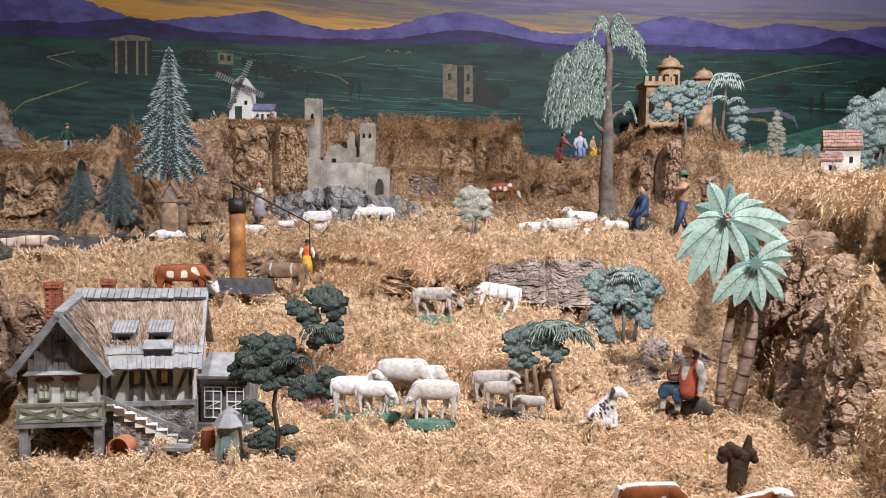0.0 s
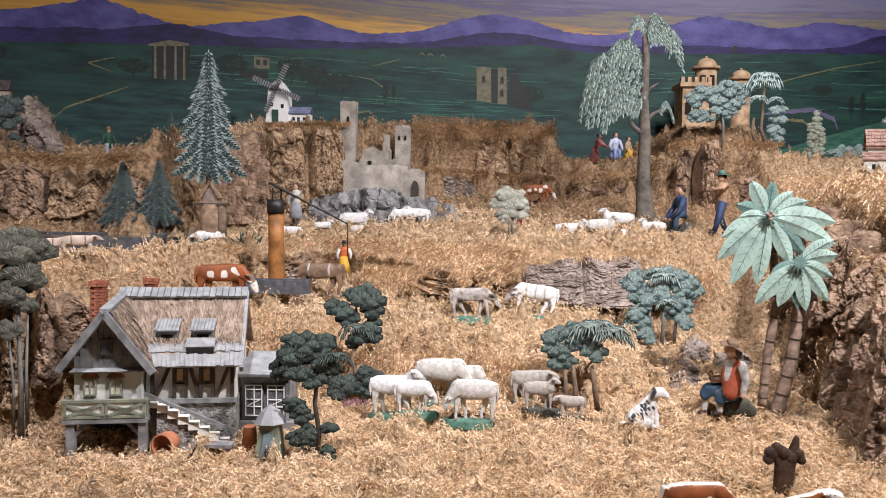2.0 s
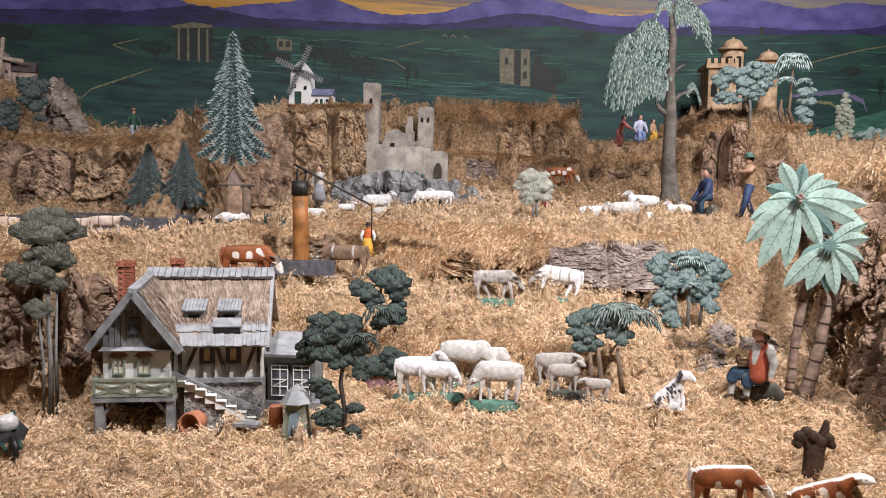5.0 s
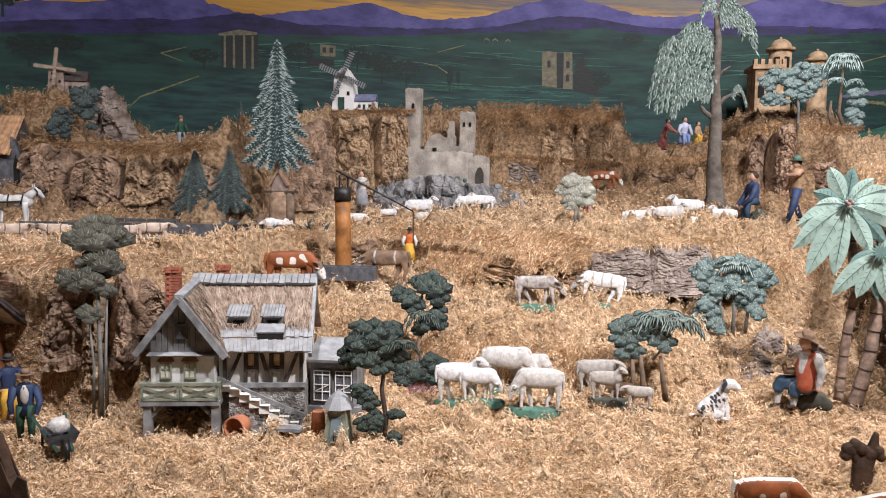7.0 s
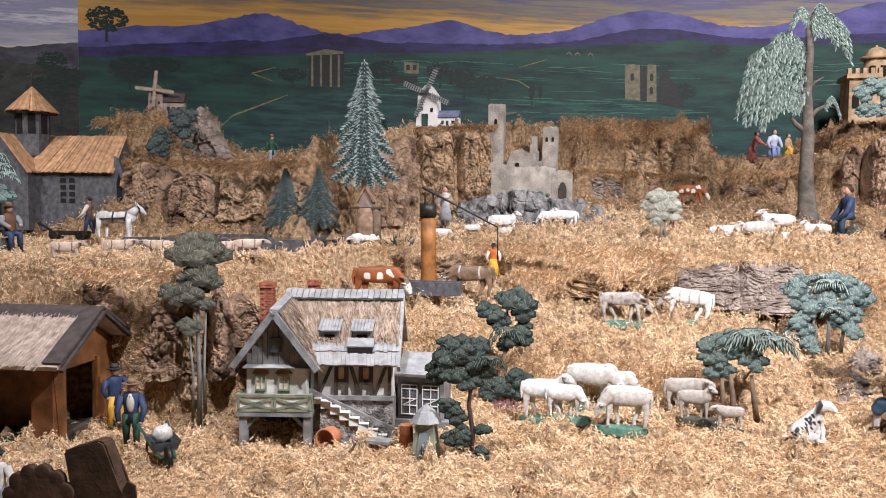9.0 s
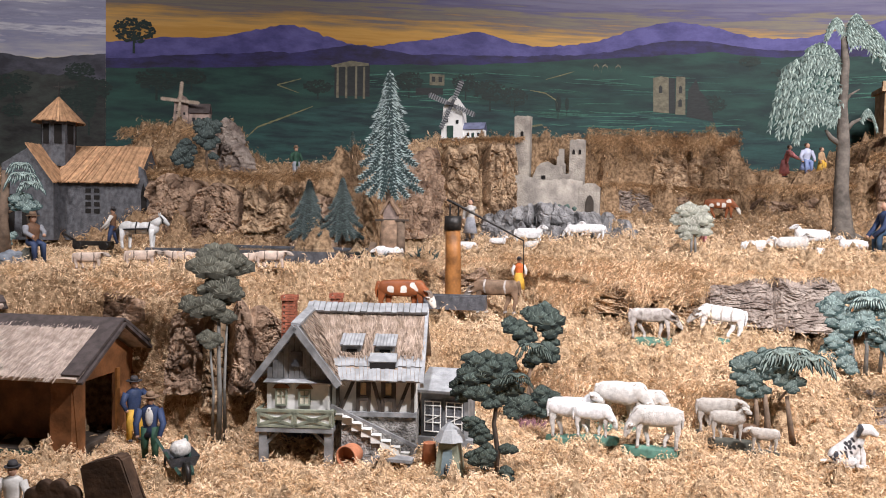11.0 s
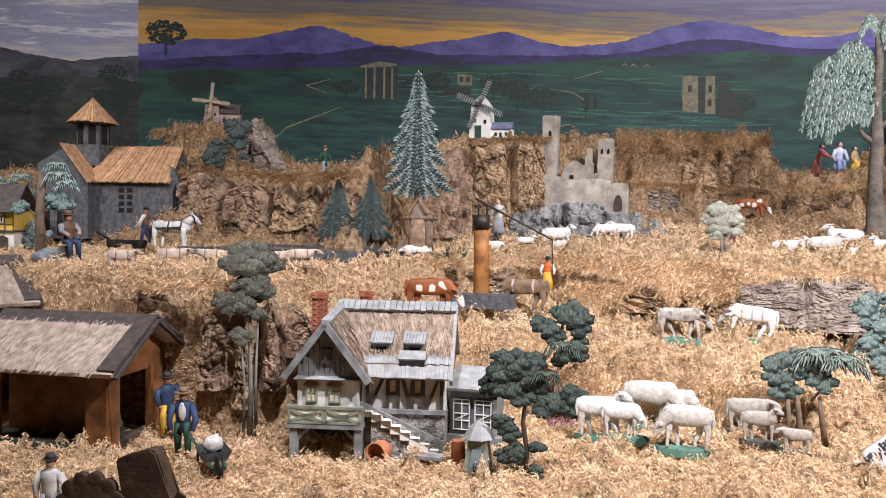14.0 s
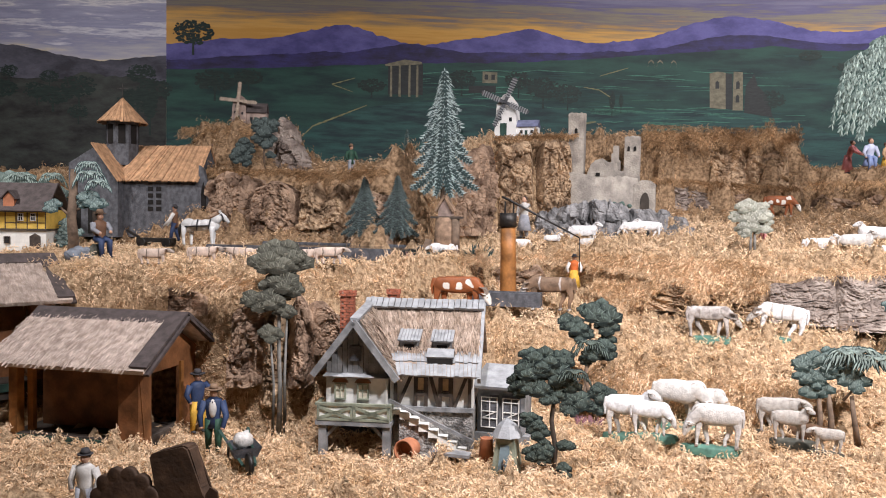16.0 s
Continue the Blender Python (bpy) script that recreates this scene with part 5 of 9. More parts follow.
def town_house():
    h = thing("town_house", pose(-2.045, 2.02, 0.340, 0, 0, 20), "yellow and white model town house with slate roof", "house")
    bm = bmesh.new()
    box(bm, -0.13, 0.10, 0, 0.14, -0.02, 0.062)
    part("ground_floor", bm, M_WHITE, h, "whitewashed ground floor")
    bm = bmesh.new()
    box(bm, -0.133, 0.103, -0.004, 0.144, 0.066, 0.125)
    part("upper_floor", bm, M_YELLOW, h, "yellow upper floor with painted framing")
    bm = bmesh.new()
    box(bm, -0.135, 0.105, -0.006, 0.146, 0.062, 0.068)
    for x in (-0.13, -0.075, -0.02, 0.012, 0.045, 0.075, 0.099):
        box(bm, x, x + 0.0025, -0.0055, -0.004, 0.068, 0.125)
    for z in (0.085, 0.119):
        box(bm, -0.02, 0.1, -0.0055, -0.004, z, z + 0.002)
    part("framing", bm, M_TIMBER, h)
    for x in (0.027, 0.064, -0.055, -0.1):
        window(h, x, -0.005, 0.091, 0.016, 0.024, M_WHITE, M_GLASS)
    for x in (-0.015, -0.07):
        window(h, x, -0.001, 0.022, 0.018, 0.022, M_TIMBER, M_GLASS)
    bm = bmesh.new()
    prism(bm, [(0.052, -0.01), (0.084, -0.01), (0.084, 0.045), (0.068, 0.054), (0.052, 0.045)], -0.003, -0.0005)
    part("door", bm, M_TIMBER, h)
    bm = bmesh.new()
    slab(bm, [(-0.145, -0.025, 0.118), (0.115, -0.025, 0.118), (0.110, 0.070, 0.205), (-0.140, 0.070, 0.205)], 0.006)
    slab(bm, [(0.115, 0.165, 0.118), (-0.145, 0.165, 0.118), (-0.140, 0.070, 0.205), (0.110, 0.070, 0.205)], 0.006)
    part("roof", bm, M_SLATE, h, "dark brown slate roof")
    bm = bmesh.new()
    prism(bm, [(-0.02, 0.128), (0.012, 0.128), (0.012, 0.160), (-0.004, 0.178), (-0.02, 0.160)], -0.015, 0.05)
    d = part("dormer", bm, M_TERRA, h, "small red-brown dormer")
    bm = bmesh.new()
    slab(bm, [(-0.026, -0.02, 0.156), (-0.004, -0.02, 0.182), (-0.004, 0.05, 0.182), (-0.026, 0.05, 0.156)], 0.003)
    slab(bm, [(-0.004, -0.02, 0.182), (0.018, -0.02, 0.156), (0.018, 0.05, 0.156), (-0.004, 0.05, 0.182)], 0.003)
    part("dormer_roof", bm, M_SLATE, d)


town_house()


# ---- windmills, castles and the white farm ----
def sails(parent, c, r, turn, wood, slat, w):
    for k in range(4):
        bm = bmesh.new()
        bar(bm, (0, 0, 0), (0, 0, r), w * 1.2, 0.002)
        s = part("sail", bm, wood, parent)
        s.matrix_local = pose(*c, 0, turn + 90 * k, 0)
        bm = bmesh.new()
        for i in range(8):
            z = r * (0.22 + 0.096 * i)
            box(bm, -w, w, -0.003, 0.001, z, z + r * 0.045)
        part("sail_slat", bm, slat, s)


M_MILLW = mat("bright_whitewash", (0.88, 0.87, 0.84), 0.7, vary=0.08, scale=25, bump=0.15)
M_PALEWOOD = mat("pale_weathered_wood", (0.42, 0.34, 0.27), 0.7, vary=0.3, scale=50, bump=0.3)


def windmill(name, label, m, body_m, roof_m, wood, slat, h, w, turn, annex):
    t = thing(name, m, label, "windmill")
    bm = bmesh.new()
    lo = [bm.verts.new((x * w / 2, y * w / 2, -0.01)) for x, y in ((-1, -1), (1, -1), (1, 1), (-1, 1))]
    hi = [bm.verts.new((x * w * 0.41, y * w * 0.41, h)) for x, y in ((-1, -1), (1, -1), (1, 1), (-1, 1))]
    for i in range(4):
        bm.faces.new((lo[i], lo[(i + 1) % 4], hi[(i + 1) % 4], hi[i]))
    bm.faces.new(hi)
    body = part("tower", bm, body_m, t)
    bm = bmesh.new()
    prism(bm, [(-w * 0.43, h - 0.002), (w * 0.43, h - 0.002), (w * 0.10, h + w * 0.42), (-w * 0.10, h + w * 0.42)], -w * 0.43, w * 0.43)
    bmesh.ops.bevel(bm, geom=bm.edges[:], offset=w * 0.03, segments=2, affect="EDGES")
    part("cap", bm, roof_m, t)
    for x, z in ((-0.2, 0.75), (0.22, 0.45), (-0.24, 0.5)):
        bm = bmesh.new()
        box(bm, x * w - w * 0.06, x * w + w * 0.06, -w * 0.475, -w * 0.44, z * h, z * h + w * 0.17)
        part("window", bm, M_GLASS, body)
    bm = bmesh.new()
    box(bm, -w * 0.22, w * 0.06, -w * 0.51, -w * 0.47, 0, h * 0.40)
    part("door", bm, M_DGREEN, body)
    sails(t, (0, -w * 0.62, h * 1.02), h * 0.80, turn, wood, slat, w * 0.12)
    bm = bmesh.new()
    tube(bm, [(0, -w * 0.7, h * 1.02), (0, 0, h * 1.02)], w * 0.05, 8)
    part("hub", bm, wood, t)
    if annex:
        aw, ah, am = annex
        bm = bmesh.new()
        box(bm, w * 0.46, w * 0.46 + aw, -w * 0.35, w * 0.3, -0.01, ah)
        an = part("annex", bm, body_m, t)
        bm = bmesh.new()
        slab(bm, [(w * 0.44, -w * 0.42, ah - 0.001), (w * 0.49 + aw, -w * 0.42, ah - 0.001), (w * 0.49 + aw, 0, ah * 1.75), (w * 0.44, 0, ah * 1.75)], 0.003)
        slab(bm, [(w * 0.49 + aw, w * 0.35, ah - 0.001), (w * 0.44, w * 0.35, ah - 0.001), (w * 0.44, 0, ah * 1.75), (w * 0.49 + aw, 0, ah * 1.75)], 0.003)
        part("annex_roof", bm, am, an)
        for x in (0.25, 0.75):
            bm = bmesh.new()
            box(bm, w * 0.46 + aw * x - 0.005, w * 0.46 + aw * x + 0.005, -w * 0.35 - 0.001, -w * 0.35, ah * 0.3, ah * 0.65)
            part("window", bm, M_GLASS, an)
        bm = bmesh.new()
        box(bm, w * 0.46 + aw * 0.48 - 0.005, w * 0.46 + aw * 0.48 + 0.005, -w * 0.35 - 0.001, -w * 0.35, 0, ah * 0.65)
        part("door", bm, M_DGREEN, an)
    return t


windmill("windmill", "white model windmill with grey sails and low annex", pose(-0.762, 3.14, 0.772), M_MILLW, M_MILLW, M_SLATEW, M_SHINGLE, 0.125, 0.088, 24, (0.080, 0.036, M_BLUE))
windmill("windmill", "weathered pinkish model windmill with wooden sails", pose(-1.655, 2.68, 0.782, 0, 0, 16), M_PINKW, M_PINKW, M_PALEWOOD, M_PALEWOOD, 0.085, 0.056, 6, (0.072, 0.046, M_SLATE))


def castle():
    h = thing("ruined_castle", pose(-0.36, 2.98, 0.50), "ruined model castle of brownish grey plaster", "castle")
    rs = random.Random(12)
    # curved curtain wall
    bm = bmesh.new()
    n = 22
    outer, inner = [], []
    for i in range(n + 1):
        u = i / n
        x = -0.180 + 0.285 * u
        y = -0.02 - 0.06 * math.sin(u * math.pi)
        top = 0.128 + 0.006 * math.sin(u * 9) - 0.025 * u + rs.uniform(-0.003, 0.003)
        outer.append((bm.verts.new((x, y, -0.06)), bm.verts.new((x, y, top))))
        inner.append((bm.verts.new((x, y + 0.03, -0.06)), bm.verts.new((x, y + 0.03, top))))
    for i in range(n):
        bm.faces.new((outer[i][0], outer[i + 1][0], outer[i + 1][1], outer[i][1])).smooth = True
        bm.faces.new((outer[i][1], outer[i + 1][1], inner[i + 1][1], inner[i][1]))
        bm.faces.new((inner[i + 1][0], inner[i][0], inner[i][1], inner[i + 1][1]))
    bm.faces.new((outer[0][0], outer[0][1], inner[0][1], inner[0][0]))
    bm.faces.new((outer[n][0], inner[n][0], inner[n][1], outer[n][1]))
    part("curtain_wall", bm, M_CASTLE, h)
    # tall tower
    for nm, x, w, z0, z1, y, wins in (("tall_tower", -0.118, 0.056, -0.02, 0.345, 0.02, ((0.0, 0.27, 0.010, 0.020),)), ("short_tower", 0.080, 0.054, -0.02, 0.258, 0.03, ((-0.012, 0.205, 0.009, 0.018), (0.010, 0.205, 0.009, 0.018)))):
        bm = bmesh.new()
        v = box(bm, x - w / 2, x + w / 2, y, y + w, z0, z1)
        bmesh.ops.subdivide_edges(bm, edges=bm.edges[:], cuts=5, use_grid_fill=True)
        for q in bm.verts:
            q.co += Vector((noise.noise(q.co * 40), noise.noise(q.co * 40 + Vector((5, 0, 0))), 0)) * 0.002
            if q.co.z > z1 - 0.001:
                q.co.z += rs.uniform(-0.006, 0.002)
        tw = part(nm, bm, M_CASTLE, h)
        for wx, wz, ww, wh in wins:
            bm = bmesh.new()
            prism(bm, [(x + wx - ww / 2, wz), (x + wx + ww / 2, wz), (x + wx + ww / 2, wz + wh * 0.7), (x + wx, wz + wh), (x + wx - ww / 2, wz + wh * 0.7)], y - 0.003, y + 0.001)
            part("window", bm, M_BLACK, tw)
    # broken inner walls
    bm = bmesh.new()
    prism(bm, [(-0.085, 0.05), (0.06, 0.05), (0.055, 0.135), (0.035, 0.130), (0.03, 0.16), (0.0, 0.165), (-0.02, 0.178), (-0.045, 0.172), (-0.06, 0.158), (-0.075, 0.12)], 0.0, 0.02)
    part("broken_wall", bm, M_CASTLE, h)
    bm = bmesh.new()
    prism(bm, [(0.008, 0.1), (0.040, 0.1), (0.040, 0.17), (0.034, 0.175), (0.034, 0.225), (0.014, 0.225), (0.014, 0.20), (0.008, 0.195)], 0.03, 0.045)
    bw = part("broken_wall", bm, M_CASTLE, h)
    bm = bmesh.new()
    prism(bm, [(0.017, 0.14), (0.030, 0.14), (0.030, 0.152), (0.0235, 0.162), (0.017, 0.152)], 0.027, 0.031)
    part("window", bm, M_BLACK, bw)
    bm = bmesh.new()
    box(bm, -0.042, -0.028, -0.004, 0.0, 0.115, 0.127)
    part("window", bm, M_BLACK, bw)
    # gate wing
    bm = bmesh.new()
    prism(bm, [(0.085, -0.11), (0.166, -0.11), (0.166, 0.085), (0.150, 0.098), (0.120, 0.100), (0.085, 0.08)], -0.03, 0.02)
    gate = part("gate_wall", bm, M_CASTLE, h)
    bm = bmesh.new()
    prism(bm, [(0.118, -0.09), (0.146, -0.09), (0.146, 0.035), (0.140, 0.052), (0.132, 0.058), (0.124, 0.052), (0.118, 0.035)], -0.034, -0.029)
    part("gate_opening", bm, mat("gate_shadow", (0.06, 0.05, 0.042), 0.9), gate)
    bm = bmesh.new()
    for i in range(26):
        ball(bm, (rs.uniform(-0.12, 0.10), -0.065 + rs.uniform(-0.008, 0.008), rs.uniform(-0.015, 0.018)), rs.uniform(0.007, 0.014), 0, 6, 5, 0.5, i)
    part("ivy", bm, mat("grey_ivy", (0.10, 0.15, 0.13), 0.9, vary=0.4, scale=90), h, "grey-green painted ivy at the wall's foot")


castle()


def rock_lump(bm, c, r, seed, rough=0.3, seg=22, rings=14):
    """An angular boulder: a lump flattened against a handful of random planes, then chipped."""
    rs = random.Random(seed)
    planes = [(Vector((rs.uniform(-1, 1), rs.uniform(-1, 0.6), rs.uniform(-0.6, 1))).normalized(), rs.uniform(0.62, 0.85)) for _ in range(11)]
    base = len(bm.verts)
    ball(bm, (0, 0, 0), 1.0, 0, seg, rings)
    bm.verts.ensure_lookup_table()
    for v in bm.verts[base:]:
        q = v.co.copy()
        for n, d in planes:
            k = q.dot(n) - d
            if k > 0:
                q -= n * k
        q *= 1 + rough * (0.5 * noise.noise(q * 2.2 + Vector((seed, 0, 0))) + 0.35 * noise.noise(q * 6 + Vector((0, seed, 0))))
        v.co = Vector(c) + Vector((q.x * r[0], q.y * r[1], q.z * r[2]))
    for f in bm.faces:
        f.smooth = False


_r = thing("castle_rock", pose(-0.335, 2.86, 0.385), "grey boulder mound under the castle", "rock")
for i in range(34):
    rs = random.Random(70 + i)
    u, low = (i % 17) / 16, i < 17
    bm = bmesh.new()
    x = -0.25 + 0.50 * u + rs.uniform(-0.014, 0.014)
    rise = max(0.0, 1 - abs(u - 0.42) * 1.75)
    if low:
        rock_lump(bm, (x, -0.035 - 0.11 * math.sin(u * 3.14) + rs.uniform(-0.02, 0.02), 0.012 + 0.02 * rise), (rs.uniform(0.026, 0.040), 0.045, rs.uniform(0.036, 0.055)), i)
    else:
        rock_lump(bm, (x * 0.88, -0.005 - 0.055 * math.sin(u * 3.14) + rs.uniform(-0.01, 0.01), 0.050 + 0.055 * rise), (rs.uniform(0.028, 0.042), 0.045, rs.uniform(0.040, 0.056)), i)
    part("boulder", bm, M_GREY, _r)


def dome_castle():
    h = thing("domed_castle", pose(1.075, 3.66, 0.66), "sandstone model castle with battlements and two domed towers", "castle")
    bm = bmesh.new()
    box(bm, -0.195, -0.09, -0.02, 0.12, 0.0, 0.34)
    hall = part("hall", bm, M_SAND, h)
    bm = bmesh.new()
    box(bm, -0.208, -0.075, -0.035, 0.13, 0.34, 0.358)
    part("cornice", bm, M_SAND, h)
    for i in range(5):
        bm = bmesh.new()
        box(bm, -0.206 + i * 0.029, -0.191 + i * 0.029, -0.035, -0.015, 0.358, 0.380)
        part("merlon", bm, M_SAND, h)
    for x in (-0.170, -0.135):
        bm = bmesh.new()
        prism(bm, [(x - 0.013, 0.22), (x + 0.013, 0.22), (x + 0.013, 0.27), (x, 0.288), (x - 0.013, 0.27)], -0.023, -0.019)
        part("window", bm, M_BLACK, hall)
    for x, y, r, zt in ((-0.070, 0.08, 0.047, 0.430), (0.078, 0.06, 0.042, 0.380)):
        bm = bmesh.new()
        tube(bm, [(x, y, 0.0), (x, y, zt)], r, 14)
        tw = part("round_tower", bm, M_SAND, h)
        for a in (-30, 20):
            bm = bmesh.new()
            box(bm, -0.011, 0.011, -r - 0.002, -r + 0.006, zt - 0.075, zt - 0.03)
            o = part("window", bm, M_BLACK, tw)
            o.matrix_local = pose(x, y, 0, 0, 0, a)
        bm = bmesh.new()
        tube(bm, [(x, y, zt), (x, y, zt + 0.012)], r * 1.28, 18)
        part("tower_ring", bm, M_SAND, h)
        bm = bmesh.new()
        ball(bm, (x, y, zt + 0.012), (r, r, r * 0.85), 0, 18, 10)
        ball(bm, (x, y, zt + 0.012 + r * 0.9), 0.006, 0, 8, 5)
        part("dome", bm, M_SAND, h)


dome_castle()


def white_farm():
    h = thing("farmhouse", pose(1.257, 2.62, gz(1.257, 2.6) + 0.002, 0, 0, -20) @ Matrix.Diagonal((0.66, 0.8, 1.08, 1)), "white model farmhouse with pale red tiled roofs", "house")
    bm = bmesh.new()
    box(bm, -0.070, 0.085, 0.03, 0.13, 0, 0.085)
    main = part("main_wall", bm, M_WHITE, h)
    bm = bmesh.new()
    box(bm, -0.092, 0.0, -0.03, 0.03, 0, 0.045)
    low = part("lean_to", bm, M_WHITE, h)
    bm = bmesh.new()
    slab(bm, [(-0.080, 0.018, 0.080), (0.095, 0.018, 0.080), (0.095, 0.10, 0.135), (-0.080, 0.10, 0.135)], 0.002)
    slab(bm, [(0.095, 0.165, 0.080), (-0.080, 0.165, 0.080), (-0.080, 0.10, 0.135), (0.095, 0.10, 0.135)], 0.005)
    roof = part("roof", bm, M_TILE, h)
    shingle_rows(roof, "tile", M_TILE, (-0.080, 0.018, 0.082), (0.095, 0.018, 0.082), (0.095, 0.10, 0.137), (-0.080, 0.10, 0.137), 5, 14, 0.004, 41)
    shingle_rows(low, "tile", M_TILE, (-0.098, -0.038, 0.040), (0.006, -0.038, 0.040), (0.006, 0.03, 0.066), (-0.098, 0.03, 0.066), 3, 10, 0.004, 42)
    for p, x, y, z in ((main, 0.045, 0.028, 0.040), (low, -0.05, -0.032, 0.014)):
        bm = bmesh.new()
        box(bm, x - 0.008, x + 0.008, y, y + 0.003, z, z + 0.018)
        part("window", bm, M_GLASS, p)


white_farm()


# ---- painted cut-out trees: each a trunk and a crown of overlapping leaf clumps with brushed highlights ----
# painted shading sits in the leaf colours: dark beneath, light strokes on top
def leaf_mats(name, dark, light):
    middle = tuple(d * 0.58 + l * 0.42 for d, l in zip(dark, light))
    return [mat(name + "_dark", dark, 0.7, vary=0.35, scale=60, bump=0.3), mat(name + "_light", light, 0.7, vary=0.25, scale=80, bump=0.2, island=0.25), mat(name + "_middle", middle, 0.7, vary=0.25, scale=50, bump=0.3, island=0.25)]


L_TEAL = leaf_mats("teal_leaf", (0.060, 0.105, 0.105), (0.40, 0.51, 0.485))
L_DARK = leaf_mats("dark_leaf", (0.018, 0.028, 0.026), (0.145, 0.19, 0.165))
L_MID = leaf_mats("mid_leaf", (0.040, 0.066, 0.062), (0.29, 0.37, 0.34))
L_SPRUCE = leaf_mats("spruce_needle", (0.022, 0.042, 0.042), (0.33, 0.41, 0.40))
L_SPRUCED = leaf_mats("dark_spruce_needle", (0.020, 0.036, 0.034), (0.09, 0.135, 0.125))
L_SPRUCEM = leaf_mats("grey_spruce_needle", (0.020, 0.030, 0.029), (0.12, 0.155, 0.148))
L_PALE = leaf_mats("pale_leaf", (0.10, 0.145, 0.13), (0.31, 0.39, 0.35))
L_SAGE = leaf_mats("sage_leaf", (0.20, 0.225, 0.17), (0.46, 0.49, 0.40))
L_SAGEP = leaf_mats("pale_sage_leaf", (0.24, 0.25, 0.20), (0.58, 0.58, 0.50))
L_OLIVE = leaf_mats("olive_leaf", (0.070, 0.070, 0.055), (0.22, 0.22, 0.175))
L_PALM = [mat("palm_leaf", (0.30, 0.415, 0.36), 0.6, vary=0.22, scale=30, bump=0.2), mat("palm_vein", (0.035, 0.07, 0.058), 0.6, vary=0.2)]
M_PALMT = mat("palm_trunk", (0.27, 0.19, 0.145), 0.8, vary=0.4, scale=60, bump=0.5, bump_scale=180)
# darker copy of palm_leaf: shade put into the colour of some leaves
L_PALMSHADE = mat("palm_leaf_shaded", (0.13, 0.22, 0.20), 0.6, vary=0.25, scale=30)


def lobe(bm, x, z, k, y, rs):
    """A painted lobe of leaves with shading put into its colours: a dark scalloped plate, a lighter crown on it and
    fine strokes that fan out to its rim.
    """
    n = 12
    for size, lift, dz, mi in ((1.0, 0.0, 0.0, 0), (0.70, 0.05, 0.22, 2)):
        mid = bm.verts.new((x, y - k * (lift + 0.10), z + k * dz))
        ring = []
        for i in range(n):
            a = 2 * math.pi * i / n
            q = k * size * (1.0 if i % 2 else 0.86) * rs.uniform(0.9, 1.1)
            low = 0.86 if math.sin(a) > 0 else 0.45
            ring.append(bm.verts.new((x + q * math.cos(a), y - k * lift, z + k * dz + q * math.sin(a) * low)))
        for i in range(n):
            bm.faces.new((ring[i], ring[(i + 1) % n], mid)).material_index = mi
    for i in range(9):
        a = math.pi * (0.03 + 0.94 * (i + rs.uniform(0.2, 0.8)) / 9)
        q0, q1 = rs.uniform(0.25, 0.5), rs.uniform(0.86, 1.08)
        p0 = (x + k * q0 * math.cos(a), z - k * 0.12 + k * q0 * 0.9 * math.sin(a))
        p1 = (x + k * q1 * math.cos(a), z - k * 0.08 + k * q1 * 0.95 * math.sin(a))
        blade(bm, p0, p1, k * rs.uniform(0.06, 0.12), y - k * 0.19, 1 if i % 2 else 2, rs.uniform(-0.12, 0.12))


def clump(bm, cx, cz, r, y, rs):
    """A few overlapping lobes, the lower ones in front."""
    for i, (dx, dz, k) in enumerate(((0.05, 0.38, 0.80), (-0.45, 0.06, 0.76), (0.42, 0.0, 0.78), (-0.05, -0.32, 0.70))):
        lobe(bm, cx + r * (dx + rs.uniform(-0.12, 0.12)), cz + r * (dz + rs.uniform(-0.1, 0.1)), r * k * rs.uniform(0.85, 1.15), y - r * 0.05 * i, rs)


def palm_tuft(bm, cx, cz, r, y, rs, count=15):
    """A tuft whose fronds arch outwards and hang."""
    for i in range(count):
        u = -1 + 2 * i / (count - 1)
        pts = []
        drop = rs.uniform(0.75, 1.15)
        for k in range(5):
            s = k / 4
            pts.append((cx + r * u * (s ** 0.8), cz + r * (0.42 * math.sin(s * 2.4) - s * s * 0.95 * drop * (0.5 + 0.5 * abs(u)))))
        for (ax, az), (bx, bz) in zip(pts, pts[1:]):
            blade(bm, (ax, az), (bx + (bx - ax) * 0.25, bz + (bz - az) * 0.25), r * 0.17, y - 0.001 * (i % 3), 0)
            blade(bm, (ax, az), (bx, bz), r * 0.07, y - 0.004 - 0.001 * (i % 3), 1)


def flat_tree(name, label, x, y, trunks, clumps, leaves, bark, seed, tufts=(), rz=None, drop=0.004, group="", z=None):
    """A standing cut-out: trunks are point lists with radii, clumps and tufts are (x, z, radius)."""
    rs = random.Random(seed)
    rz = -math.degrees(math.atan2(x, y)) * 0.6 if rz is None else rz
    t = thing(name, pose(x, y, (gz(x, y) if z is None else z) - drop, 0, 0, rz), label, "tree", group)
    for pts, r0, r1 in trunks:
        bm = bmesh.new()
        n = len(pts)
        tube(bm, [(p[0], 0.002, p[1]) for p in pts], [r0 + (r1 - r0) * i / (n - 1) for i in range(n)], 7, 0, 0.7)
        part("trunk", bm, bark, t)
    bm = bmesh.new()
    extra = []
    for cx, cz, r in clumps:
        for _ in range(1):
            a = rs.uniform(0, 6.28)
            extra.append((cx + r * 0.85 * math.cos(a), cz + r * 0.7 * math.sin(a), r * rs.uniform(0.6, 0.9)))
    order = sorted(list(clumps) + extra, key=lambda c: -c[1])
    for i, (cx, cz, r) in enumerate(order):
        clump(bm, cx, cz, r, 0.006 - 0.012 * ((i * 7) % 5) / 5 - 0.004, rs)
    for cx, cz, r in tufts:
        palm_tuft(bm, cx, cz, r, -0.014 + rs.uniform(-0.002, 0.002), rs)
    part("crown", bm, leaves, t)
    return t


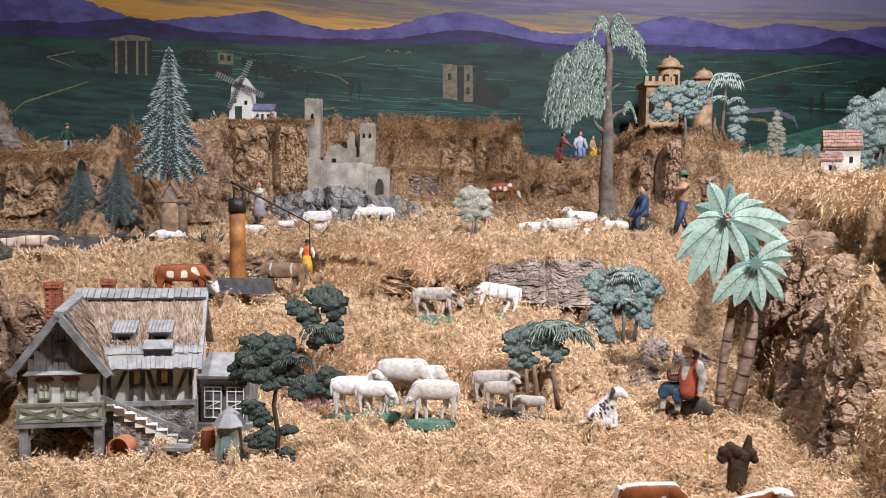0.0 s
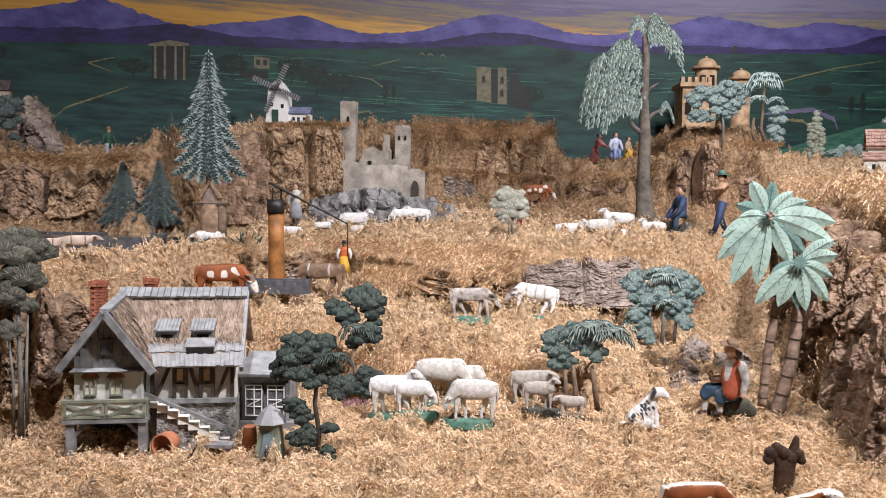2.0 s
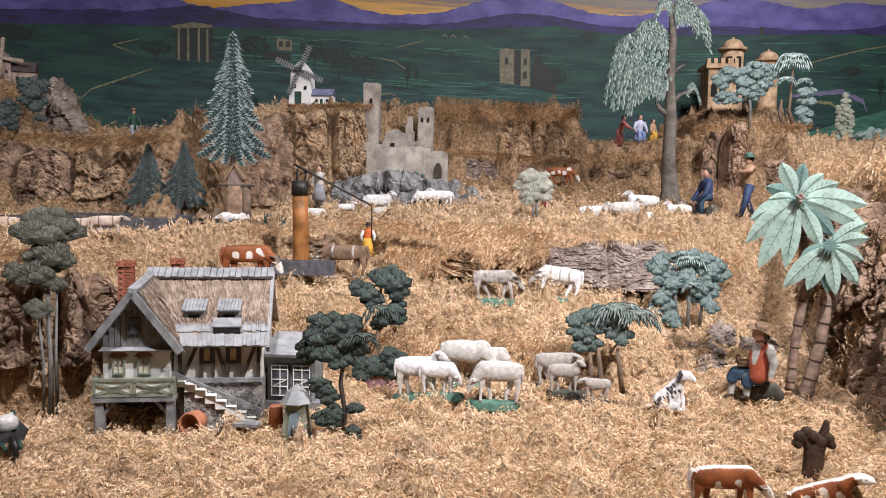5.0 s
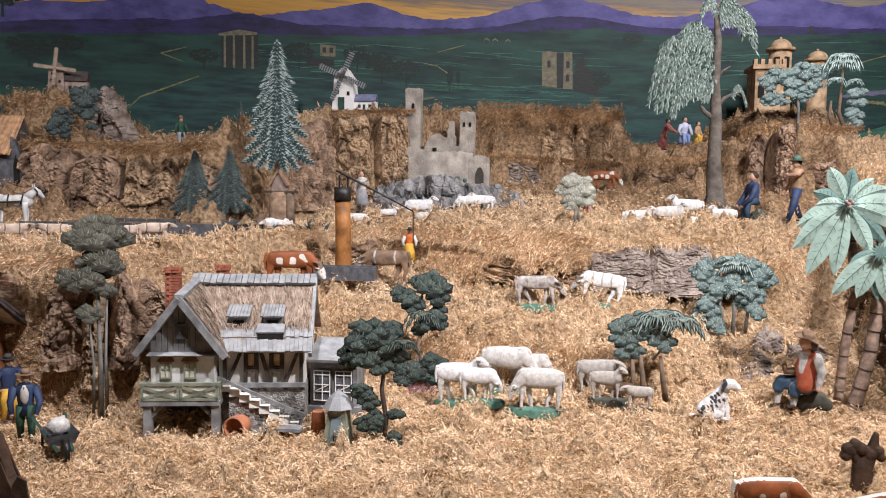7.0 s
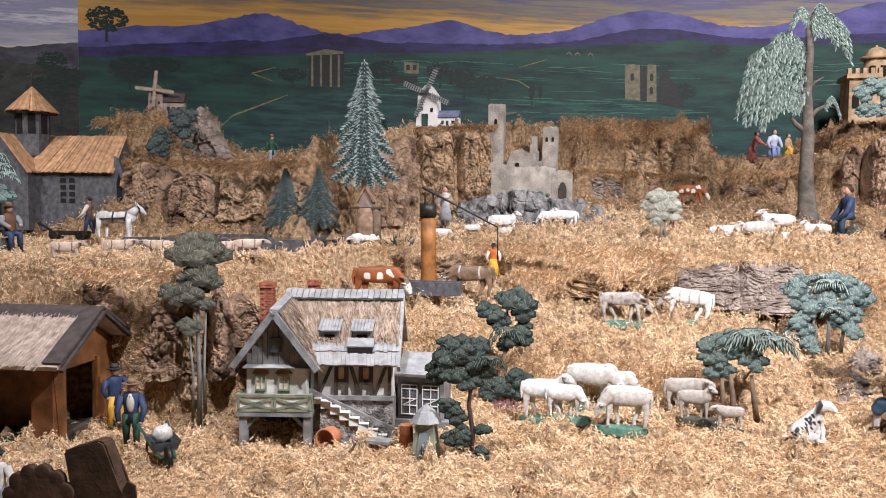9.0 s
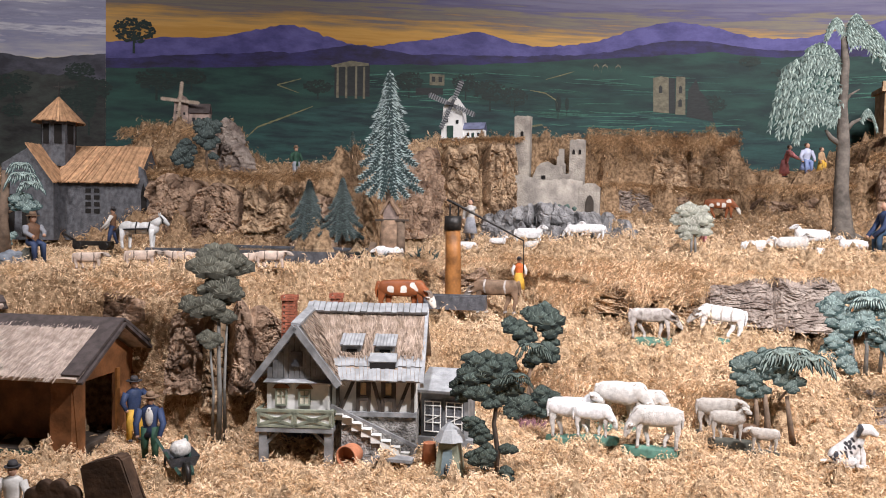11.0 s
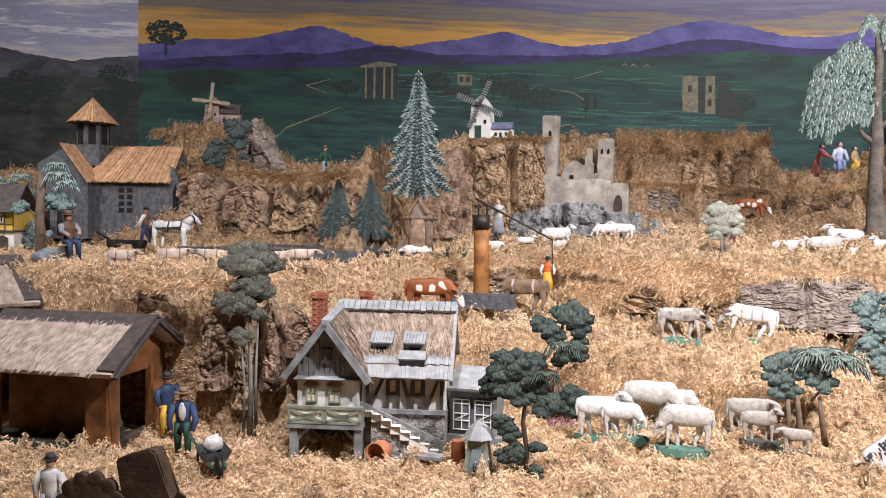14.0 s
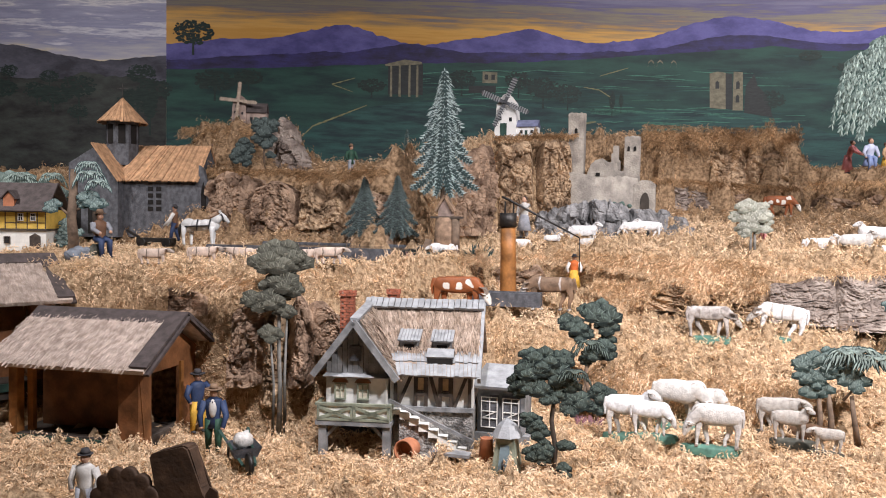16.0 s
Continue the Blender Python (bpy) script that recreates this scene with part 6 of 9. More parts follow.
def scatter_clumps(cx, cz, w, h, r, n, seed):
    """Clumps spread unevenly through an oval crown."""
    rs = random.Random(seed)
    out = []
    for i in range(n):
        a, q = i * 2.4 + rs.uniform(-0.3, 0.3), math.sqrt((i + 0.4) / n)
        out.append((cx + w / 2 * q * math.cos(a), cz + h / 2 * q * math.sin(a), r * rs.uniform(0.75, 1.2)))
    return out


# the dark tree group beside the house
flat_tree("dark_tree", "dark green painted cut-out tree with gnarled thin trunk", -0.293, 1.462, [([(0, 0), (0.004, 0.05), (-0.004, 0.10), (0.0, 0.14), (-0.006, 0.20)], 0.0055, 0.003), ([(0.0, 0.13), (0.02, 0.155), (0.045, 0.175)], 0.003, 0.002), ([(0.0, 0.05), (-0.02, 0.07), (-0.03, 0.08)], 0.003, 0.002), ([(0.0, 0.02), (-0.018, 0.03)], 0.003, 0.002)],
          [(-0.045, 0.185, 0.026), (-0.02, 0.205, 0.028), (-0.062, 0.165, 0.022), (0.004, 0.18, 0.024), (-0.03, 0.155, 0.022), (0.0, 0.145, 0.020), (0.028, 0.162, 0.018), (0.014, 0.205, 0.024), (-0.045, 0.213, 0.02), (-0.038, 0.088, 0.022), (-0.025, 0.075, 0.02), (-0.018, 0.05, 0.018), (0.018, 0.055, 0.014), (-0.035, 0.038, 0.02), (-0.02, 0.028, 0.016), (0.02, 0.012, 0.014)], L_DARK, M_DBARK, 201, [(0.035, 0.19, 0.03)])
flat_tree("dark_tree", "dark green painted cut-out tree with flat top crown", -0.282, 1.80, [([(0.03, 0), (0.018, 0.05), (0.0, 0.10), (0.012, 0.16), (0.01, 0.22)], 0.006, 0.003), ([(-0.01, 0), (0.0, 0.06), (0.005, 0.1)], 0.005, 0.003), ([(0.005, 0.12), (0.03, 0.165)], 0.003, 0.002), ([(0.012, 0.17), (-0.02, 0.20)], 0.003, 0.002)],
          [(0.045, 0.232, 0.030), (0.015, 0.238, 0.026), (0.03, 0.25, 0.022), (-0.02, 0.208, 0.026), (-0.012, 0.19, 0.02), (0.04, 0.165, 0.026), (0.02, 0.15, 0.022), (0.05, 0.15, 0.018), (0.04, 0.06, 0.026), (-0.005, 0.045, 0.026), (-0.03, 0.05, 0.024), (0.06, 0.05, 0.022), (0.03, 0.035, 0.022), (-0.03, 0.025, 0.02)], L_DARK, M_BARKT, 202, [(0.012, 0.175, 0.04)])
flat_tree("shade_tree", "grey-green painted cut-out tree with four trunks", 0.232, 1.800, [([(-0.045, 0), (-0.04, 0.05), (-0.045, 0.1)], 0.007, 0.004), ([(-0.02, 0), (-0.02, 0.05), (-0.028, 0.11)], 0.008, 0.004), ([(0.03, 0), (0.022, 0.05), (0.015, 0.1)], 0.007, 0.004), ([(-0.035, 0.09), (-0.06, 0.12)], 0.003, 0.002), ([(0.0, 0.09), (0.03, 0.13)], 0.003, 0.002)],
          [(-0.075, 0.155, 0.022), (-0.055, 0.165, 0.022), (-0.03, 0.16, 0.026), (-0.07, 0.13, 0.022), (-0.045, 0.135, 0.02), (-0.01, 0.15, 0.024), (0.005, 0.135, 0.022), (-0.04, 0.105, 0.024), (0.01, 0.165, 0.02), (-0.02, 0.175, 0.02), (0.025, 0.13, 0.022)], L_MID, M_BARKT, 203, [(0.02, 0.188, 0.055), (0.058, 0.178, 0.045), (0.0, 0.185, 0.04)])
flat_tree("bush_tree", "teal painted cut-out tree group with drooping tops", 0.465, 2.14, [([(-0.02, 0), (-0.018, 0.07), (-0.03, 0.13)], 0.006, 0.003), ([(0.01, 0), (0.012, 0.07), (0.008, 0.14)], 0.006, 0.003), ([(0.04, 0.02), (0.045, 0.08), (0.05, 0.14)], 0.005, 0.003)],
          [(-0.07, 0.16, 0.024), (-0.055, 0.185, 0.024), (-0.045, 0.15, 0.022), (0.07, 0.17, 0.026), (0.055, 0.15, 0.022), (0.08, 0.145, 0.022), (-0.025, 0.19, 0.02), (0.05, 0.19, 0.022), (-0.06, 0.085, 0.022), (-0.04, 0.105, 0.022), (-0.065, 0.055, 0.022), (-0.045, 0.065, 0.024), (-0.03, 0.035, 0.024), (-0.055, 0.03, 0.018), (-0.03, 0.125, 0.024), (0.045, 0.12, 0.024), (-0.055, 0.125, 0.018), (0.07, 0.115, 0.018), (0.03, 0.165, 0.018), (0.055, 0.1, 0.022), (0.06, 0.075, 0.02), (0.0, 0.15, 0.026), (0.02, 0.195, 0.022), (0.03, 0.09, 0.022)], L_TEAL, M_GREYT, 204, [(0.01, 0.19, 0.042), (0.02, 0.125, 0.03), (-0.01, 0.205, 0.028)])
flat_tree("small_tree", "small sage-green painted cut-out tree", 0.092, 2.43, [([(-0.004, 0), (-0.003, 0.07)], 0.004, 0.003), ([(0.008, 0), (0.006, 0.07)], 0.004, 0.003)], [(0, 0.12, 0.028), (-0.026, 0.105, 0.024), (0.028, 0.105, 0.024), (0.0, 0.098, 0.026), (0.015, 0.125, 0.02), (-0.015, 0.125, 0.02), (-0.012, 0.072, 0.024), (0.018, 0.072, 0.022), (-0.03, 0.068, 0.016)], L_SAGEP, M_GREYT, 205)
# tree in front of the left rocks
flat_tree("slender_tree", "tall slender olive-grey painted cut-out tree", -0.870, 1.515, [([(0.0, -0.005), (0.003, 0.10), (0.0, 0.20), (0.0, 0.36)], 0.006, 0.003), ([(-0.012, -0.005), (-0.010, 0.12), (-0.018, 0.22)], 0.0035, 0.002), ([(0.014, -0.005), (0.012, 0.14), (0.016, 0.26)], 0.004, 0.002)],
          [(-0.030, 0.372, 0.030), (-0.008, 0.392, 0.032), (0.016, 0.385, 0.032), (0.030, 0.366, 0.024), (0.0, 0.368, 0.035), (-0.012, 0.318, 0.027), (0.012, 0.325, 0.030), (0.030, 0.315, 0.022), (-0.036, 0.283, 0.027), (-0.016, 0.290, 0.030), (-0.004, 0.276, 0.022), (0.018, 0.268, 0.016), (-0.022, 0.226, 0.020), (-0.008, 0.222, 0.016)], L_OLIVE, M_GREYT, 206)
# trees round the chapel and on the mound
flat_tree("mound_tree", "dark bluish-green painted cut-out tree by the mound", -1.475, 2.49, [([(0.02, 0), (0.02, 0.07), (0.018, 0.13)], 0.005, 0.003)], [(0.02, 0.155, 0.026), (0.0, 0.14, 0.024), (0.04, 0.135, 0.024), (0.02, 0.12, 0.026), (0.0, 0.10, 0.022), (0.042, 0.10, 0.022), (0.03, 0.08, 0.02), (-0.05, 0.075, 0.024), (-0.035, 0.06, 0.024), (-0.065, 0.055, 0.022), (-0.045, 0.038, 0.024), (-0.07, 0.03, 0.02), (0.04, 0.05, 0.016)], L_SPRUCEM, M_BARKT, 207)
flat_tree("lone_tree", "bare brown trunk with pale drooping side crown", -1.632, 1.80, [([(0, -0.005), (0.003, 0.06), (-0.002, 0.12), (0.006, 0.25)], 0.017, 0.010), ([(0.0, 0.12), (-0.03, 0.15)], 0.004, 0.003), ([(0.004, 0.14), (0.03, 0.155)], 0.004, 0.003)], [(0.045, 0.165, 0.022), (0.06, 0.155, 0.02), (0.03, 0.16, 0.02), (0.052, 0.178, 0.018), (-0.045, 0.155, 0.02)], L_TEAL, M_BARKT, 208, [(0.05, 0.235, 0.045), (0.045, 0.262, 0.035), (0.07, 0.215, 0.035)])
flat_tree("pale_bush", "pale grey-green painted cut-out bushes behind the town house", -2.20, 2.22, [([(0.0, 0), (0, 0.1)], 0.006, 0.004), ([(0.07, 0), (0.07, 0.1)], 0.005, 0.003)], scatter_clumps(0.0, 0.16, 0.2, 0.11, 0.038, 16, 3) + scatter_clumps(0.10, 0.12, 0.08, 0.14, 0.026, 8, 4), L_PALE, M_GREYT, 209, [(0.0, 0.23, 0.06), (0.10, 0.235, 0.045)])
flat_tree("pale_bush", "teal painted cut-out bush beside the chapel", -1.93, 2.12, [([(0.0, 0), (0, 0.06)], 0.005, 0.004)], scatter_clumps(0.0, 0.05, 0.06, 0.08, 0.018, 9, 8), L_TEAL, M_GREYT, 210)
# trees before the domed castle and on the right-hand hill
flat_tree("castle_tree", "teal painted cut-out tree before the domed castle", 0.868, 3.10, [([(0.03, 0), (0.03, 0.08), (0.026, 0.14)], 0.006, 0.004)], scatter_clumps(-0.05, 0.19, 0.10, 0.05, 0.022, 8, 12) + scatter_clumps(0.045, 0.21, 0.08, 0.05, 0.022, 7, 16) + scatter_clumps(-0.055, 0.115, 0.08, 0.04, 0.020, 6, 13) + scatter_clumps(0.03, 0.135, 0.08, 0.035, 0.018, 6, 17) + scatter_clumps(0.0, 0.165, 0.06, 0.03, 0.018, 4, 19), L_TEAL, M_GREYT, 211, z=0.70)
flat_tree("castle_tree", "teal painted cut-out tree with drooping crown", 1.033, 3.075, [([(0.02, 0), (-0.005, 0.07), (0.0, 0.15), (0.005, 0.25)], 0.008, 0.004), ([(-0.02, 0.01), (-0.035, 0.06), (-0.03, 0.11)], 0.008, 0.004)], [(-0.08, 0.19, 0.032), (-0.09, 0.16, 0.028), (-0.06, 0.21, 0.03), (0.045, 0.13, 0.024), (0.05, 0.10, 0.024), (0.04, 0.07, 0.022), (0.05, 0.045, 0.022), (0.045, 0.02, 0.02)], L_TEAL, M_BARKT, 212, [(0.0, 0.255, 0.065), (0.0, 0.235, 0.055), (-0.02, 0.18, 0.035), (0.04, 0.175, 0.03)], z=0.70)
flat_tree("slim_poplar", "slim grey-green painted cut-out poplar", 1.42, 3.55, [([(0, 0), (0, 0.1)], 0.005, 0.003), ([(-0.015, 0), (-0.015, 0.1)], 0.004, 0.003)], [(0, 0.03 + 0.022 * i, 0.017 if i < 8 else 0.012) for i in range(9)] + [(-0.02, 0.04 + 0.02 * i, 0.014) for i in range(7)] + [(0.02, 0.04 + 0.02 * i, 0.014) for i in range(6)], L_SAGE, M_GREYT, 213)
flat_tree("low_bush", "low teal painted cut-out bush on the back hill", 1.50, 3.42, [([(0, 0), (0, 0.03)], 0.004, 0.003)], scatter_clumps(0.0, 0.03, 0.16, 0.045, 0.02, 12, 14), L_TEAL, M_GREYT, 214)
flat_tree("hill_tree", "teal painted cut-out tree beside the farmhouse", 1.385, 2.70, [([(0.0, -0.005), (0.01, 0.07), (0.02, 0.15)], 0.006, 0.004), ([(0.02, 0), (0.035, 0.1)], 0.005, 0.003)], scatter_clumps(0.0, 0.17, 0.12, 0.16, 0.032, 18, 15) + [(-0.03, 0.05, 0.03), (-0.035, 0.02, 0.026), (-0.02, 0.08, 0.026)], L_TEAL, M_GREYT, 215)


# ---- conifers ----
def spruce(name, label, x, y, h, w, leaves, bark, seed, trunk=0.1, rows=13, z=None):
    """A cut-out spruce: tiers of boughs that sweep down and out, each hung with brushed needles, lighter above as a
    painted highlight.
    """
    rs = random.Random(seed)
    t = thing(name, pose(x, y, (gz(x, y) if z is None else z) - 0.004, 0, 0, -math.degrees(math.atan2(x, y)) * 0.6), label, "tree", "conifers")
    bm = bmesh.new()
    tube(bm, [(0, 0.004, 0), (0, 0.004, h * 0.5), (0, 0.003, h * 0.97)], [h * 0.022, h * 0.014, 0.001], 7, 0, 0.6)
    part("trunk", bm, bark, t)
    bm = bmesh.new()
    blade(bm, (0, h * 0.92), (0, h * 1.0), h * 0.022, 0, 1)
    tier = h * (1 - trunk) / rows
    for r in range(rows):
        u = (r + 0.6) / rows
        zc = h * (1 - u * (1 - trunk)) + tier * 1.1
        half = w / 2 * u ** 0.85
        for k, f in enumerate((-1.0, 1.0, -0.60, 0.60, -0.22, 0.24)):
            f *= rs.uniform(0.86, 1.12)
            yy = -0.001 - 0.007 * u - 0.0012 * k
            n = 9
            fall = tier * (1.75 + 0.7 * (1 - abs(f))) * rs.uniform(0.9, 1.1)
            pts = [(half * f * (i / n) ** 0.85, zc - fall * (1.28 * (i / n) - 0.28 * (i / n) ** 3)) for i in range(n + 1)]
            for i, ((ax, az), (bx, bz)) in enumerate(zip(pts, pts[1:])):
                v = i / n
                wide = tier * (0.80 * math.sin(math.pi * (0.18 + 0.72 * v)))
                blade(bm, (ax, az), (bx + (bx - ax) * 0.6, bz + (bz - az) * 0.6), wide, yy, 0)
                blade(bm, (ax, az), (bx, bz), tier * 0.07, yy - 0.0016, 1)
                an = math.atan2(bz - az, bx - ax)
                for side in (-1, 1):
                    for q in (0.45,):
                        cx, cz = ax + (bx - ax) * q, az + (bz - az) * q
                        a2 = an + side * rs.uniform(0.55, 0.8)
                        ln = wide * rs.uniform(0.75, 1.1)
                        # upper needles take the light colour, a highlight painted in
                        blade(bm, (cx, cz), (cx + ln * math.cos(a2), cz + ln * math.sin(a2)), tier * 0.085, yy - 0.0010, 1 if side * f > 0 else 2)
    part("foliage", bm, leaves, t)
    return t


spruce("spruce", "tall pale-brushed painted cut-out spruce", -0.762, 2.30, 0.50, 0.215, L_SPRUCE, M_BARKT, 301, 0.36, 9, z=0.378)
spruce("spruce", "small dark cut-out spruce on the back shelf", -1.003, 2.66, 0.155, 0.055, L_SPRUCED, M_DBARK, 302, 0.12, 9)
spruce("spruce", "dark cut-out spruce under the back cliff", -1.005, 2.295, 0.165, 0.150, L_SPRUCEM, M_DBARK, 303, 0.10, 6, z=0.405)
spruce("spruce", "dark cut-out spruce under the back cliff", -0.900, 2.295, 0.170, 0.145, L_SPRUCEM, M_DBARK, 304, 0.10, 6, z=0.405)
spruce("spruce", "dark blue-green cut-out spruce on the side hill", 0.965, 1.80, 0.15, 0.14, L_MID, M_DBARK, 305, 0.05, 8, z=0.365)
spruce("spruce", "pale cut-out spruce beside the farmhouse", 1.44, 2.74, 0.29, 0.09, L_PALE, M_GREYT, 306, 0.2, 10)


# ---- the weeping tree ----
def weeping_tree():
    t = thing("weeping_tree", grounded(0.537, 2.755, -6), "tall pale grey-green cut-out weeping tree with grey trunk", "tree")
    rs = random.Random(77)
    bm = bmesh.new()
    tube(bm, [(0.010, 0, 0), (0.012, 0, 0.05), (0.004, 0, 0.16), (0.006, 0, 0.30), (0.0, 0, 0.42), (0.004, 0, 0.55), (-0.004, 0, 0.655)], [0.052, 0.030, 0.022, 0.019, 0.014, 0.012, 0.008], 12, 0, 0.75)
    tube(bm, [(0.006, 0, 0.30), (-0.03, -0.004, 0.325), (-0.045, -0.004, 0.35)], [0.010, 0.008, 0.004], 7, 0, 0.75)
    tube(bm, [(0.0, 0, 0.33), (0.03, 0, 0.37), (0.06, 0, 0.385), (0.085, 0, 0.372)], [0.009, 0.006, 0.004, 0.002], 7, 0, 0.75)
    tube(bm, [(0.0, 0, 0.42), (0.02, 0, 0.455), (0.045, 0, 0.47)], [0.006, 0.004, 0.002], 7, 0, 0.75)
    for k in range(6):
        a = k * 1.05
        tube(bm, [(0.012, 0, 0.035), (0.012 + 0.055 * math.cos(a), 0.03 * math.sin(a), 0.012), (0.012 + 0.085 * math.cos(a), 0.05 * math.sin(a), -0.008)], [0.018, 0.012, 0.004], 6, 0, 0.8)
    part("trunk", bm, mat("dark_grey_trunk", (0.125, 0.108, 0.092), 0.8, vary=0.4, scale=40, bump=0.5, bump_scale=150), t, "dark grey trunk with spreading roots")
    bm = bmesh.new()

    def frond(x0, z0, x1, z1, hang, y, wide):
        """An arching limb with hanging leaf sprays along it."""
        n = 11
        last = None
        for i in range(n):
            u = i / (n - 1)
            cx = x0 + (x1 - x0) * u
            cz = z0 + (z1 - z0) * u + 0.035 * math.sin(u * math.pi)
            if last:
                blade(bm, last, (cx + (cx - last[0]) * 0.3, cz), wide * 0.22, y - 0.009, 0)
            last = (cx, cz)
            ln = hang * (0.5 + 0.65 * u) * rs.uniform(0.85, 1.12)
            lean = (x1 - x0) * 0.22
            px, pz = cx, cz
            for k in range(4):
                s = (k + 1) / 4
                qx, qz = cx + lean * s * (1 - 0.4 * s), cz - ln * s
                blade(bm, (px, pz + 0.006), (qx, qz - 0.004), wide * (1.35 - 0.40 * s), y + rs.uniform(-0.002, 0.002), (2, 0, 1)[i % 3])
                for side in (-1, 1, -1, 1):
                    f = rs.random()
                    bx, bz = px + (qx - px) * f, pz + (qz - pz) * f
                    l2 = wide * rs.uniform(0.8, 1.3)
                    a = -math.pi / 2 + side * rs.uniform(0.2, 0.6) + (0.25 if x1 > x0 else -0.25)
                    blade(bm, (bx, bz), (bx + l2 * math.cos(a), bz + l2 * math.sin(a)), wide * 0.28, y - 0.006 + rs.uniform(-0.002, 0.002), 1 if side > 0 else 2)
                blade(bm, (px, pz), (qx, qz), wide * 0.14, y - 0.0075, 0)
                px, pz = qx, qz

    frond(0.0, 0.55, -0.10, 0.60, 0.075, 0.006, 0.016)
    frond(0.0, 0.545, -0.165, 0.545, 0.085, 0.002, 0.016)
    frond(0.0, 0.48, -0.18, 0.475, 0.10, -0.003, 0.016)
    frond(0.0, 0.43, -0.16, 0.435, 0.115, -0.008, 0.016)
    frond(-0.01, 0.40, -0.12, 0.39, 0.085, -0.012, 0.015)
    frond(0.0, 0.645, -0.045, 0.655, 0.03, 0.0, 0.014)
    frond(0.005, 0.640, 0.105, 0.610, 0.085, -0.006, 0.016)
    frond(0.005, 0.65, 0.07, 0.64, 0.07, -0.003, 0.015)
    frond(0.005, 0.655, 0.05, 0.66, 0.04, -0.002, 0.014)
    frond(0.05, 0.378, 0.09, 0.365, 0.02, -0.002, 0.008)
    part("crown", bm, L_PALE, t, "hanging pale grey-green leaf sprays")


weeping_tree()


# ---- the cut-out palms ----
def palm_leaf(x0, z0, ang, ln, w, y):
    """A broad pointed leaf with midrib and side veins, slightly folded."""
    bm = bmesh.new()
    n, bend = 9, 0.22 * math.cos(math.radians(ang)) * -1
    up, mid, lo = [], [], []
    a = math.radians(ang)
    for i in range(n + 1):
        u = i / n
        cx, cz = x0 + ln * u * math.cos(a), z0 + ln * u * math.sin(a) - abs(bend) * ln * u * u
        d = Vector((-math.sin(a), 0, math.cos(a)))
        half = w * 0.47 * math.sin(math.pi * min(1, u ** 1.25 * 0.97 + 0.03)) ** 0.8 * (1 if u < 1 else 0)
        mid.append(bm.verts.new((cx, y - 0.003, cz)))
        up.append(bm.verts.new(Vector((cx, y, cz)) + d * half))
        lo.append(bm.verts.new(Vector((cx, y, cz)) - d * half))
    for i in range(n):
        bm.faces.new((mid[i], mid[i + 1], up[i + 1], up[i]))
        bm.faces.new((lo[i], lo[i + 1], mid[i + 1], mid[i]))
    pts = [v.co.copy() for v in mid]
    for i in range(1, n - 1):
        p = pts[i]
        half = (up[i].co - mid[i].co).length
        blade(bm, (pts[i - 1].x, pts[i - 1].z), (pts[i + 1].x, pts[i + 1].z), 0.0012, y - 0.0042, 1)
        for side in (1, -1):
            a2 = a + side * 0.85
            l2 = half * 0.85
            blade(bm, (p.x, p.z), (p.x + l2 * math.cos(a2), p.z + l2 * math.sin(a2)), 0.0009, y - 0.0036, 1)
    return bm


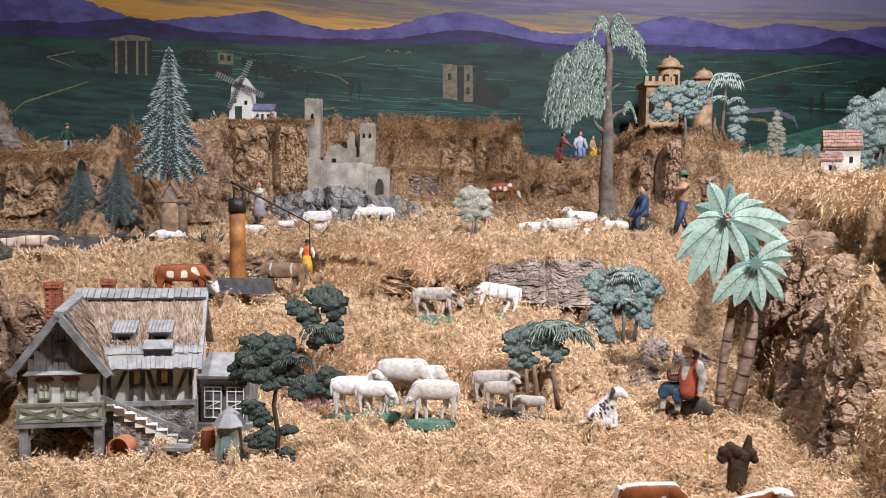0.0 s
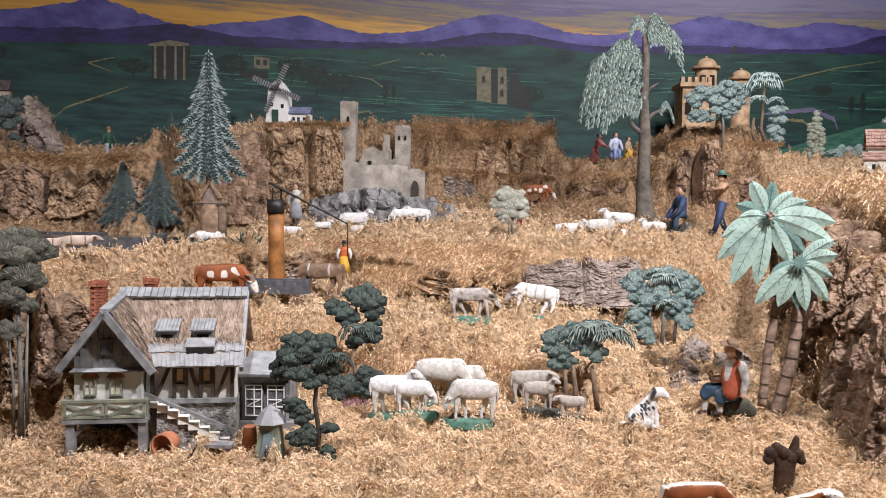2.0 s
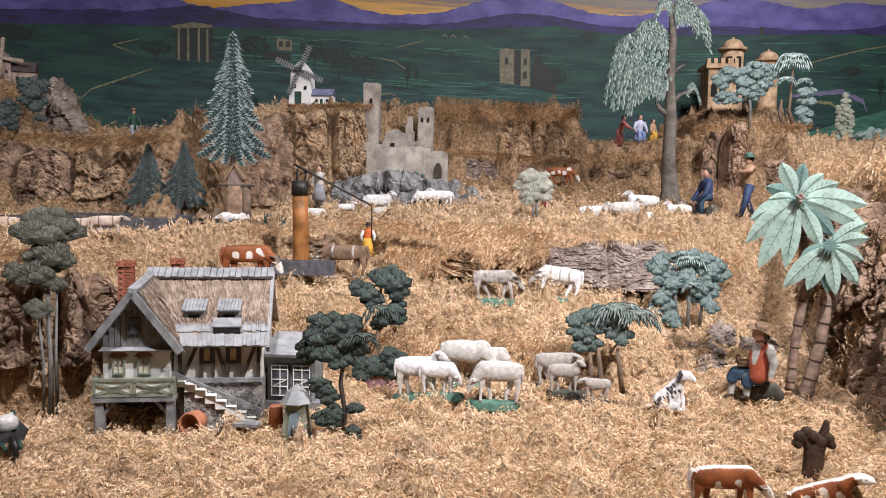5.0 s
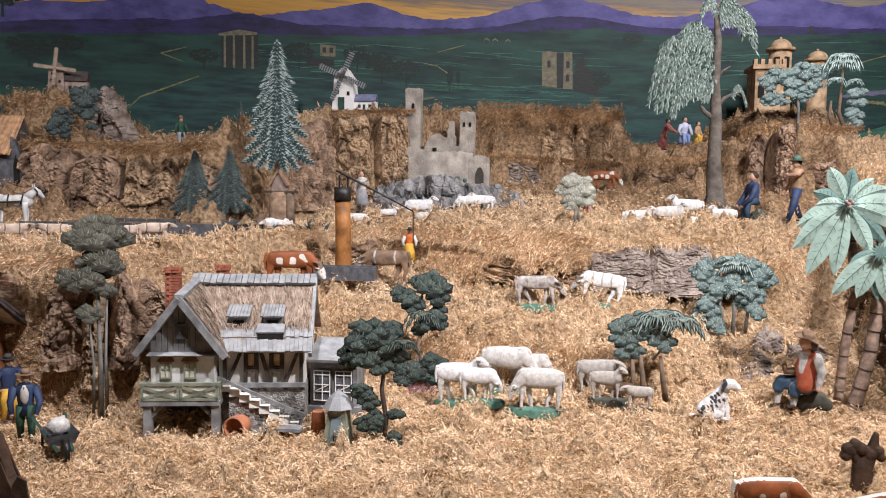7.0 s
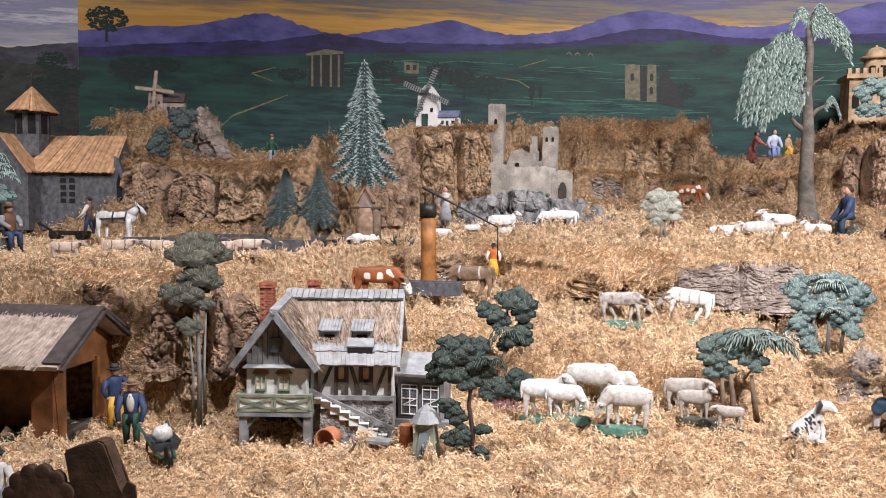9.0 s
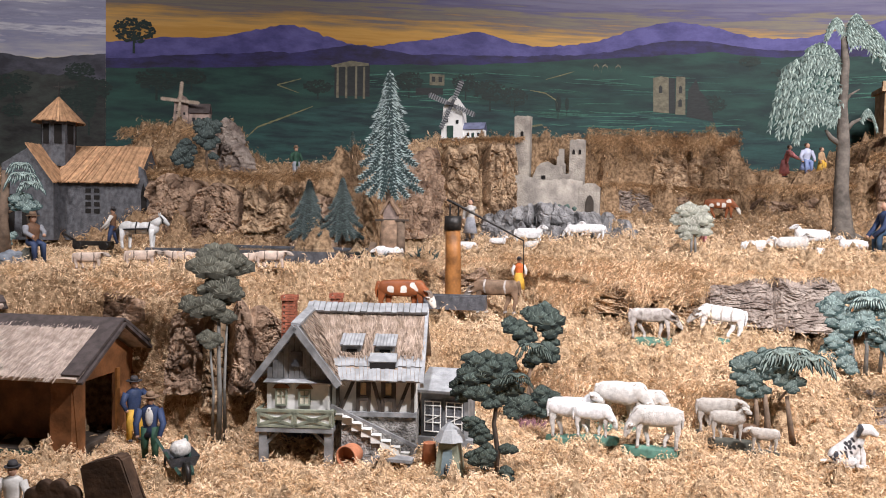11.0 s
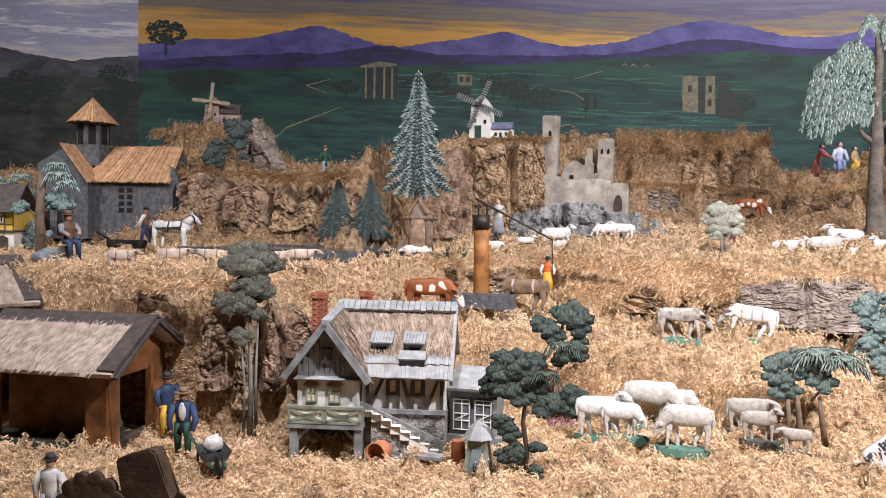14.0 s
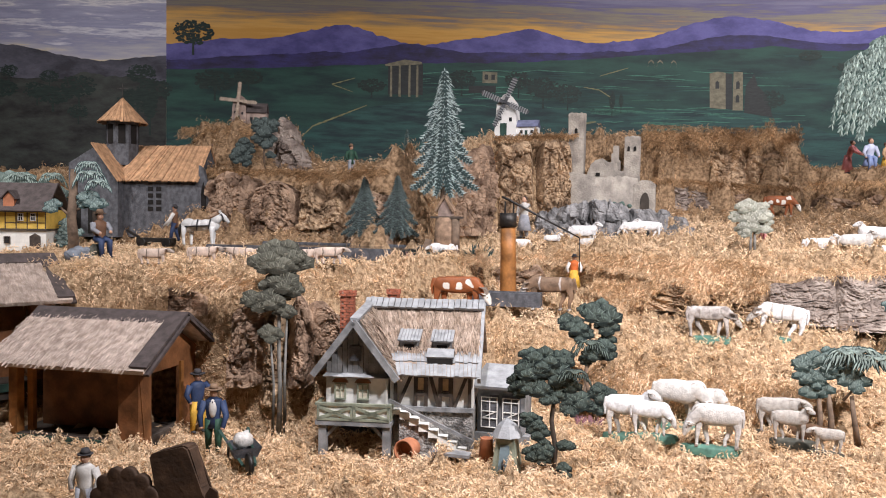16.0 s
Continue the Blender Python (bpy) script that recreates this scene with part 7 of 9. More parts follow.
def palm():
    t = thing("palm", grounded(0.615, 1.775, -10), "cut-out palm with two pale green leafy crowns", "palm")
    for pts, r0, r1 in (([(0.02, 0.0), (0.035, 0.06), (0.05, 0.13), (0.058, 0.20), (0.06, 0.26), (0.052, 0.33)], 0.016, 0.010), ([(-0.005, 0.03), (-0.002, 0.08), (0.004, 0.16), (0.018, 0.25), (0.012, 0.32), (0.0, 0.42)], 0.010, 0.009)):
        bm = bmesh.new()
        n = 26
        xs, zs = [p[0] for p in pts], [p[1] for p in pts]
        path = [(float(np.interp(i / n * (len(pts) - 1), range(len(pts)), xs)), 0.012, float(np.interp(i / n * (len(pts) - 1), range(len(pts)), zs))) for i in range(n + 1)]
        tube(bm, path, [(r0 + (r1 - r0) * i / n) * (1.08 if i % 3 == 0 else 0.95) for i in range(n + 1)], 9, 0, 0.8)
        part("trunk", bm, M_PALMT, t, "ringed brown palm trunk")
        for i in range(2, n, 3):
            bm = bmesh.new()
            p, q = Vector(path[i]), Vector(path[i + 1])
            tube(bm, [p, p.lerp(q, 0.18)], (r0 + (r1 - r0) * i / n) * 1.06, 9, 0, 0.82)
            part("ring", bm, M_DBARK, t)
    for cx, cz, y0, leaves in ((-0.008, 0.440, 0.004, ((83, 0.078, 0.030, 1), (149, 0.075, 0.032, 1), (113, 0.091, 0.036, 0), (53, 0.080, 0.030, 0), (33, 0.094, 0.036, 0), (170, 0.06, 0.026, 0), (196, 0.098, 0.040, 0), (8, 0.136, 0.046, 0), (-40, 0.10, 0.034, 1), (-12, 0.138, 0.044, 0), (216, 0.125, 0.042, 0), (-62, 0.105, 0.036, 0), (262, 0.145, 0.038, 0), (241, 0.152, 0.044, 0))),
                               (0.052, 0.345, -0.016, ((43, 0.094, 0.034, 0), (272, 0.10, 0.034, 1), (24, 0.084, 0.034, 0), (200, 0.06, 0.03, 1), (-12, 0.070, 0.030, 0), (-48, 0.092, 0.032, 0), (-80, 0.10, 0.032, 0), (246, 0.095, 0.036, 0), (220, 0.112, 0.040, 0)))):
        for i, (ang, ln, w, shade) in enumerate(leaves):
            part("leaf", palm_leaf(cx, cz, ang, ln, w, y0 - 0.0012 * i), L_PALM if not shade else [L_PALMSHADE, L_PALM[1]], t)
        # short dark blades: shading painted round the crown's centre
        for i in range(14):
            bm = bmesh.new()
            a = i * 0.449
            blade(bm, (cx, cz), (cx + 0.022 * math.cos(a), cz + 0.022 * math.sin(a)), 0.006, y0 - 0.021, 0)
            part("crown_shade", bm, L_PALMSHADE, t)
    bm = bmesh.new()
    for dx, dz in ((0, 0), (0.006, 0.003), (-0.005, 0.004), (0.002, 0.008), (0.001, -0.006)):
        ball(bm, (-0.008 + dx, -0.026, 0.440 + dz), 0.0045, 0, 8, 6)
    part("fruit", bm, M_PINKW, t, "small pinkish fruit cluster")


palm()


# ---- painted figurines: plain shapes, one mesh each ----
P_WOOL = mat("cream_wool", (0.60, 0.58, 0.55), 0.85, vary=0.2, scale=120, bump=0.7, bump_scale=420, distance=0.002)
P_WHITE = mat("white_wool", (0.74, 0.74, 0.74), 0.8, vary=0.22, scale=120, bump=0.5, bump_scale=420, distance=0.002)
P_GREYW = mat("grey_wool", (0.42, 0.39, 0.355), 0.85, vary=0.2, scale=120, bump=0.7, bump_scale=420, distance=0.002)
P_BROWNW = mat("brown_wool", (0.10, 0.055, 0.03), 0.8, vary=0.3, scale=100, bump=0.5)
P_COW = mat("red_brown_hide", (0.27, 0.085, 0.03), 0.55, vary=0.3, scale=40, bump=0.2)
P_COWW = mat("white_hide_patch", (0.72, 0.68, 0.62), 0.6, vary=0.15, scale=40, bump=0.2)
P_GOAT = mat("brown_goat_hide", (0.20, 0.13, 0.085), 0.6, vary=0.4, scale=50, bump=0.3)
P_SILVER = mat("silvery_goat_hide", (0.44, 0.41, 0.385), 0.45, vary=0.35, scale=60, bump=0.3, hue2=(0.20, 0.175, 0.16))
P_PIG = mat("pinkish_hide", (0.60, 0.48, 0.40), 0.7, vary=0.25, scale=70, bump=0.3)
P_HORSE = mat("dappled_white_hide", (0.62, 0.62, 0.61), 0.6, vary=0.25, scale=45, bump=0.2)
P_HARN = mat("black_harness", (0.03, 0.03, 0.032), 0.5, vary=0.2)
P_BASE = mat("green_figure_base", (0.085, 0.19, 0.145), 0.6, vary=0.35, scale=40, bump=0.3)
P_BASED = mat("dark_figure_base", (0.075, 0.075, 0.06), 0.7, vary=0.35, scale=40, bump=0.3)
P_FACE = mat("painted_hoof_and_face", (0.30, 0.25, 0.21), 0.7, vary=0.3, scale=60)
P_SKIN = mat("painted_flesh", (0.50, 0.30, 0.21), 0.6, vary=0.15, scale=60, bump=0.1)
P_RED = mat("red_waistcoat", (0.34, 0.085, 0.045), 0.65, vary=0.3, scale=50)
P_BLUE = mat("blue_cloth", (0.038, 0.075, 0.125), 0.65, vary=0.3, scale=50)
P_NAVY = mat("dark_blue_coat", (0.035, 0.055, 0.12), 0.6, vary=0.3, scale=50)
P_COAT = mat("blue_coat", (0.032, 0.052, 0.115), 0.6, vary=0.3, scale=50)
P_SHIRT = mat("grey_striped_linen", (0.40, 0.395, 0.38), 0.7, vary=0.35, scale=90)
P_SPOT = mat("dark_spots", (0.05, 0.052, 0.06), 0.6, vary=0.3, scale=50)
P_GREENT = mat("dark_green_trousers", (0.025, 0.07, 0.045), 0.65, vary=0.3, scale=50)
P_LINEN = mat("pale_linen", (0.58, 0.56, 0.53), 0.7, vary=0.2, scale=60)
P_GREY = mat("grey_robe", (0.30, 0.31, 0.34), 0.7, vary=0.3, scale=50)
P_BROWN = mat("brown_cloth", (0.16, 0.085, 0.05), 0.7, vary=0.3, scale=50)
P_TAN = mat("tan_cloth", (0.40, 0.26, 0.15), 0.7, vary=0.3, scale=50)
P_HAT = mat("brown_felt_hat", (0.20, 0.13, 0.085), 0.8, vary=0.3, scale=50)
P_DHAT = mat("dark_felt_hat", (0.045, 0.042, 0.045), 0.7, vary=0.3, scale=50)
P_YEL = mat("yellow_cloth", (0.60, 0.35, 0.05), 0.65, vary=0.3, scale=50)
P_ORANGE = mat("orange_bodice", (0.55, 0.13, 0.03), 0.65, vary=0.3, scale=50)
P_PINK = mat("pink_cloth", (0.50, 0.19, 0.19), 0.65, vary=0.3, scale=50)
P_HAIR = mat("dark_hair", (0.06, 0.04, 0.03), 0.7, vary=0.3, scale=60)


def place(ob, label, cat, group, x, y, rz, z=None, drop=-0.009):
    ob.matrix_world = pose(x, y, (gz(x, y) if z is None else z) - drop, 0, 0, rz)
    return tagged(ob, label, cat, group)


P_LINE = mat("brown_painted_line", (0.19, 0.15, 0.12), 0.7, vary=0.2, scale=60)


def relief(name, shapes, mats, res, thick, line=None, rim=None, plate=None):
    """A painted cut-out with a softly rounded front. shapes: (points, radii, colour, layer, bulge) in x and z; a bulge of nought is paint alone.
    line is the colour of inner contours, rim that of the outer edge, plate a low mound underfoot (middle, half width, half depth, colour)."""
    lo = np.min([np.min(np.array(q[0]) - np.max(q[1]), axis=0) for q in shapes], axis=0) - 2 * res
    hi = np.max([np.max(np.array(q[0]) + np.max(q[1]), axis=0) for q in shapes], axis=0) + 2 * res

    def field(px, pz):
        out, top, which, inner = np.full(px.shape, 9.0), np.zeros(px.shape), np.full(px.shape, -1), np.zeros(px.shape)
        paint = np.full(px.shape, -1)
        for pts, radii, colour, layer, bulge in shapes:
            sd, high = np.full(px.shape, 9.0), np.zeros(px.shape)
            radii = radii if isinstance(radii, (list, tuple)) else [radii] * len(pts)
            pairs = list(zip(pts, pts[1:], radii, radii[1:])) or [(pts[0], pts[0], radii[0], radii[0])]
            for (ax, az), (bx, bz), r0, r1 in pairs:
                dx, dz = bx - ax, bz - az
                k = np.clip(((px - ax) * dx + (pz - az) * dz) / (dx * dx + dz * dz + 1e-12), 0, 1)
                d, r = np.hypot(px - ax - dx * k, pz - az - dz * k), r0 + (r1 - r0) * k
                sd = np.minimum(sd, d - r)
                high = np.maximum(high, np.sqrt(np.maximum(r * r - d * d, 0)))
            if not bulge:
                paint = np.where(sd < 0, colour, paint)
                continue
            level = np.where(sd < 0, layer + high * bulge, -1.0)
            over = level > np.where(which < 0, -1.0, top)
            over &= sd < 0
            top, which, inner = np.where(over, level, top), np.where(over, colour, which), np.where(over, sd, inner)
            out = np.minimum(out, sd)
        return out, np.maximum(top, 0), which, inner, paint

    xs, zs = np.arange(lo[0], hi[0] + res, res), np.arange(lo[1], hi[1] + res, res)
    gx, gz2 = np.meshgrid(xs, zs, indexing="ij")
    mx, mz = gx[:-1, :-1] + res / 2, gz2[:-1, :-1] + res / 2
    out, _, which, inner, paint = field(mx, mz)
    keep = out < 0
    colour = np.where(paint >= 0, paint, which)
    if line is not None:
        colour = np.where((inner > -1.4 * res) & (out < -2.2 * res), line, colour)
    if rim is not None:
        colour = np.where(out > -rim[1], rim[0], colour)
    full = np.pad(keep, 1)
    near = full[:-1, :-1].astype(int) + full[1:, :-1] + full[:-1, 1:] + full[1:, 1:]
    edge = (near > 0) & (near < 4)
    for _ in range(3):
        sd = field(gx, gz2)[0]
        e = res * 0.2
        dx, dz = (field(gx + e, gz2)[0] - sd) / e, (field(gx, gz2 + e)[0] - sd) / e
        gx, gz2 = np.where(edge, gx - np.clip(sd, -res, res) * dx * 0.8, gx), np.where(edge, gz2 - np.clip(sd, -res, res) * dz * 0.8, gz2)
    top = np.where(edge, 0, field(gx, gz2)[1])
    front, back = np.stack([gx, -thick - top, gz2], -1).reshape(-1, 3), np.stack([gx, 0 * gx, gz2], -1).reshape(-1, 3)
    nz, n = len(zs), gx.size
    i, j = np.nonzero(keep)
    a, b, c, d = i * nz + j, (i + 1) * nz + j, (i + 1) * nz + j + 1, i * nz + j + 1
    faces, cols = [np.stack([a, b, c, d], 1), np.stack([d, c, b, a], 1) + n], [colour[i, j], colour[i, j]]
    for p, q, ox, oz in ((a, b, 0, -1), (b, c, 1, 0), (c, d, 0, 1), (d, a, -1, 0)):
        free = ~full[i + 1 + ox, j + 1 + oz]
        faces.append(np.stack([q[free], p[free], p[free] + n, q[free] + n], 1))
        cols.append(colour[i, j][free])
    faces, cols = np.concatenate(faces), np.concatenate(cols)
    points = np.concatenate([front, back])
    if plate:
        cx, rx, ry, tint = plate
        a = np.linspace(0, 2 * math.pi, 29)[:-1]
        wob = 1 + 0.10 * np.sin(3 * a + cx * 90) + 0.05 * np.sin(7 * a)
        rings = [np.stack([cx + rx * q * wob * np.cos(a), -thick / 2 + ry * q * wob * np.sin(a), 0 * a + z], 1) for q, z in ((1.0, -0.016), (1.0, -0.002), (0.9, 0.0015), (0.5, 0.003), (0.02, 0.003))]
        k = len(points) + np.arange(28 * 5).reshape(5, 28)
        turned = np.roll(k, -1, 1)
        more = np.stack([k[:-1], turned[:-1], turned[1:], k[1:]], -1).reshape(-1, 4)
        points, faces, cols = np.concatenate([points, *rings]), np.concatenate([faces, more]), np.concatenate([cols, np.full(len(more), tint)])
    used, flat = np.unique(faces, return_inverse=True)
    me = mesh_np(name, points[used], flat.reshape(faces.shape), mats[0], True)
    for m in mats[1:]:
        me.materials.append(m)
    me.polygons.foreach_set("material_index", cols.astype(np.int32))
    return me


def beast(name, label, group, x, y, ln, hide, seed, face=1, head="graze", lying=False, base=None, second=None, patches=0, z=None, rz=None, horns=0, legs=None, stripes=0, fat=1.0, tail=True, tilt=0, edge=False):
    """A painted animal cut-out seen from its side, ln long from rump to chest, on a little ground plate if base is given."""
    rs = random.Random(seed)
    s = ln * (0.96 if name == "lamb" else 1.0)
    wool = name in ("sheep", "lamb")
    bh = {"sheep": 0.68, "lamb": 0.60, "pig": 0.48}.get(name, 0.66)
    bh = 0.235 if lying else bh
    rr = (0.225 if wool else 0.20) * fat
    j = lambda v: v + rs.uniform(-0.02, 0.02)
    shapes = []
    if lying:
        shapes += [([(-0.42, 0.12), (-0.20, 0.06)], [0.12, 0.05], 0, 0.05, 0.3), ([(0.20, 0.08), (0.46, 0.045)], [0.07, 0.04], 3, 0.06, 0.3), ([(0.10, 0.07), (0.30, 0.035)], [0.06, 0.035], 3, 0.05, 0.3)]
    else:
        for u, o, lay in ((-0.32, 0.10, 0.0), (0.26, -0.06, 0.0), (-0.46, -0.03, 0.08), (0.38, 0.05, 0.08)):
            o *= rs.uniform(0.4, 1.4)
            knee = (u + o * 0.4 + (-0.05 if u < 0 else 0.02), bh * 0.50)
            shapes.append(([(u, bh - 0.02), knee, (u + o, bh * 0.22), (u + o, 0.025)], [0.125 if u < 0 else 0.10, 0.058, 0.036, 0.034], 3, lay, 0.35))
            shapes.append(([(u + o - 0.012, 0.03), (u + o + 0.03, 0.012)], [0.034, 0.026], 1, lay + 0.03, 0.3))
    shapes.append(([(-0.42, bh), (-0.15, j(bh - 0.01)), (0.12, j(bh - 0.015)), (0.36, bh + 0.015)], [rr * 0.86, rr * 0.98, rr, rr * 0.88], 0, 0.06, 0.45))
    if tail:
        shapes.append(([(-0.42 - rr * 0.8, bh + 0.10), (-0.46 - rr * 0.8, bh - 0.04), (-0.45 - rr * 0.8, max(0.05, bh - 0.22))], [0.045, 0.035, 0.02], 0, 0.10, 0.35))
    hx, hz = {"graze": (0.66, bh - 0.24), "up": (0.56, bh + 0.27), "fore": (0.68, bh + 0.11), "low": (0.66, bh - 0.18)}[head]
    if lying and head == "fore":
        hx, hz = 0.62, bh + 0.02
    if lying and head == "up":
        hx, hz = 0.52, bh + 0.30
    shapes.append(([(0.36, bh + 0.04), ((0.36 + hx) / 2, (bh + 0.05 + hz) / 2 + 0.02), (hx, hz)], [rr * 0.72, 0.125 if wool else 0.11, 0.085], 0, 0.10, 0.40))
    dx, dz = (0.42, -0.90) if head == "graze" else (0.62, -0.78) if head == "low" else (0.92, -0.38)
    shapes.append(([(hx, hz), (hx + 0.10 * dx, hz + 0.10 * dz), (hx + 0.20 * dx, hz + 0.20 * dz)], [0.085, 0.075, 0.042], 1 if second else 3, 0.16, 0.5))
    shapes.append(([(hx - 0.02, hz + 0.045), (hx - 0.11, hz + 0.055)], [0.032, 0.014], 1 if second else 3, 0.22, 0.5))
    shapes.append(([(hx + 0.07 * dx + 0.01, hz + 0.07 * dz + 0.03)], [0.016], 4, 0, 0))
    for k in range(horns):
        shapes.append(([(hx - 0.01 + 0.04 * k, hz + 0.06), (hx - 0.05 + 0.05 * k, hz + 0.16), (hx - 0.15 + 0.07 * k, hz + 0.20)], [0.024, 0.018, 0.010], 4, 0.20, 0.4))
    for k in range(patches):
        u, v = -0.42 + 0.84 * (k + 0.5) / patches + rs.uniform(-0.05, 0.05), bh + rs.uniform(-0.10, 0.10)
        shapes.append(([(u, v), (u + rs.uniform(-0.06, 0.06), v + rs.uniform(-0.09, 0.09)), (u + 0.05, v - 0.06)], [rs.uniform(0.04, 0.09), rs.uniform(0.03, 0.07), 0.03], 1, 0, 0))
    for k in range(stripes):
        u = -0.26 + 0.50 * k / max(1, stripes - 1)
        shapes.append(([(u, bh - rr * 0.8), (u + 0.03, bh), (u, bh + rr)], [0.018, 0.026, 0.018], 1 if name == "goat" else 4, 0, 0))
    wide = 0.84 if name == "sheep" else 1.0
    s *= 1.12 if name == "sheep" else 1.0
    shapes = [([(face * px * s * wide, pz * s) for px, pz in pts], [r * s for r in radii], c, lay * s, bulge) for pts, radii, c, lay, bulge in shapes]
    me = relief(name, shapes, [hide, second or P_FACE, base or P_BASE, legs or hide, P_LINE], max(0.00085, s / 95), 0.05 * s, 4, (1, s * 0.013) if edge else None, (face * 0.05 * s, 0.60 * s, 0.19 * s, 2) if base else None)
    ob = new(name, me)
    place(ob, label, "animal figurine", group, x, y, (-math.degrees(math.atan2(x, y)) * 0.5 if rz is None else rz), z, -0.012 if base else -0.016 if lying or name == "pig" else -0.010)
    ob.matrix_world = ob.matrix_world @ pose(0, 0, 0, 0, tilt, 0)
    return ob


# sheep on the front meadow
F1 = "sheep on the front meadow"
beast("sheep", "white painted sheep figurine looking up, on green base", F1, -0.178, 1.712, 0.082, P_WHITE, 1, 1, "up", base=P_BASE, legs=P_WOOL)
beast("sheep", "cream painted sheep figurine grazing beside another", F1, -0.134, 1.690, 0.066, P_WHITE, 2, 1, "graze", base=P_BASE, legs=P_WOOL)
beast("sheep", "cream painted sheep figurine grazing on green base", F1, -0.080, 1.815, 0.095, P_WOOL, 3, 1, "graze", base=P_BASE)
beast("sheep", "cream painted sheep figurine half hidden behind another", F1, -0.030, 1.835, 0.075, P_WOOL, 4, 1, "graze")
beast("sheep", "cream painted sheep figurine grazing on broad green base", F1, -0.012, 1.652, 0.082, P_WOOL, 5, -1, "graze", base=P_BASE)
beast("sheep", "grey painted sheep figurine with raised head", F1, 0.115, 1.808, 0.072, P_GREYW, 6, 1, "fore", base=P_BASED)
beast("sheep", "small grey painted lamb figurine on dark base", F1, 0.128, 1.722, 0.058, P_GREYW, 7, 1, "up", base=P_BASED)
beast("sheep", "small grey painted lamb figurine grazing", F1, 0.190, 1.690, 0.046, P_GREYW, 8, -1, "fore", base=P_BASED)
beast("sheep", "dark brown lamb figurine lying down", F1, 0.164, 1.795, 0.050, P_BROWNW, 9, 1, "graze", lying=True, fat=1.3)
# lambs on the terrace by the castle rock
F2 = "lambs on the terrace"
beast("lamb", "white lamb figurine lying in the straw", F2, -0.587, 2.56, 0.058, P_WHITE, 11, -1, "fore", lying=True)
beast("lamb", "white lamb figurine lying with head raised", F2, -0.462, 2.44, 0.042, P_WHITE, 12, 1, "up", lying=True)
beast("lamb", "white sheep figurine standing by the rock", F2, -0.392, 2.61, 0.078, P_WHITE, 13, 1, "up")
beast("lamb", "grey-white lamb figurine lying before another", F2, -0.362, 2.565, 0.060, P_WOOL, 14, 1, "up", lying=True)
beast("lamb", "white lamb figurine grazing by the rock", F2, -0.250, 2.68, 0.062, P_WHITE, 15, -1, "graze", lying=False)
beast("lamb", "white lamb figurine standing by the rock", F2, -0.200, 2.69, 0.066, P_WHITE, 16, -1, "up")
beast("lamb", "white lamb figurine lying under the spruce", F2, -0.735, 2.225, 0.066, P_WHITE, 17, -1, "fore", lying=True)
beast("lamb", "white lamb figurine lying with raised head", F2, 0.288, 2.60, 0.078, P_WHITE, 18, 1, "up", lying=True)
beast("lamb", "white lamb figurine lying with raised head", F2, 0.372, 2.53, 0.078, P_WOOL, 19, 1, "up", lying=True)
beast("lamb", "white lamb figurine lying in the straw", F2, 0.430, 2.55, 0.076, P_WHITE, 20, -1, "fore", lying=True)
beast("lamb", "white ram figurine lying behind the lambs", F2, 0.450, 2.71, 0.086, P_WHITE, 21, -1, "up", lying=True)
beast("lamb", "white lamb figurine lying beside the weeping tree", F2, 0.545, 2.615, 0.066, P_WHITE, 22, -1, "up", lying=True)
# striped pigs by the pond
F3 = "pigs above the rocks"
for k, (px, py, pl, pf, lb) in enumerate(((-1.251, 1.624, 0.054, 1, "alone"), (-1.176, 1.712, 0.060, 1, "in a row"), (-1.045, 1.66, 0.052, -1, "in a row"), (-1.015, 1.69, 0.048, 1, "in a row"), (-0.992, 1.70, 0.048, -1, "behind others"), (-0.895, 1.72, 0.048, 1, "near the rock"), (-0.855, 1.725, 0.056, 1, "near the rock"))):
    beast("pig", "pinkish pig figurine with dark saddle stripes, " + lb, F3, px, py, pl, P_PIG, 30 + k, pf, "fore", second=P_FACE, stripes=2)
# cattle and goats
beast("cow", "red-brown and white cow figurine beside the trough", "cattle", -0.612, 1.95, 0.105, P_COW, 41, 1, "graze", second=P_COWW, patches=3, horns=2)
beast("cow", "red-brown cow figurine with white patches", "cattle", 0.318, 1.215, 0.085, P_COW, 42, 1, "low", second=P_COWW, patches=2, rz=6, edge=True, z=-0.022)
beast("cow", "red-brown cow figurine with white patches, head lowered", "cattle", 0.478, 1.215, 0.080, P_COW, 43, 1, "fore", second=P_COWW, patches=3, rz=-12, edge=True, tilt=-20, z=-0.035)
beast("cow", "dark brown and white cow figurine on the back pasture", "cattle", 0.215, 3.02, 0.085, P_COW, 44, 1, "graze", second=P_COWW, patches=4)
beast("goat", "dark brown goat figurine drinking at the trough", "goats", -0.415, 2.13, 0.105, P_GOAT, 45, -1, "low", second=P_SILVER, horns=2, stripes=2, fat=0.95)
beast("goat", "silvery grey goat figurine with lowered head", "goats", -0.018, 2.14, 0.092, P_SILVER, 46, 1, "low", second=P_GREYW, horns=2, fat=0.95, base=P_BASE, stripes=3)
beast("goat", "silvery white goat figurine with horns and dark straps", "goats", 0.140, 2.15, 0.096, P_WHITE, 47, -1, "low", second=P_GREYW, horns=2, base=P_BASE, fat=1.0, stripes=3, tilt=7)


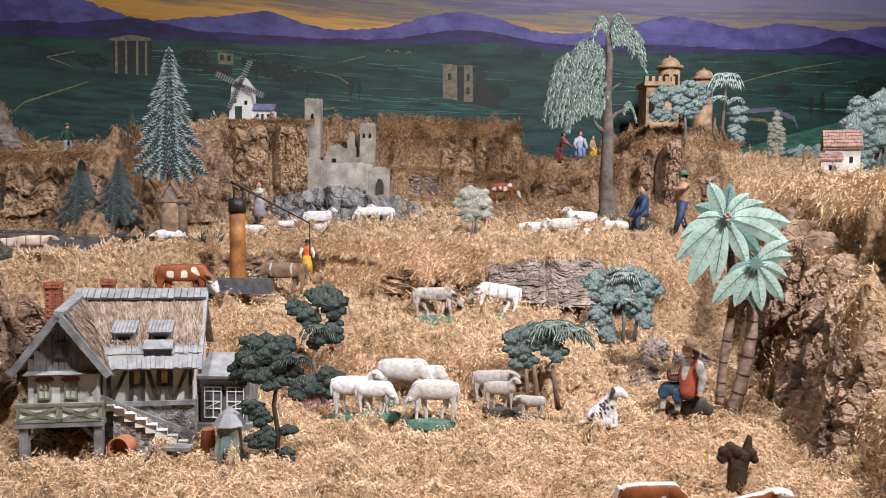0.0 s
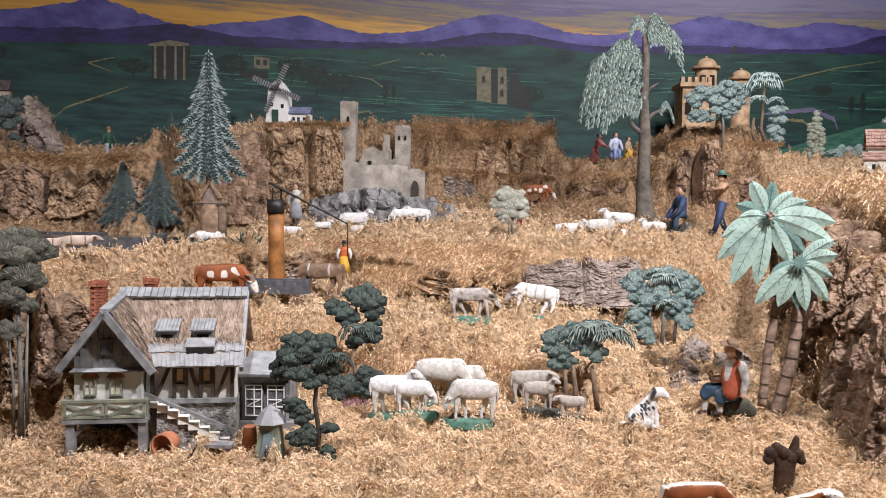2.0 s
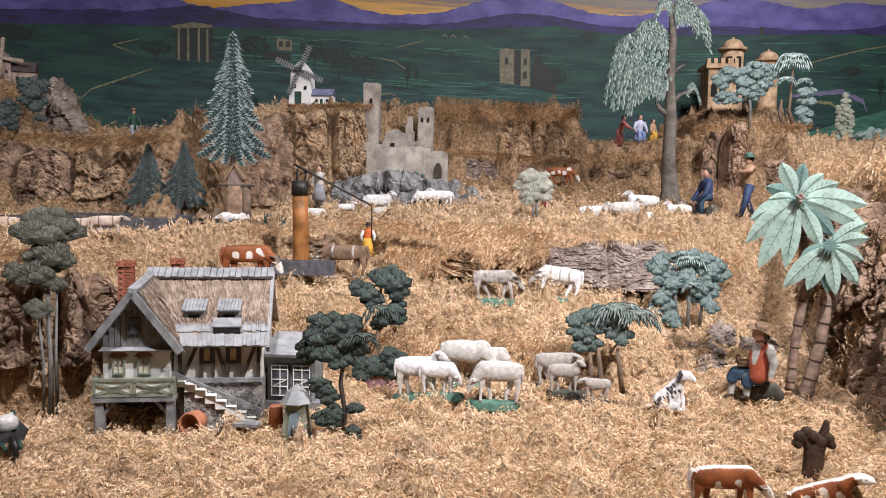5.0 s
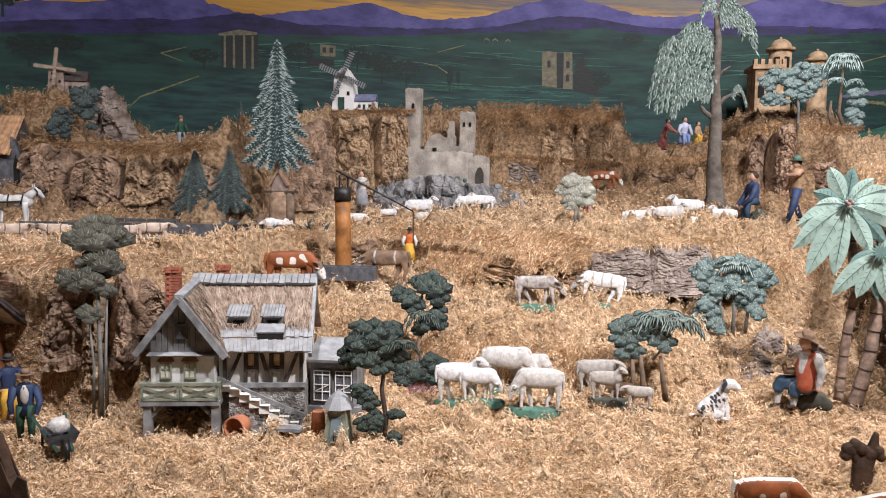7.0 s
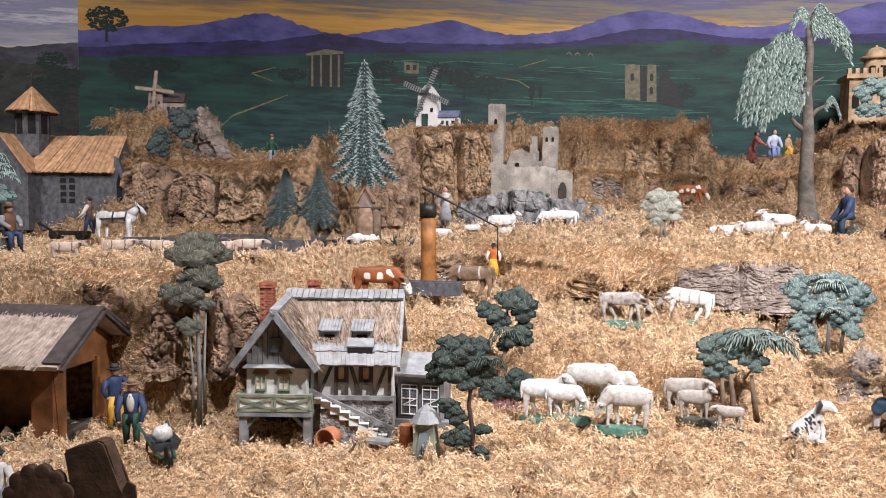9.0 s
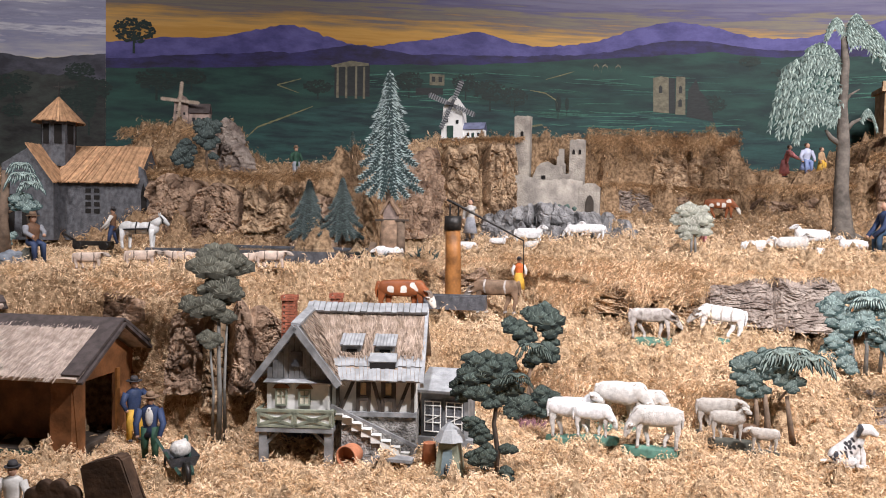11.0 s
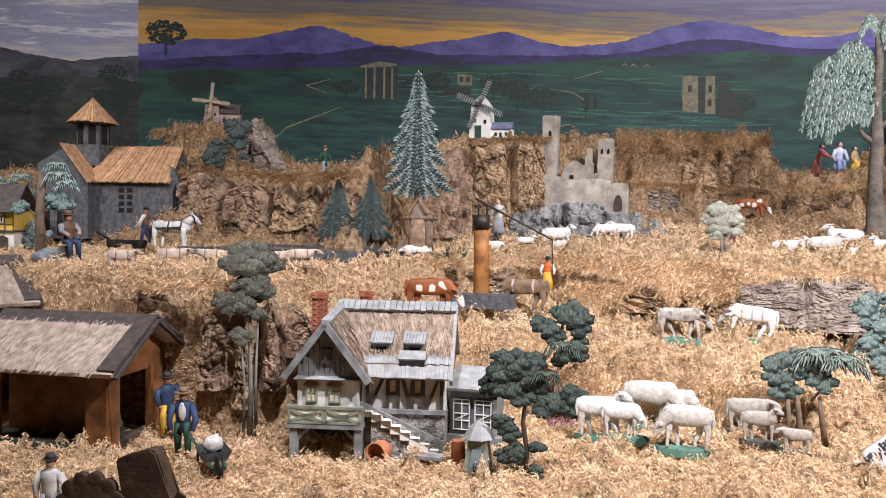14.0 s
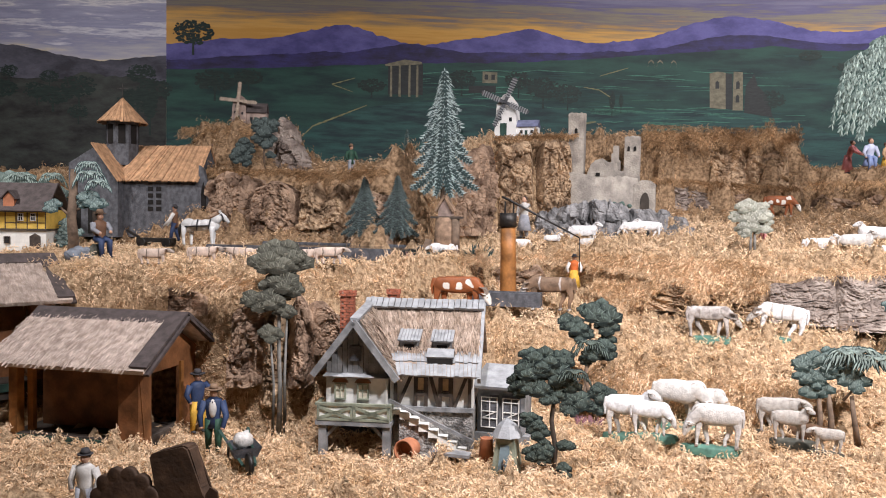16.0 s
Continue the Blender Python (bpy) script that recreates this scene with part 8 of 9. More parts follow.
def hound(name, label, x, y, h, hide, spot, rz):
    """A painted cut-out dog sitting on its haunches, chest forward."""
    rs = random.Random(9)
    shapes = [([(0.08, 0.52), (0.20, 0.28), (0.22, 0.03), (0.30, 0.02)], [0.10, 0.06, 0.04, 0.035], 0, 0.0, 0.35), ([(0.02, 0.55), (0.10, 0.30), (0.10, 0.04), (0.18, 0.02)], [0.12, 0.065, 0.045, 0.035], 0, 0.05, 0.35),
              ([(-0.26, 0.20), (-0.10, 0.36), (0.06, 0.56), (0.16, 0.74)], [0.20, 0.19, 0.16, 0.11], 0, 0.04, 0.45), ([(-0.22, 0.18), (-0.02, 0.13), (-0.12, 0.04), (0.02, 0.025)], [0.17, 0.10, 0.05, 0.03], 0, 0.10, 0.35),
              ([(0.18, 0.80), (0.30, 0.82), (0.43, 0.74)], [0.115, 0.10, 0.05], 0, 0.10, 0.45), ([(0.14, 0.86), (0.08, 0.70)], [0.05, 0.04], 1, 0.16, 0.4), ([(-0.42, 0.10), (-0.58, 0.06)], [0.04, 0.02], 0, 0.05, 0.4)]
    for k in range(22):
        u = rs.random()
        px, pz = -0.32 + 0.46 * u + rs.uniform(-0.12, 0.12), 0.16 + 0.55 * u + rs.uniform(-0.13, 0.13)
        shapes.append(([(px, pz), (px + 0.03, pz - 0.04)], [rs.uniform(0.018, 0.04), 0.018], 1, 0, 0))
    shapes = [([(a * h, b * h) for a, b in pts], [r * h for r in radii], c, lay * h, bulge) for pts, radii, c, lay, bulge in shapes]
    return place(new(name, relief(name, shapes, [hide, spot, P_LINE], h / 95, 0.05 * h, 2)), label, "animal figurine", "", x, y, rz)


hound("dog", "white dog figurine with grey spots sitting in straw", 0.338, 1.655, 0.088, P_WHITE, P_SPOT, -8)


def person_shape(name, label, x, y, h, rz, coat, legs, hat, sit=0.0, skirt=0.0, arms=((0.17, -0.10, 0.50), (-0.17, -0.04, 0.48)), sleeve=None, stride=0.0, lean=0.0, brim=0.12, skin=None, z=None, base=False, drop=-0.007, seat=False, shirt=False):
    """A plain clothed figurine h metres tall when standing. sit lowers the hips and bends the knees forward."""
    bm = bmesh.new()
    mats = [coat, legs, skin or P_SKIN, hat or P_HAIR, sleeve or coat, P_DHAT, P_BASED, P_LINEN]
    hip = 0.47 - sit * 0.24
    L = lambda p: (p[0] * h, p[1] * h, p[2] * h)
    fw = -0.22 * sit
    for sx, st in ((0.055, stride), (-0.055, -stride)):
        knee = (sx * 1.4, fw + st * -0.06 - 0.02, 0.26 if not sit else hip - 0.01)
        foot = (sx * 1.5, fw * 1.15 + st * -0.16, 0.02)
        tube(bm, [L((sx, 0, hip + 0.03)), L(knee), L(foot)], [0.075 * h, 0.055 * h, 0.038 * h], 9, 1)
        ball(bm, L((foot[0], foot[1] - 0.035, 0.018)), (0.036 * h, 0.065 * h, 0.022 * h), 5, 9, 6)
    top = hip + 0.34
    ln = lean * 0.12
    tube(bm, [L((0, 0.0, hip - (0.10 if skirt == 0 and not sit else 0.02))), L((0, -ln * 0.3, hip + 0.06)), L((0, -ln * 0.6, hip + 0.20)), L((0, -ln, top - 0.03)), L((0, -ln, top + 0.02))], [0.115 * h, 0.100 * h, 0.118 * h, 0.125 * h, 0.05 * h], 14, 0, 0.72)
    if skirt:
        tube(bm, [L((0, 0, hip + 0.08)), L((0, 0, hip - 0.12)), L((0, 0, hip - skirt))], [0.10 * h, 0.15 * h, 0.19 * h], 16, 1, 0.8)
    for (ax, ay, az), sx in zip(arms, (1, -1)):
        sh = (0.125 * sx, -ln, top - 0.045)
        hand = (ax, ay - ln, az - 0.47 + hip)
        el = ((sh[0] + hand[0]) / 2 + 0.05 * sx, (sh[1] + hand[1]) / 2 + 0.03, (sh[2] + hand[2]) / 2 - 0.02)
        tube(bm, [L(sh), L(el), L(hand)], [0.055 * h, 0.046 * h, 0.034 * h], 8, 4)
        ball(bm, L(hand), 0.032 * h, 2, 8, 6)
    hc = top + 0.085
    tube(bm, [L((0, -ln, top)), L((0, -ln, top + 0.05))], 0.035 * h, 8, 2)
    ball(bm, L((0, -ln - 0.005, hc)), (0.056 * h, 0.064 * h, 0.072 * h), 2, 12, 9)
    ball(bm, L((0, -ln + 0.022, hc + 0.028)), (0.064 * h, 0.062 * h, 0.062 * h), 3 if not hat else 5, 12, 9)
    ball(bm, L((0, -ln - 0.068, hc - 0.005)), (0.012 * h, 0.016 * h, 0.014 * h), 2, 6, 5)
    if hat:
        tube(bm, [L((0, -ln, hc + 0.045)), L((0, -ln, hc + 0.058))], brim * h, 16, 3)
        tube(bm, [L((0, -ln, hc + 0.055)), L((0, -ln, hc + 0.09)), L((0, -ln, hc + 0.125))], [0.066 * h, 0.06 * h, 0.045 * h], 12, 3)
    if base:
        ball(bm, (0, -0.02 * h, -0.004), (0.20 * h, 0.16 * h, 0.010), 6, 14, 6)
    if seat:
        k0 = len(bm.faces)
        bm2 = bmesh.new()
        rock_lump(bm2, L((0, 0.07, 0.09)), (0.19 * h, 0.15 * h, 0.15 * h), 5)
        vs = {v: bm.verts.new(v.co) for v in bm2.verts}
        for f in bm2.faces:
            bm.faces.new([vs[v] for v in f.verts]).material_index = 6
        bm2.free()
    if shirt:
        ball(bm, L((0, -0.072 - ln, hip + 0.20)), (0.058 * h, 0.036 * h, 0.14 * h), 7, 9, 7)
        ball(bm, L((0, -0.088 - ln, hip + 0.285)), (0.012 * h, 0.014 * h, 0.03 * h), 5, 7, 5)
    return place(part(name, bm, mats, None, "", False), label, "figurine", "", x, y, rz, z, drop)


def herdsman(x, y, h, rz):
    """A plain seated cut-out figure with broad hat, waistcoat and breeches, on a mossy stone."""
    shapes = [([(0.05, 0.06), (0.22, 0.10), (0.34, 0.06)], [0.10, 0.13, 0.08], 6, 0.0, 0.4), ([(0.02, 0.30), (-0.24, 0.30), (-0.29, 0.24)], [0.105, 0.085, 0.075], 1, 0.06, 0.4), ([(-0.28, 0.22), (-0.30, 0.05)], [0.05, 0.04], 4, 0.04, 0.4), ([(-0.29, 0.03), (-0.37, 0.012)], [0.03, 0.025], 5, 0.05, 0.4),
              ([(0.06, 0.28), (-0.06, 0.26), (-0.08, 0.20)], [0.11, 0.09, 0.08], 1, 0.09, 0.4), ([(-0.07, 0.18), (-0.09, 0.04)], [0.05, 0.04], 4, 0.07, 0.4), ([(-0.09, 0.03), (-0.15, 0.012)], [0.03, 0.025], 5, 0.08, 0.4),
              ([(0.06, 0.32), (0.05, 0.50), (0.08, 0.64)], [0.115, 0.125, 0.10], 0, 0.12, 0.4), ([(-0.015, 0.48), (0.02, 0.66)], [0.03, 0.05], 7, 0, 0), ([(-0.045, 0.45), (-0.21, 0.44), (-0.22, 0.50)], [0.045, 0.03, 0.03], 8, 0.10, 0.4),
              ([(0.20, 0.62), (0.25, 0.48), (0.22, 0.32)], [0.065, 0.055, 0.04], 4, 0.18, 0.4), ([(0.22, 0.28)], [0.04], 2, 0.20, 0.4), ([(0.06, 0.70), (0.05, 0.76)], [0.05, 0.05], 2, 0.14, 0.4), ([(0.05, 0.83), (0.03, 0.80)], [0.085, 0.07], 2, 0.16, 0.5), ([(0.135, 0.83), (0.155, 0.77)], [0.045, 0.042], 5, 0.19, 0.4),
              ([(-0.10, 0.905), (0.05, 0.895), (0.19, 0.83)], [0.012, 0.018, 0.016], 3, 0.24, 0.5), ([(0.03, 0.915), (0.10, 0.915)], [0.038, 0.042], 3, 0.23, 0.5)]
    shapes = [([(a * h * 0.86, b * h) for a, b in pts], [r * h * 0.92 for r in radii], c, lay * h, bulge) for pts, radii, c, lay, bulge in shapes]
    me = relief("seated_herdsman", shapes, [P_RED, P_BLUE, P_SKIN, P_HAT, P_SHIRT, P_HAIR, P_BASED, P_SHIRT, P_BROWNW, P_LINE], 0.0011, 0.05 * h, 9)
    return place(new("seated_herdsman", me), "seated herdsman figurine in red waistcoat and blue breeches", "figurine", "", x, y, rz)


herdsman(0.512, 1.715, 0.165, -14)
person_shape("seated_shepherd", "seated shepherd figurine in dark blue", 0.645, 2.645, 0.185, -80, P_NAVY, P_BLUE, None, sit=0.6, seat=True, lean=0.3, arms=((0.10, -0.22, 0.42), (-0.10, -0.22, 0.42)))
person_shape("striding_shepherd", "striding shepherd figurine with green felt hat", 0.742, 2.567, 0.190, -75, P_TAN, P_NAVY, mat("green_felt_hat", (0.10, 0.19, 0.15), 0.7), stride=1.0, brim=0.12, arms=((0.12, -0.22, 0.72), (-0.13, -0.14, 0.42)), sleeve=P_SKIN)
person_shape("robed_shepherd", "shepherd figurine in a pale robe with a red mantle", -0.602, 2.70, 0.142, -30, P_LINEN, P_GREY, None, skirt=0.30, arms=((0.05, -0.2, 0.72), (-0.16, -0.06, 0.50)))
person_shape("peasant_woman", "peasant woman figurine in orange bodice and yellow skirt", -0.376, 2.285, 0.096, 15, P_ORANGE, P_YEL, P_DHAT, skirt=0.42, sleeve=P_LINEN, brim=0.13, z=0.262)
person_shape("hunter", "small hunter figurine in grey-green with a stick", -1.165, 2.56, 0.105, 60, P_GREENT, P_GREY, P_HAT, brim=0.10)
person_shape("travelling_couple", "small figurine in blue cloak on the back path", 0.545, 3.36, 0.140, 30, mat("pale_blue_cloak", (0.44, 0.47, 0.60), 0.7), mat("blue_skirt", (0.17, 0.22, 0.38), 0.7), None, sit=0.5, skirt=0.22, lean=0.4, z=0.645)
person_shape("travelling_couple", "small figurine in ochre cloak on the back path", 0.600, 3.36, 0.115, 60, P_TAN, P_YEL, None, sit=0.3, skirt=0.3, z=0.645)
person_shape("ploughman", "ploughman figurine in brown waistcoat and hat", -1.545, 2.125, 0.108, -70, P_BROWN, P_NAVY, P_DHAT, sleeve=P_LINEN, brim=0.11, arms=((0.14, -0.26, 0.40), (-0.14, -0.24, 0.40)), stride=0.6, z=0.372)
person_shape("piper", "seated piper figurine with brown hat and blue trousers", -1.505, 1.752, 0.145, 72, P_BROWN, P_NAVY, P_HAT, sit=0.7, seat=True, sleeve=P_GREY, brim=0.11, arms=((0.08, -0.2, 0.62), (-0.10, -0.16, 0.60)))
person_shape("farm_hand", "farm hand figurine in blue coat at the barn door", -1.045, 1.49, 0.130, 60, P_COAT, P_YEL, P_DHAT, brim=0.12, arms=((0.12, -0.25, 0.68), (-0.15, -0.06, 0.50)))
person_shape("barrow_man", "man figurine in blue coat and green trousers", -0.935, 1.378, 0.130, 22, P_COAT, P_GREENT, P_HAT, brim=0.13, shirt=True, arms=((0.16, -0.18, 0.40), (-0.16, -0.10, 0.40)), stride=0.4)
person_shape("grey_man", "man figurine in pale grey coat and dark hat", -0.974, 1.075, 0.122, 12, P_LINEN, P_GREY, P_DHAT, brim=0.10, z=-0.040)
person_shape("flying_angel", "small angel figurine in pink robe before the backdrop", 0.415, 3.00, 0.110, 60, P_PINK, P_PINK, None, skirt=0.36, lean=1.2, arms=((0.05, -0.28, 0.55), (-0.05, -0.28, 0.55)), z=0.625, drop=0)
person_shape("resting_boy", "small boy figurine behind the little tree", 0.128, 2.55, 0.075, -60, P_PINK, P_TAN, None, sit=0.8)
person_shape("farmer", "farmer figurine in dark hat at the meadow's edge", -0.300, 1.055, 0.095, 0, P_BROWN, P_BROWN, P_HAT, z=-0.062, brim=0.14)


# ---- the plough team, barrow and other small things ----
def horse(x, y, ln, rz):
    bm = bmesh.new()
    s = ln
    for u, k in ((-0.32, 1.05), (-0.08, 0.92), (0.16, 0.95), (0.32, 1.0)):
        ball(bm, (u * s, 0, 0.50 * s), (0.22 * s, 0.13 * s, 0.165 * s * k), 0, 14, 10)
    for u, o, yy in ((-0.40, -0.08, -0.07), (-0.32, 0.06, 0.07), (0.30, 0.10, 0.07), (0.38, -0.04, -0.07)):
        tube(bm, [(u * s, yy * s, 0.48 * s), ((u + o * 0.5) * s, yy * s, 0.24 * s), ((u + o * 0.3) * s, yy * s, 0.02 * s), ((u + o * 0.3 + 0.03) * s, yy * s, 0)], [0.09 * s, 0.045 * s, 0.035 * s, 0.04 * s], 8, 0)
    tube(bm, [(0.36 * s, 0, 0.55 * s), (0.52 * s, 0, 0.68 * s), (0.60 * s, 0, 0.74 * s)], [0.14 * s, 0.10 * s, 0.075 * s], 10, 0, 0.7)
    tube(bm, [(0.56 * s, 0, 0.78 * s), (0.68 * s, 0, 0.70 * s), (0.80 * s, 0, 0.58 * s)], [0.075 * s, 0.07 * s, 0.04 * s], 9, 0, 0.75)
    tube(bm, [(-0.50 * s, 0, 0.55 * s), (-0.60 * s, 0, 0.40 * s), (-0.58 * s, 0, 0.18 * s)], [0.04 * s, 0.05 * s, 0.015 * s], 7, 1)
    for yy in (-0.04, 0.04):
        tube(bm, [(0.55 * s, yy * s, 0.82 * s), (0.55 * s, yy * s, 0.90 * s)], [0.025 * s, 0.006 * s], 6, 0)
    for p in ([(0.30 * s, -0.14 * s, 0.42 * s), (0.33 * s, -0.15 * s, 0.52 * s), (0.34 * s, -0.10 * s, 0.66 * s)], [(0.34 * s, -0.14 * s, 0.50 * s), (0.0, -0.145 * s, 0.48 * s), (-0.45 * s, -0.12 * s, 0.46 * s)], [(-0.02 * s, -0.14 * s, 0.36 * s), (-0.02 * s, -0.145 * s, 0.52 * s), (-0.02 * s, -0.08 * s, 0.66 * s)], [(0.66 * s, -0.06 * s, 0.62 * s), (0.67 * s, -0.06 * s, 0.72 * s), (0.60 * s, -0.05 * s, 0.80 * s)]):
        tube(bm, p, 0.02 * s, 6, 1)
    return place(part("horse", bm, [P_HORSE, P_HARN]), "white dappled horse figurine in black harness", "animal figurine", "", x, y, rz, 0.365)


horse(-1.395, 2.03, 0.110, 4)
_p = thing("plough", pose(-1.535, 2.03, 0.366, 0, 0, 4), "dark low plough cart behind the horse", "plough")
bm = bmesh.new()
box(bm, -0.06, 0.05, -0.014, 0.014, 0.012, 0.024)
bar(bm, (-0.06, 0, 0.024), (-0.10, 0, 0.045), 0.006, 0.006)
part("frame", bm, M_IRON, _p)
for _x in (-0.045, 0.035):
    bm = bmesh.new()
    tube(bm, [(_x, -0.018, 0.012), (_x, 0.018, 0.012)], 0.013, 14)
    part("wheel", bm, M_IRON, _p)

_w = thing("wheelbarrow", grounded(-0.828, 1.305, 42, -0.006), "dark wooden wheelbarrow holding a white sack", "wheelbarrow")
bm = bmesh.new()
lo = [bm.verts.new(p) for p in ((-0.020, -0.03, 0.022), (0.020, -0.03, 0.022), (0.018, 0.022, 0.018), (-0.018, 0.022, 0.018))]
hi = [bm.verts.new(p) for p in ((-0.027, -0.036, 0.040), (0.027, -0.036, 0.040), (0.026, 0.030, 0.040), (-0.026, 0.030, 0.040))]
for i in range(4):
    bm.faces.new((lo[i], lo[(i + 1) % 4], hi[(i + 1) % 4], hi[i]))
bm.faces.new(lo[::-1])
part("tray", bm, M_SLATEW, _w)
for _x in (-0.02, 0.02):
    bm = bmesh.new()
    bar(bm, (_x * 0.5, -0.055, 0.016), (_x * 1.3, 0.085, 0.045), 0.005, 0.005)
    part("handle", bm, M_DGREEN, _w)
    bm = bmesh.new()
    bar(bm, (_x, 0.03, 0.03), (_x, 0.035, -0.002), 0.004, 0.004)
    part("leg", bm, M_SLATEW, _w)
bm = bmesh.new()
tube(bm, [(-0.004, -0.055, 0.018), (0.004, -0.055, 0.018)], 0.019, 18)
part("wheel", bm, M_IRON, _w)
bm = bmesh.new()
ball(bm, (0, 0, 0.014), (0.017, 0.021, 0.015), 0, 14, 10, 0.3, 5)
_s = part("sack", bm, P_WOOL)
place(_s, "round white sack lying in the wheelbarrow", "sack", "", -0.828, 1.305, 0, gz(-0.828, 1.305) + 0.030)

# pole with its sweep, and the trough
_p = thing("well_pole", pose(-0.522, 2.10, gz(-0.522, 2.10) - 0.01), "amber wooden pole with iron cap and a long sweep arm", "well")
bm = bmesh.new()
tube(bm, [(0, 0, 0), (0.001, 0, 0.08), (0, 0, 0.16), (-0.002, 0, 0.245)], [0.0225, 0.0215, 0.0205, 0.0195], 16)
part("pole", bm, M_AMBER, _p)
bm = bmesh.new()
tube(bm, [(-0.002, 0, 0.236), (-0.002, 0, 0.272)], [0.0225, 0.0220], 16)
part("cap", bm, M_IRON, _p)
bm = bmesh.new()
ball(bm, (0.002, -0.021, 0.060), (0.007, 0.005, 0.012), 0, 8, 6)
part("knot", bm, M_BROWNW, _p)
bm = bmesh.new()
for _x in (-0.010, 0.012):
    bar(bm, (_x, 0, 0.270), (_x, 0, 0.302), 0.004, 0.004)
part("fork", bm, M_IRON, _p)
bm = bmesh.new()
tube(bm, [(-0.018, -0.004, 0.314), (0.0, -0.004, 0.306), (0.185, -0.012, 0.212)], [0.003, 0.0035, 0.0018], 7)
part("sweep", bm, M_IRON, _p)
bm = bmesh.new()
tube(bm, [(0.185, -0.012, 0.212), (0.186, -0.012, 0.13)], 0.0014, 6)
part("chain", bm, M_IRON, _p)
_t = thing("trough", pose(-0.510, 2.030, gz(-0.510, 2.030) + 0.008, 0, 0, 4), "long dark wooden water trough", "trough")
bm = bmesh.new()
box(bm, -0.088, 0.088, -0.026, -0.020, 0, 0.034)
box(bm, -0.088, 0.088, 0.020, 0.026, 0, 0.034)
box(bm, -0.088, -0.082, -0.020, 0.020, 0, 0.034)
box(bm, 0.082, 0.088, -0.020, 0.020, 0, 0.034)
box(bm, -0.082, 0.082, -0.020, 0.020, 0, 0.006)
part("box", bm, M_SLATEW, _t)
bm = bmesh.new()
box(bm, -0.081, 0.081, -0.0195, 0.0195, 0.006, 0.026)
part("water", bm, M_WATER, _t)

# wayside shrine under the spruce
M_TRUNKP = mat("pale_brown_trunk", (0.27, 0.18, 0.12), 0.8, vary=0.45, scale=50, bump=0.6, bump_scale=150)
_s = thing("wayside_shrine", pose(-0.735, 2.24, gz(-0.735, 2.24) - 0.006) @ Matrix.Diagonal((1.2, 1.0, 1.0, 1)), "weathered wooden wayside shrine with a small picture", "shrine")
bm = bmesh.new()
tube(bm, [(0, 0, 0), (0, 0, 0.125)], [0.030, 0.025], 9)
part("stump", bm, M_TRUNKP, _s)
bm = bmesh.new()
tube(bm, [(0.026, -0.01, 0), (0.026, -0.01, 0.13)], [0.012, 0.010], 7)
part("post", bm, M_BARKT, _s)
bm = bmesh.new()
prism(bm, [(-0.016, 0.128), (0.016, 0.128), (0.016, 0.152), (0, 0.178), (-0.016, 0.152)], -0.012, 0.012)
part("gable", bm, M_PINKW, _s)
for _d in (-1, 1):
    bm = bmesh.new()
    bar(bm, (_d * 0.022, -0.004, 0.142), (0, -0.004, 0.186), 0.005, 0.030)
    part("roof_board", bm, M_TRUNKP, _s)
bm = bmesh.new()
tube(bm, [(0.02, -0.035, 0), (0.02, -0.035, 0.035)], [0.022, 0.020], 9)
part("block", bm, M_BARKT, _s)

bm = bmesh.new()
box(bm, -0.034, 0.040, -0.020, 0.014, 0.122, 0.128)
part("ledge", bm, M_DBARK, _s)
bm = bmesh.new()
bar(bm, (-0.052, -0.02, 0.0), (-0.040, -0.005, 0.062), 0.016, 0.004)
part("leaning_plank", bm, M_BARKT, _s)


def leaf_tuft(name, label, x, y, z, h, count, material, seed, spread):
    """A low tuft of pointed leaves or florets on stems."""
    rs = random.Random(seed)
    bm = bmesh.new()
    for i in range(count):
        u = rs.uniform(-1, 1)
        a = math.pi / 2 - u * 0.9
        ln = h * rs.uniform(0.6, 1.0)
        blade(bm, (u * spread * 0.5, -0.006), (u * spread * 0.5 + ln * math.cos(a), ln * math.sin(a)), h * 0.14, rs.uniform(-0.012, 0.012), 0, rs.uniform(-0.2, 0.2))
    ob = part(name, bm, material)
    ob.matrix_world = pose(x, y, z, 0, 0, rs.uniform(-20, 20))
    return tagged(ob, label, "plant", "low plants")


M_BLUELEAF = mat("blue_grey_leaf", (0.10, 0.16, 0.16), 0.7, vary=0.4, scale=60)
M_MAUVE = mat("mauve_floret", (0.33, 0.17, 0.20), 0.8, vary=0.4, scale=90)
leaf_tuft("agave", "blue-grey spiky painted plant beside the shrine", -0.765, 2.22, gz(-0.765, 2.22), 0.045, 14, M_BLUELEAF, 1, 0.03)
leaf_tuft("agave", "dark spiky painted plant beside the shrine", -0.640, 2.23, gz(-0.640, 2.23), 0.040, 16, L_SPRUCED[2], 2, 0.05)
for _k, (_x, _y) in enumerate(((-0.281, 1.765), (-0.262, 1.775), (-0.815, 2.10), (-0.79, 2.11), (-0.375, 2.745))):
    leaf_tuft("flower_tuft", "small tuft of mauve dried flowers in the straw", _x, _y, gz(_x, _y) + 0.004, 0.020, 26, M_MAUVE, 10 + _k, 0.03)

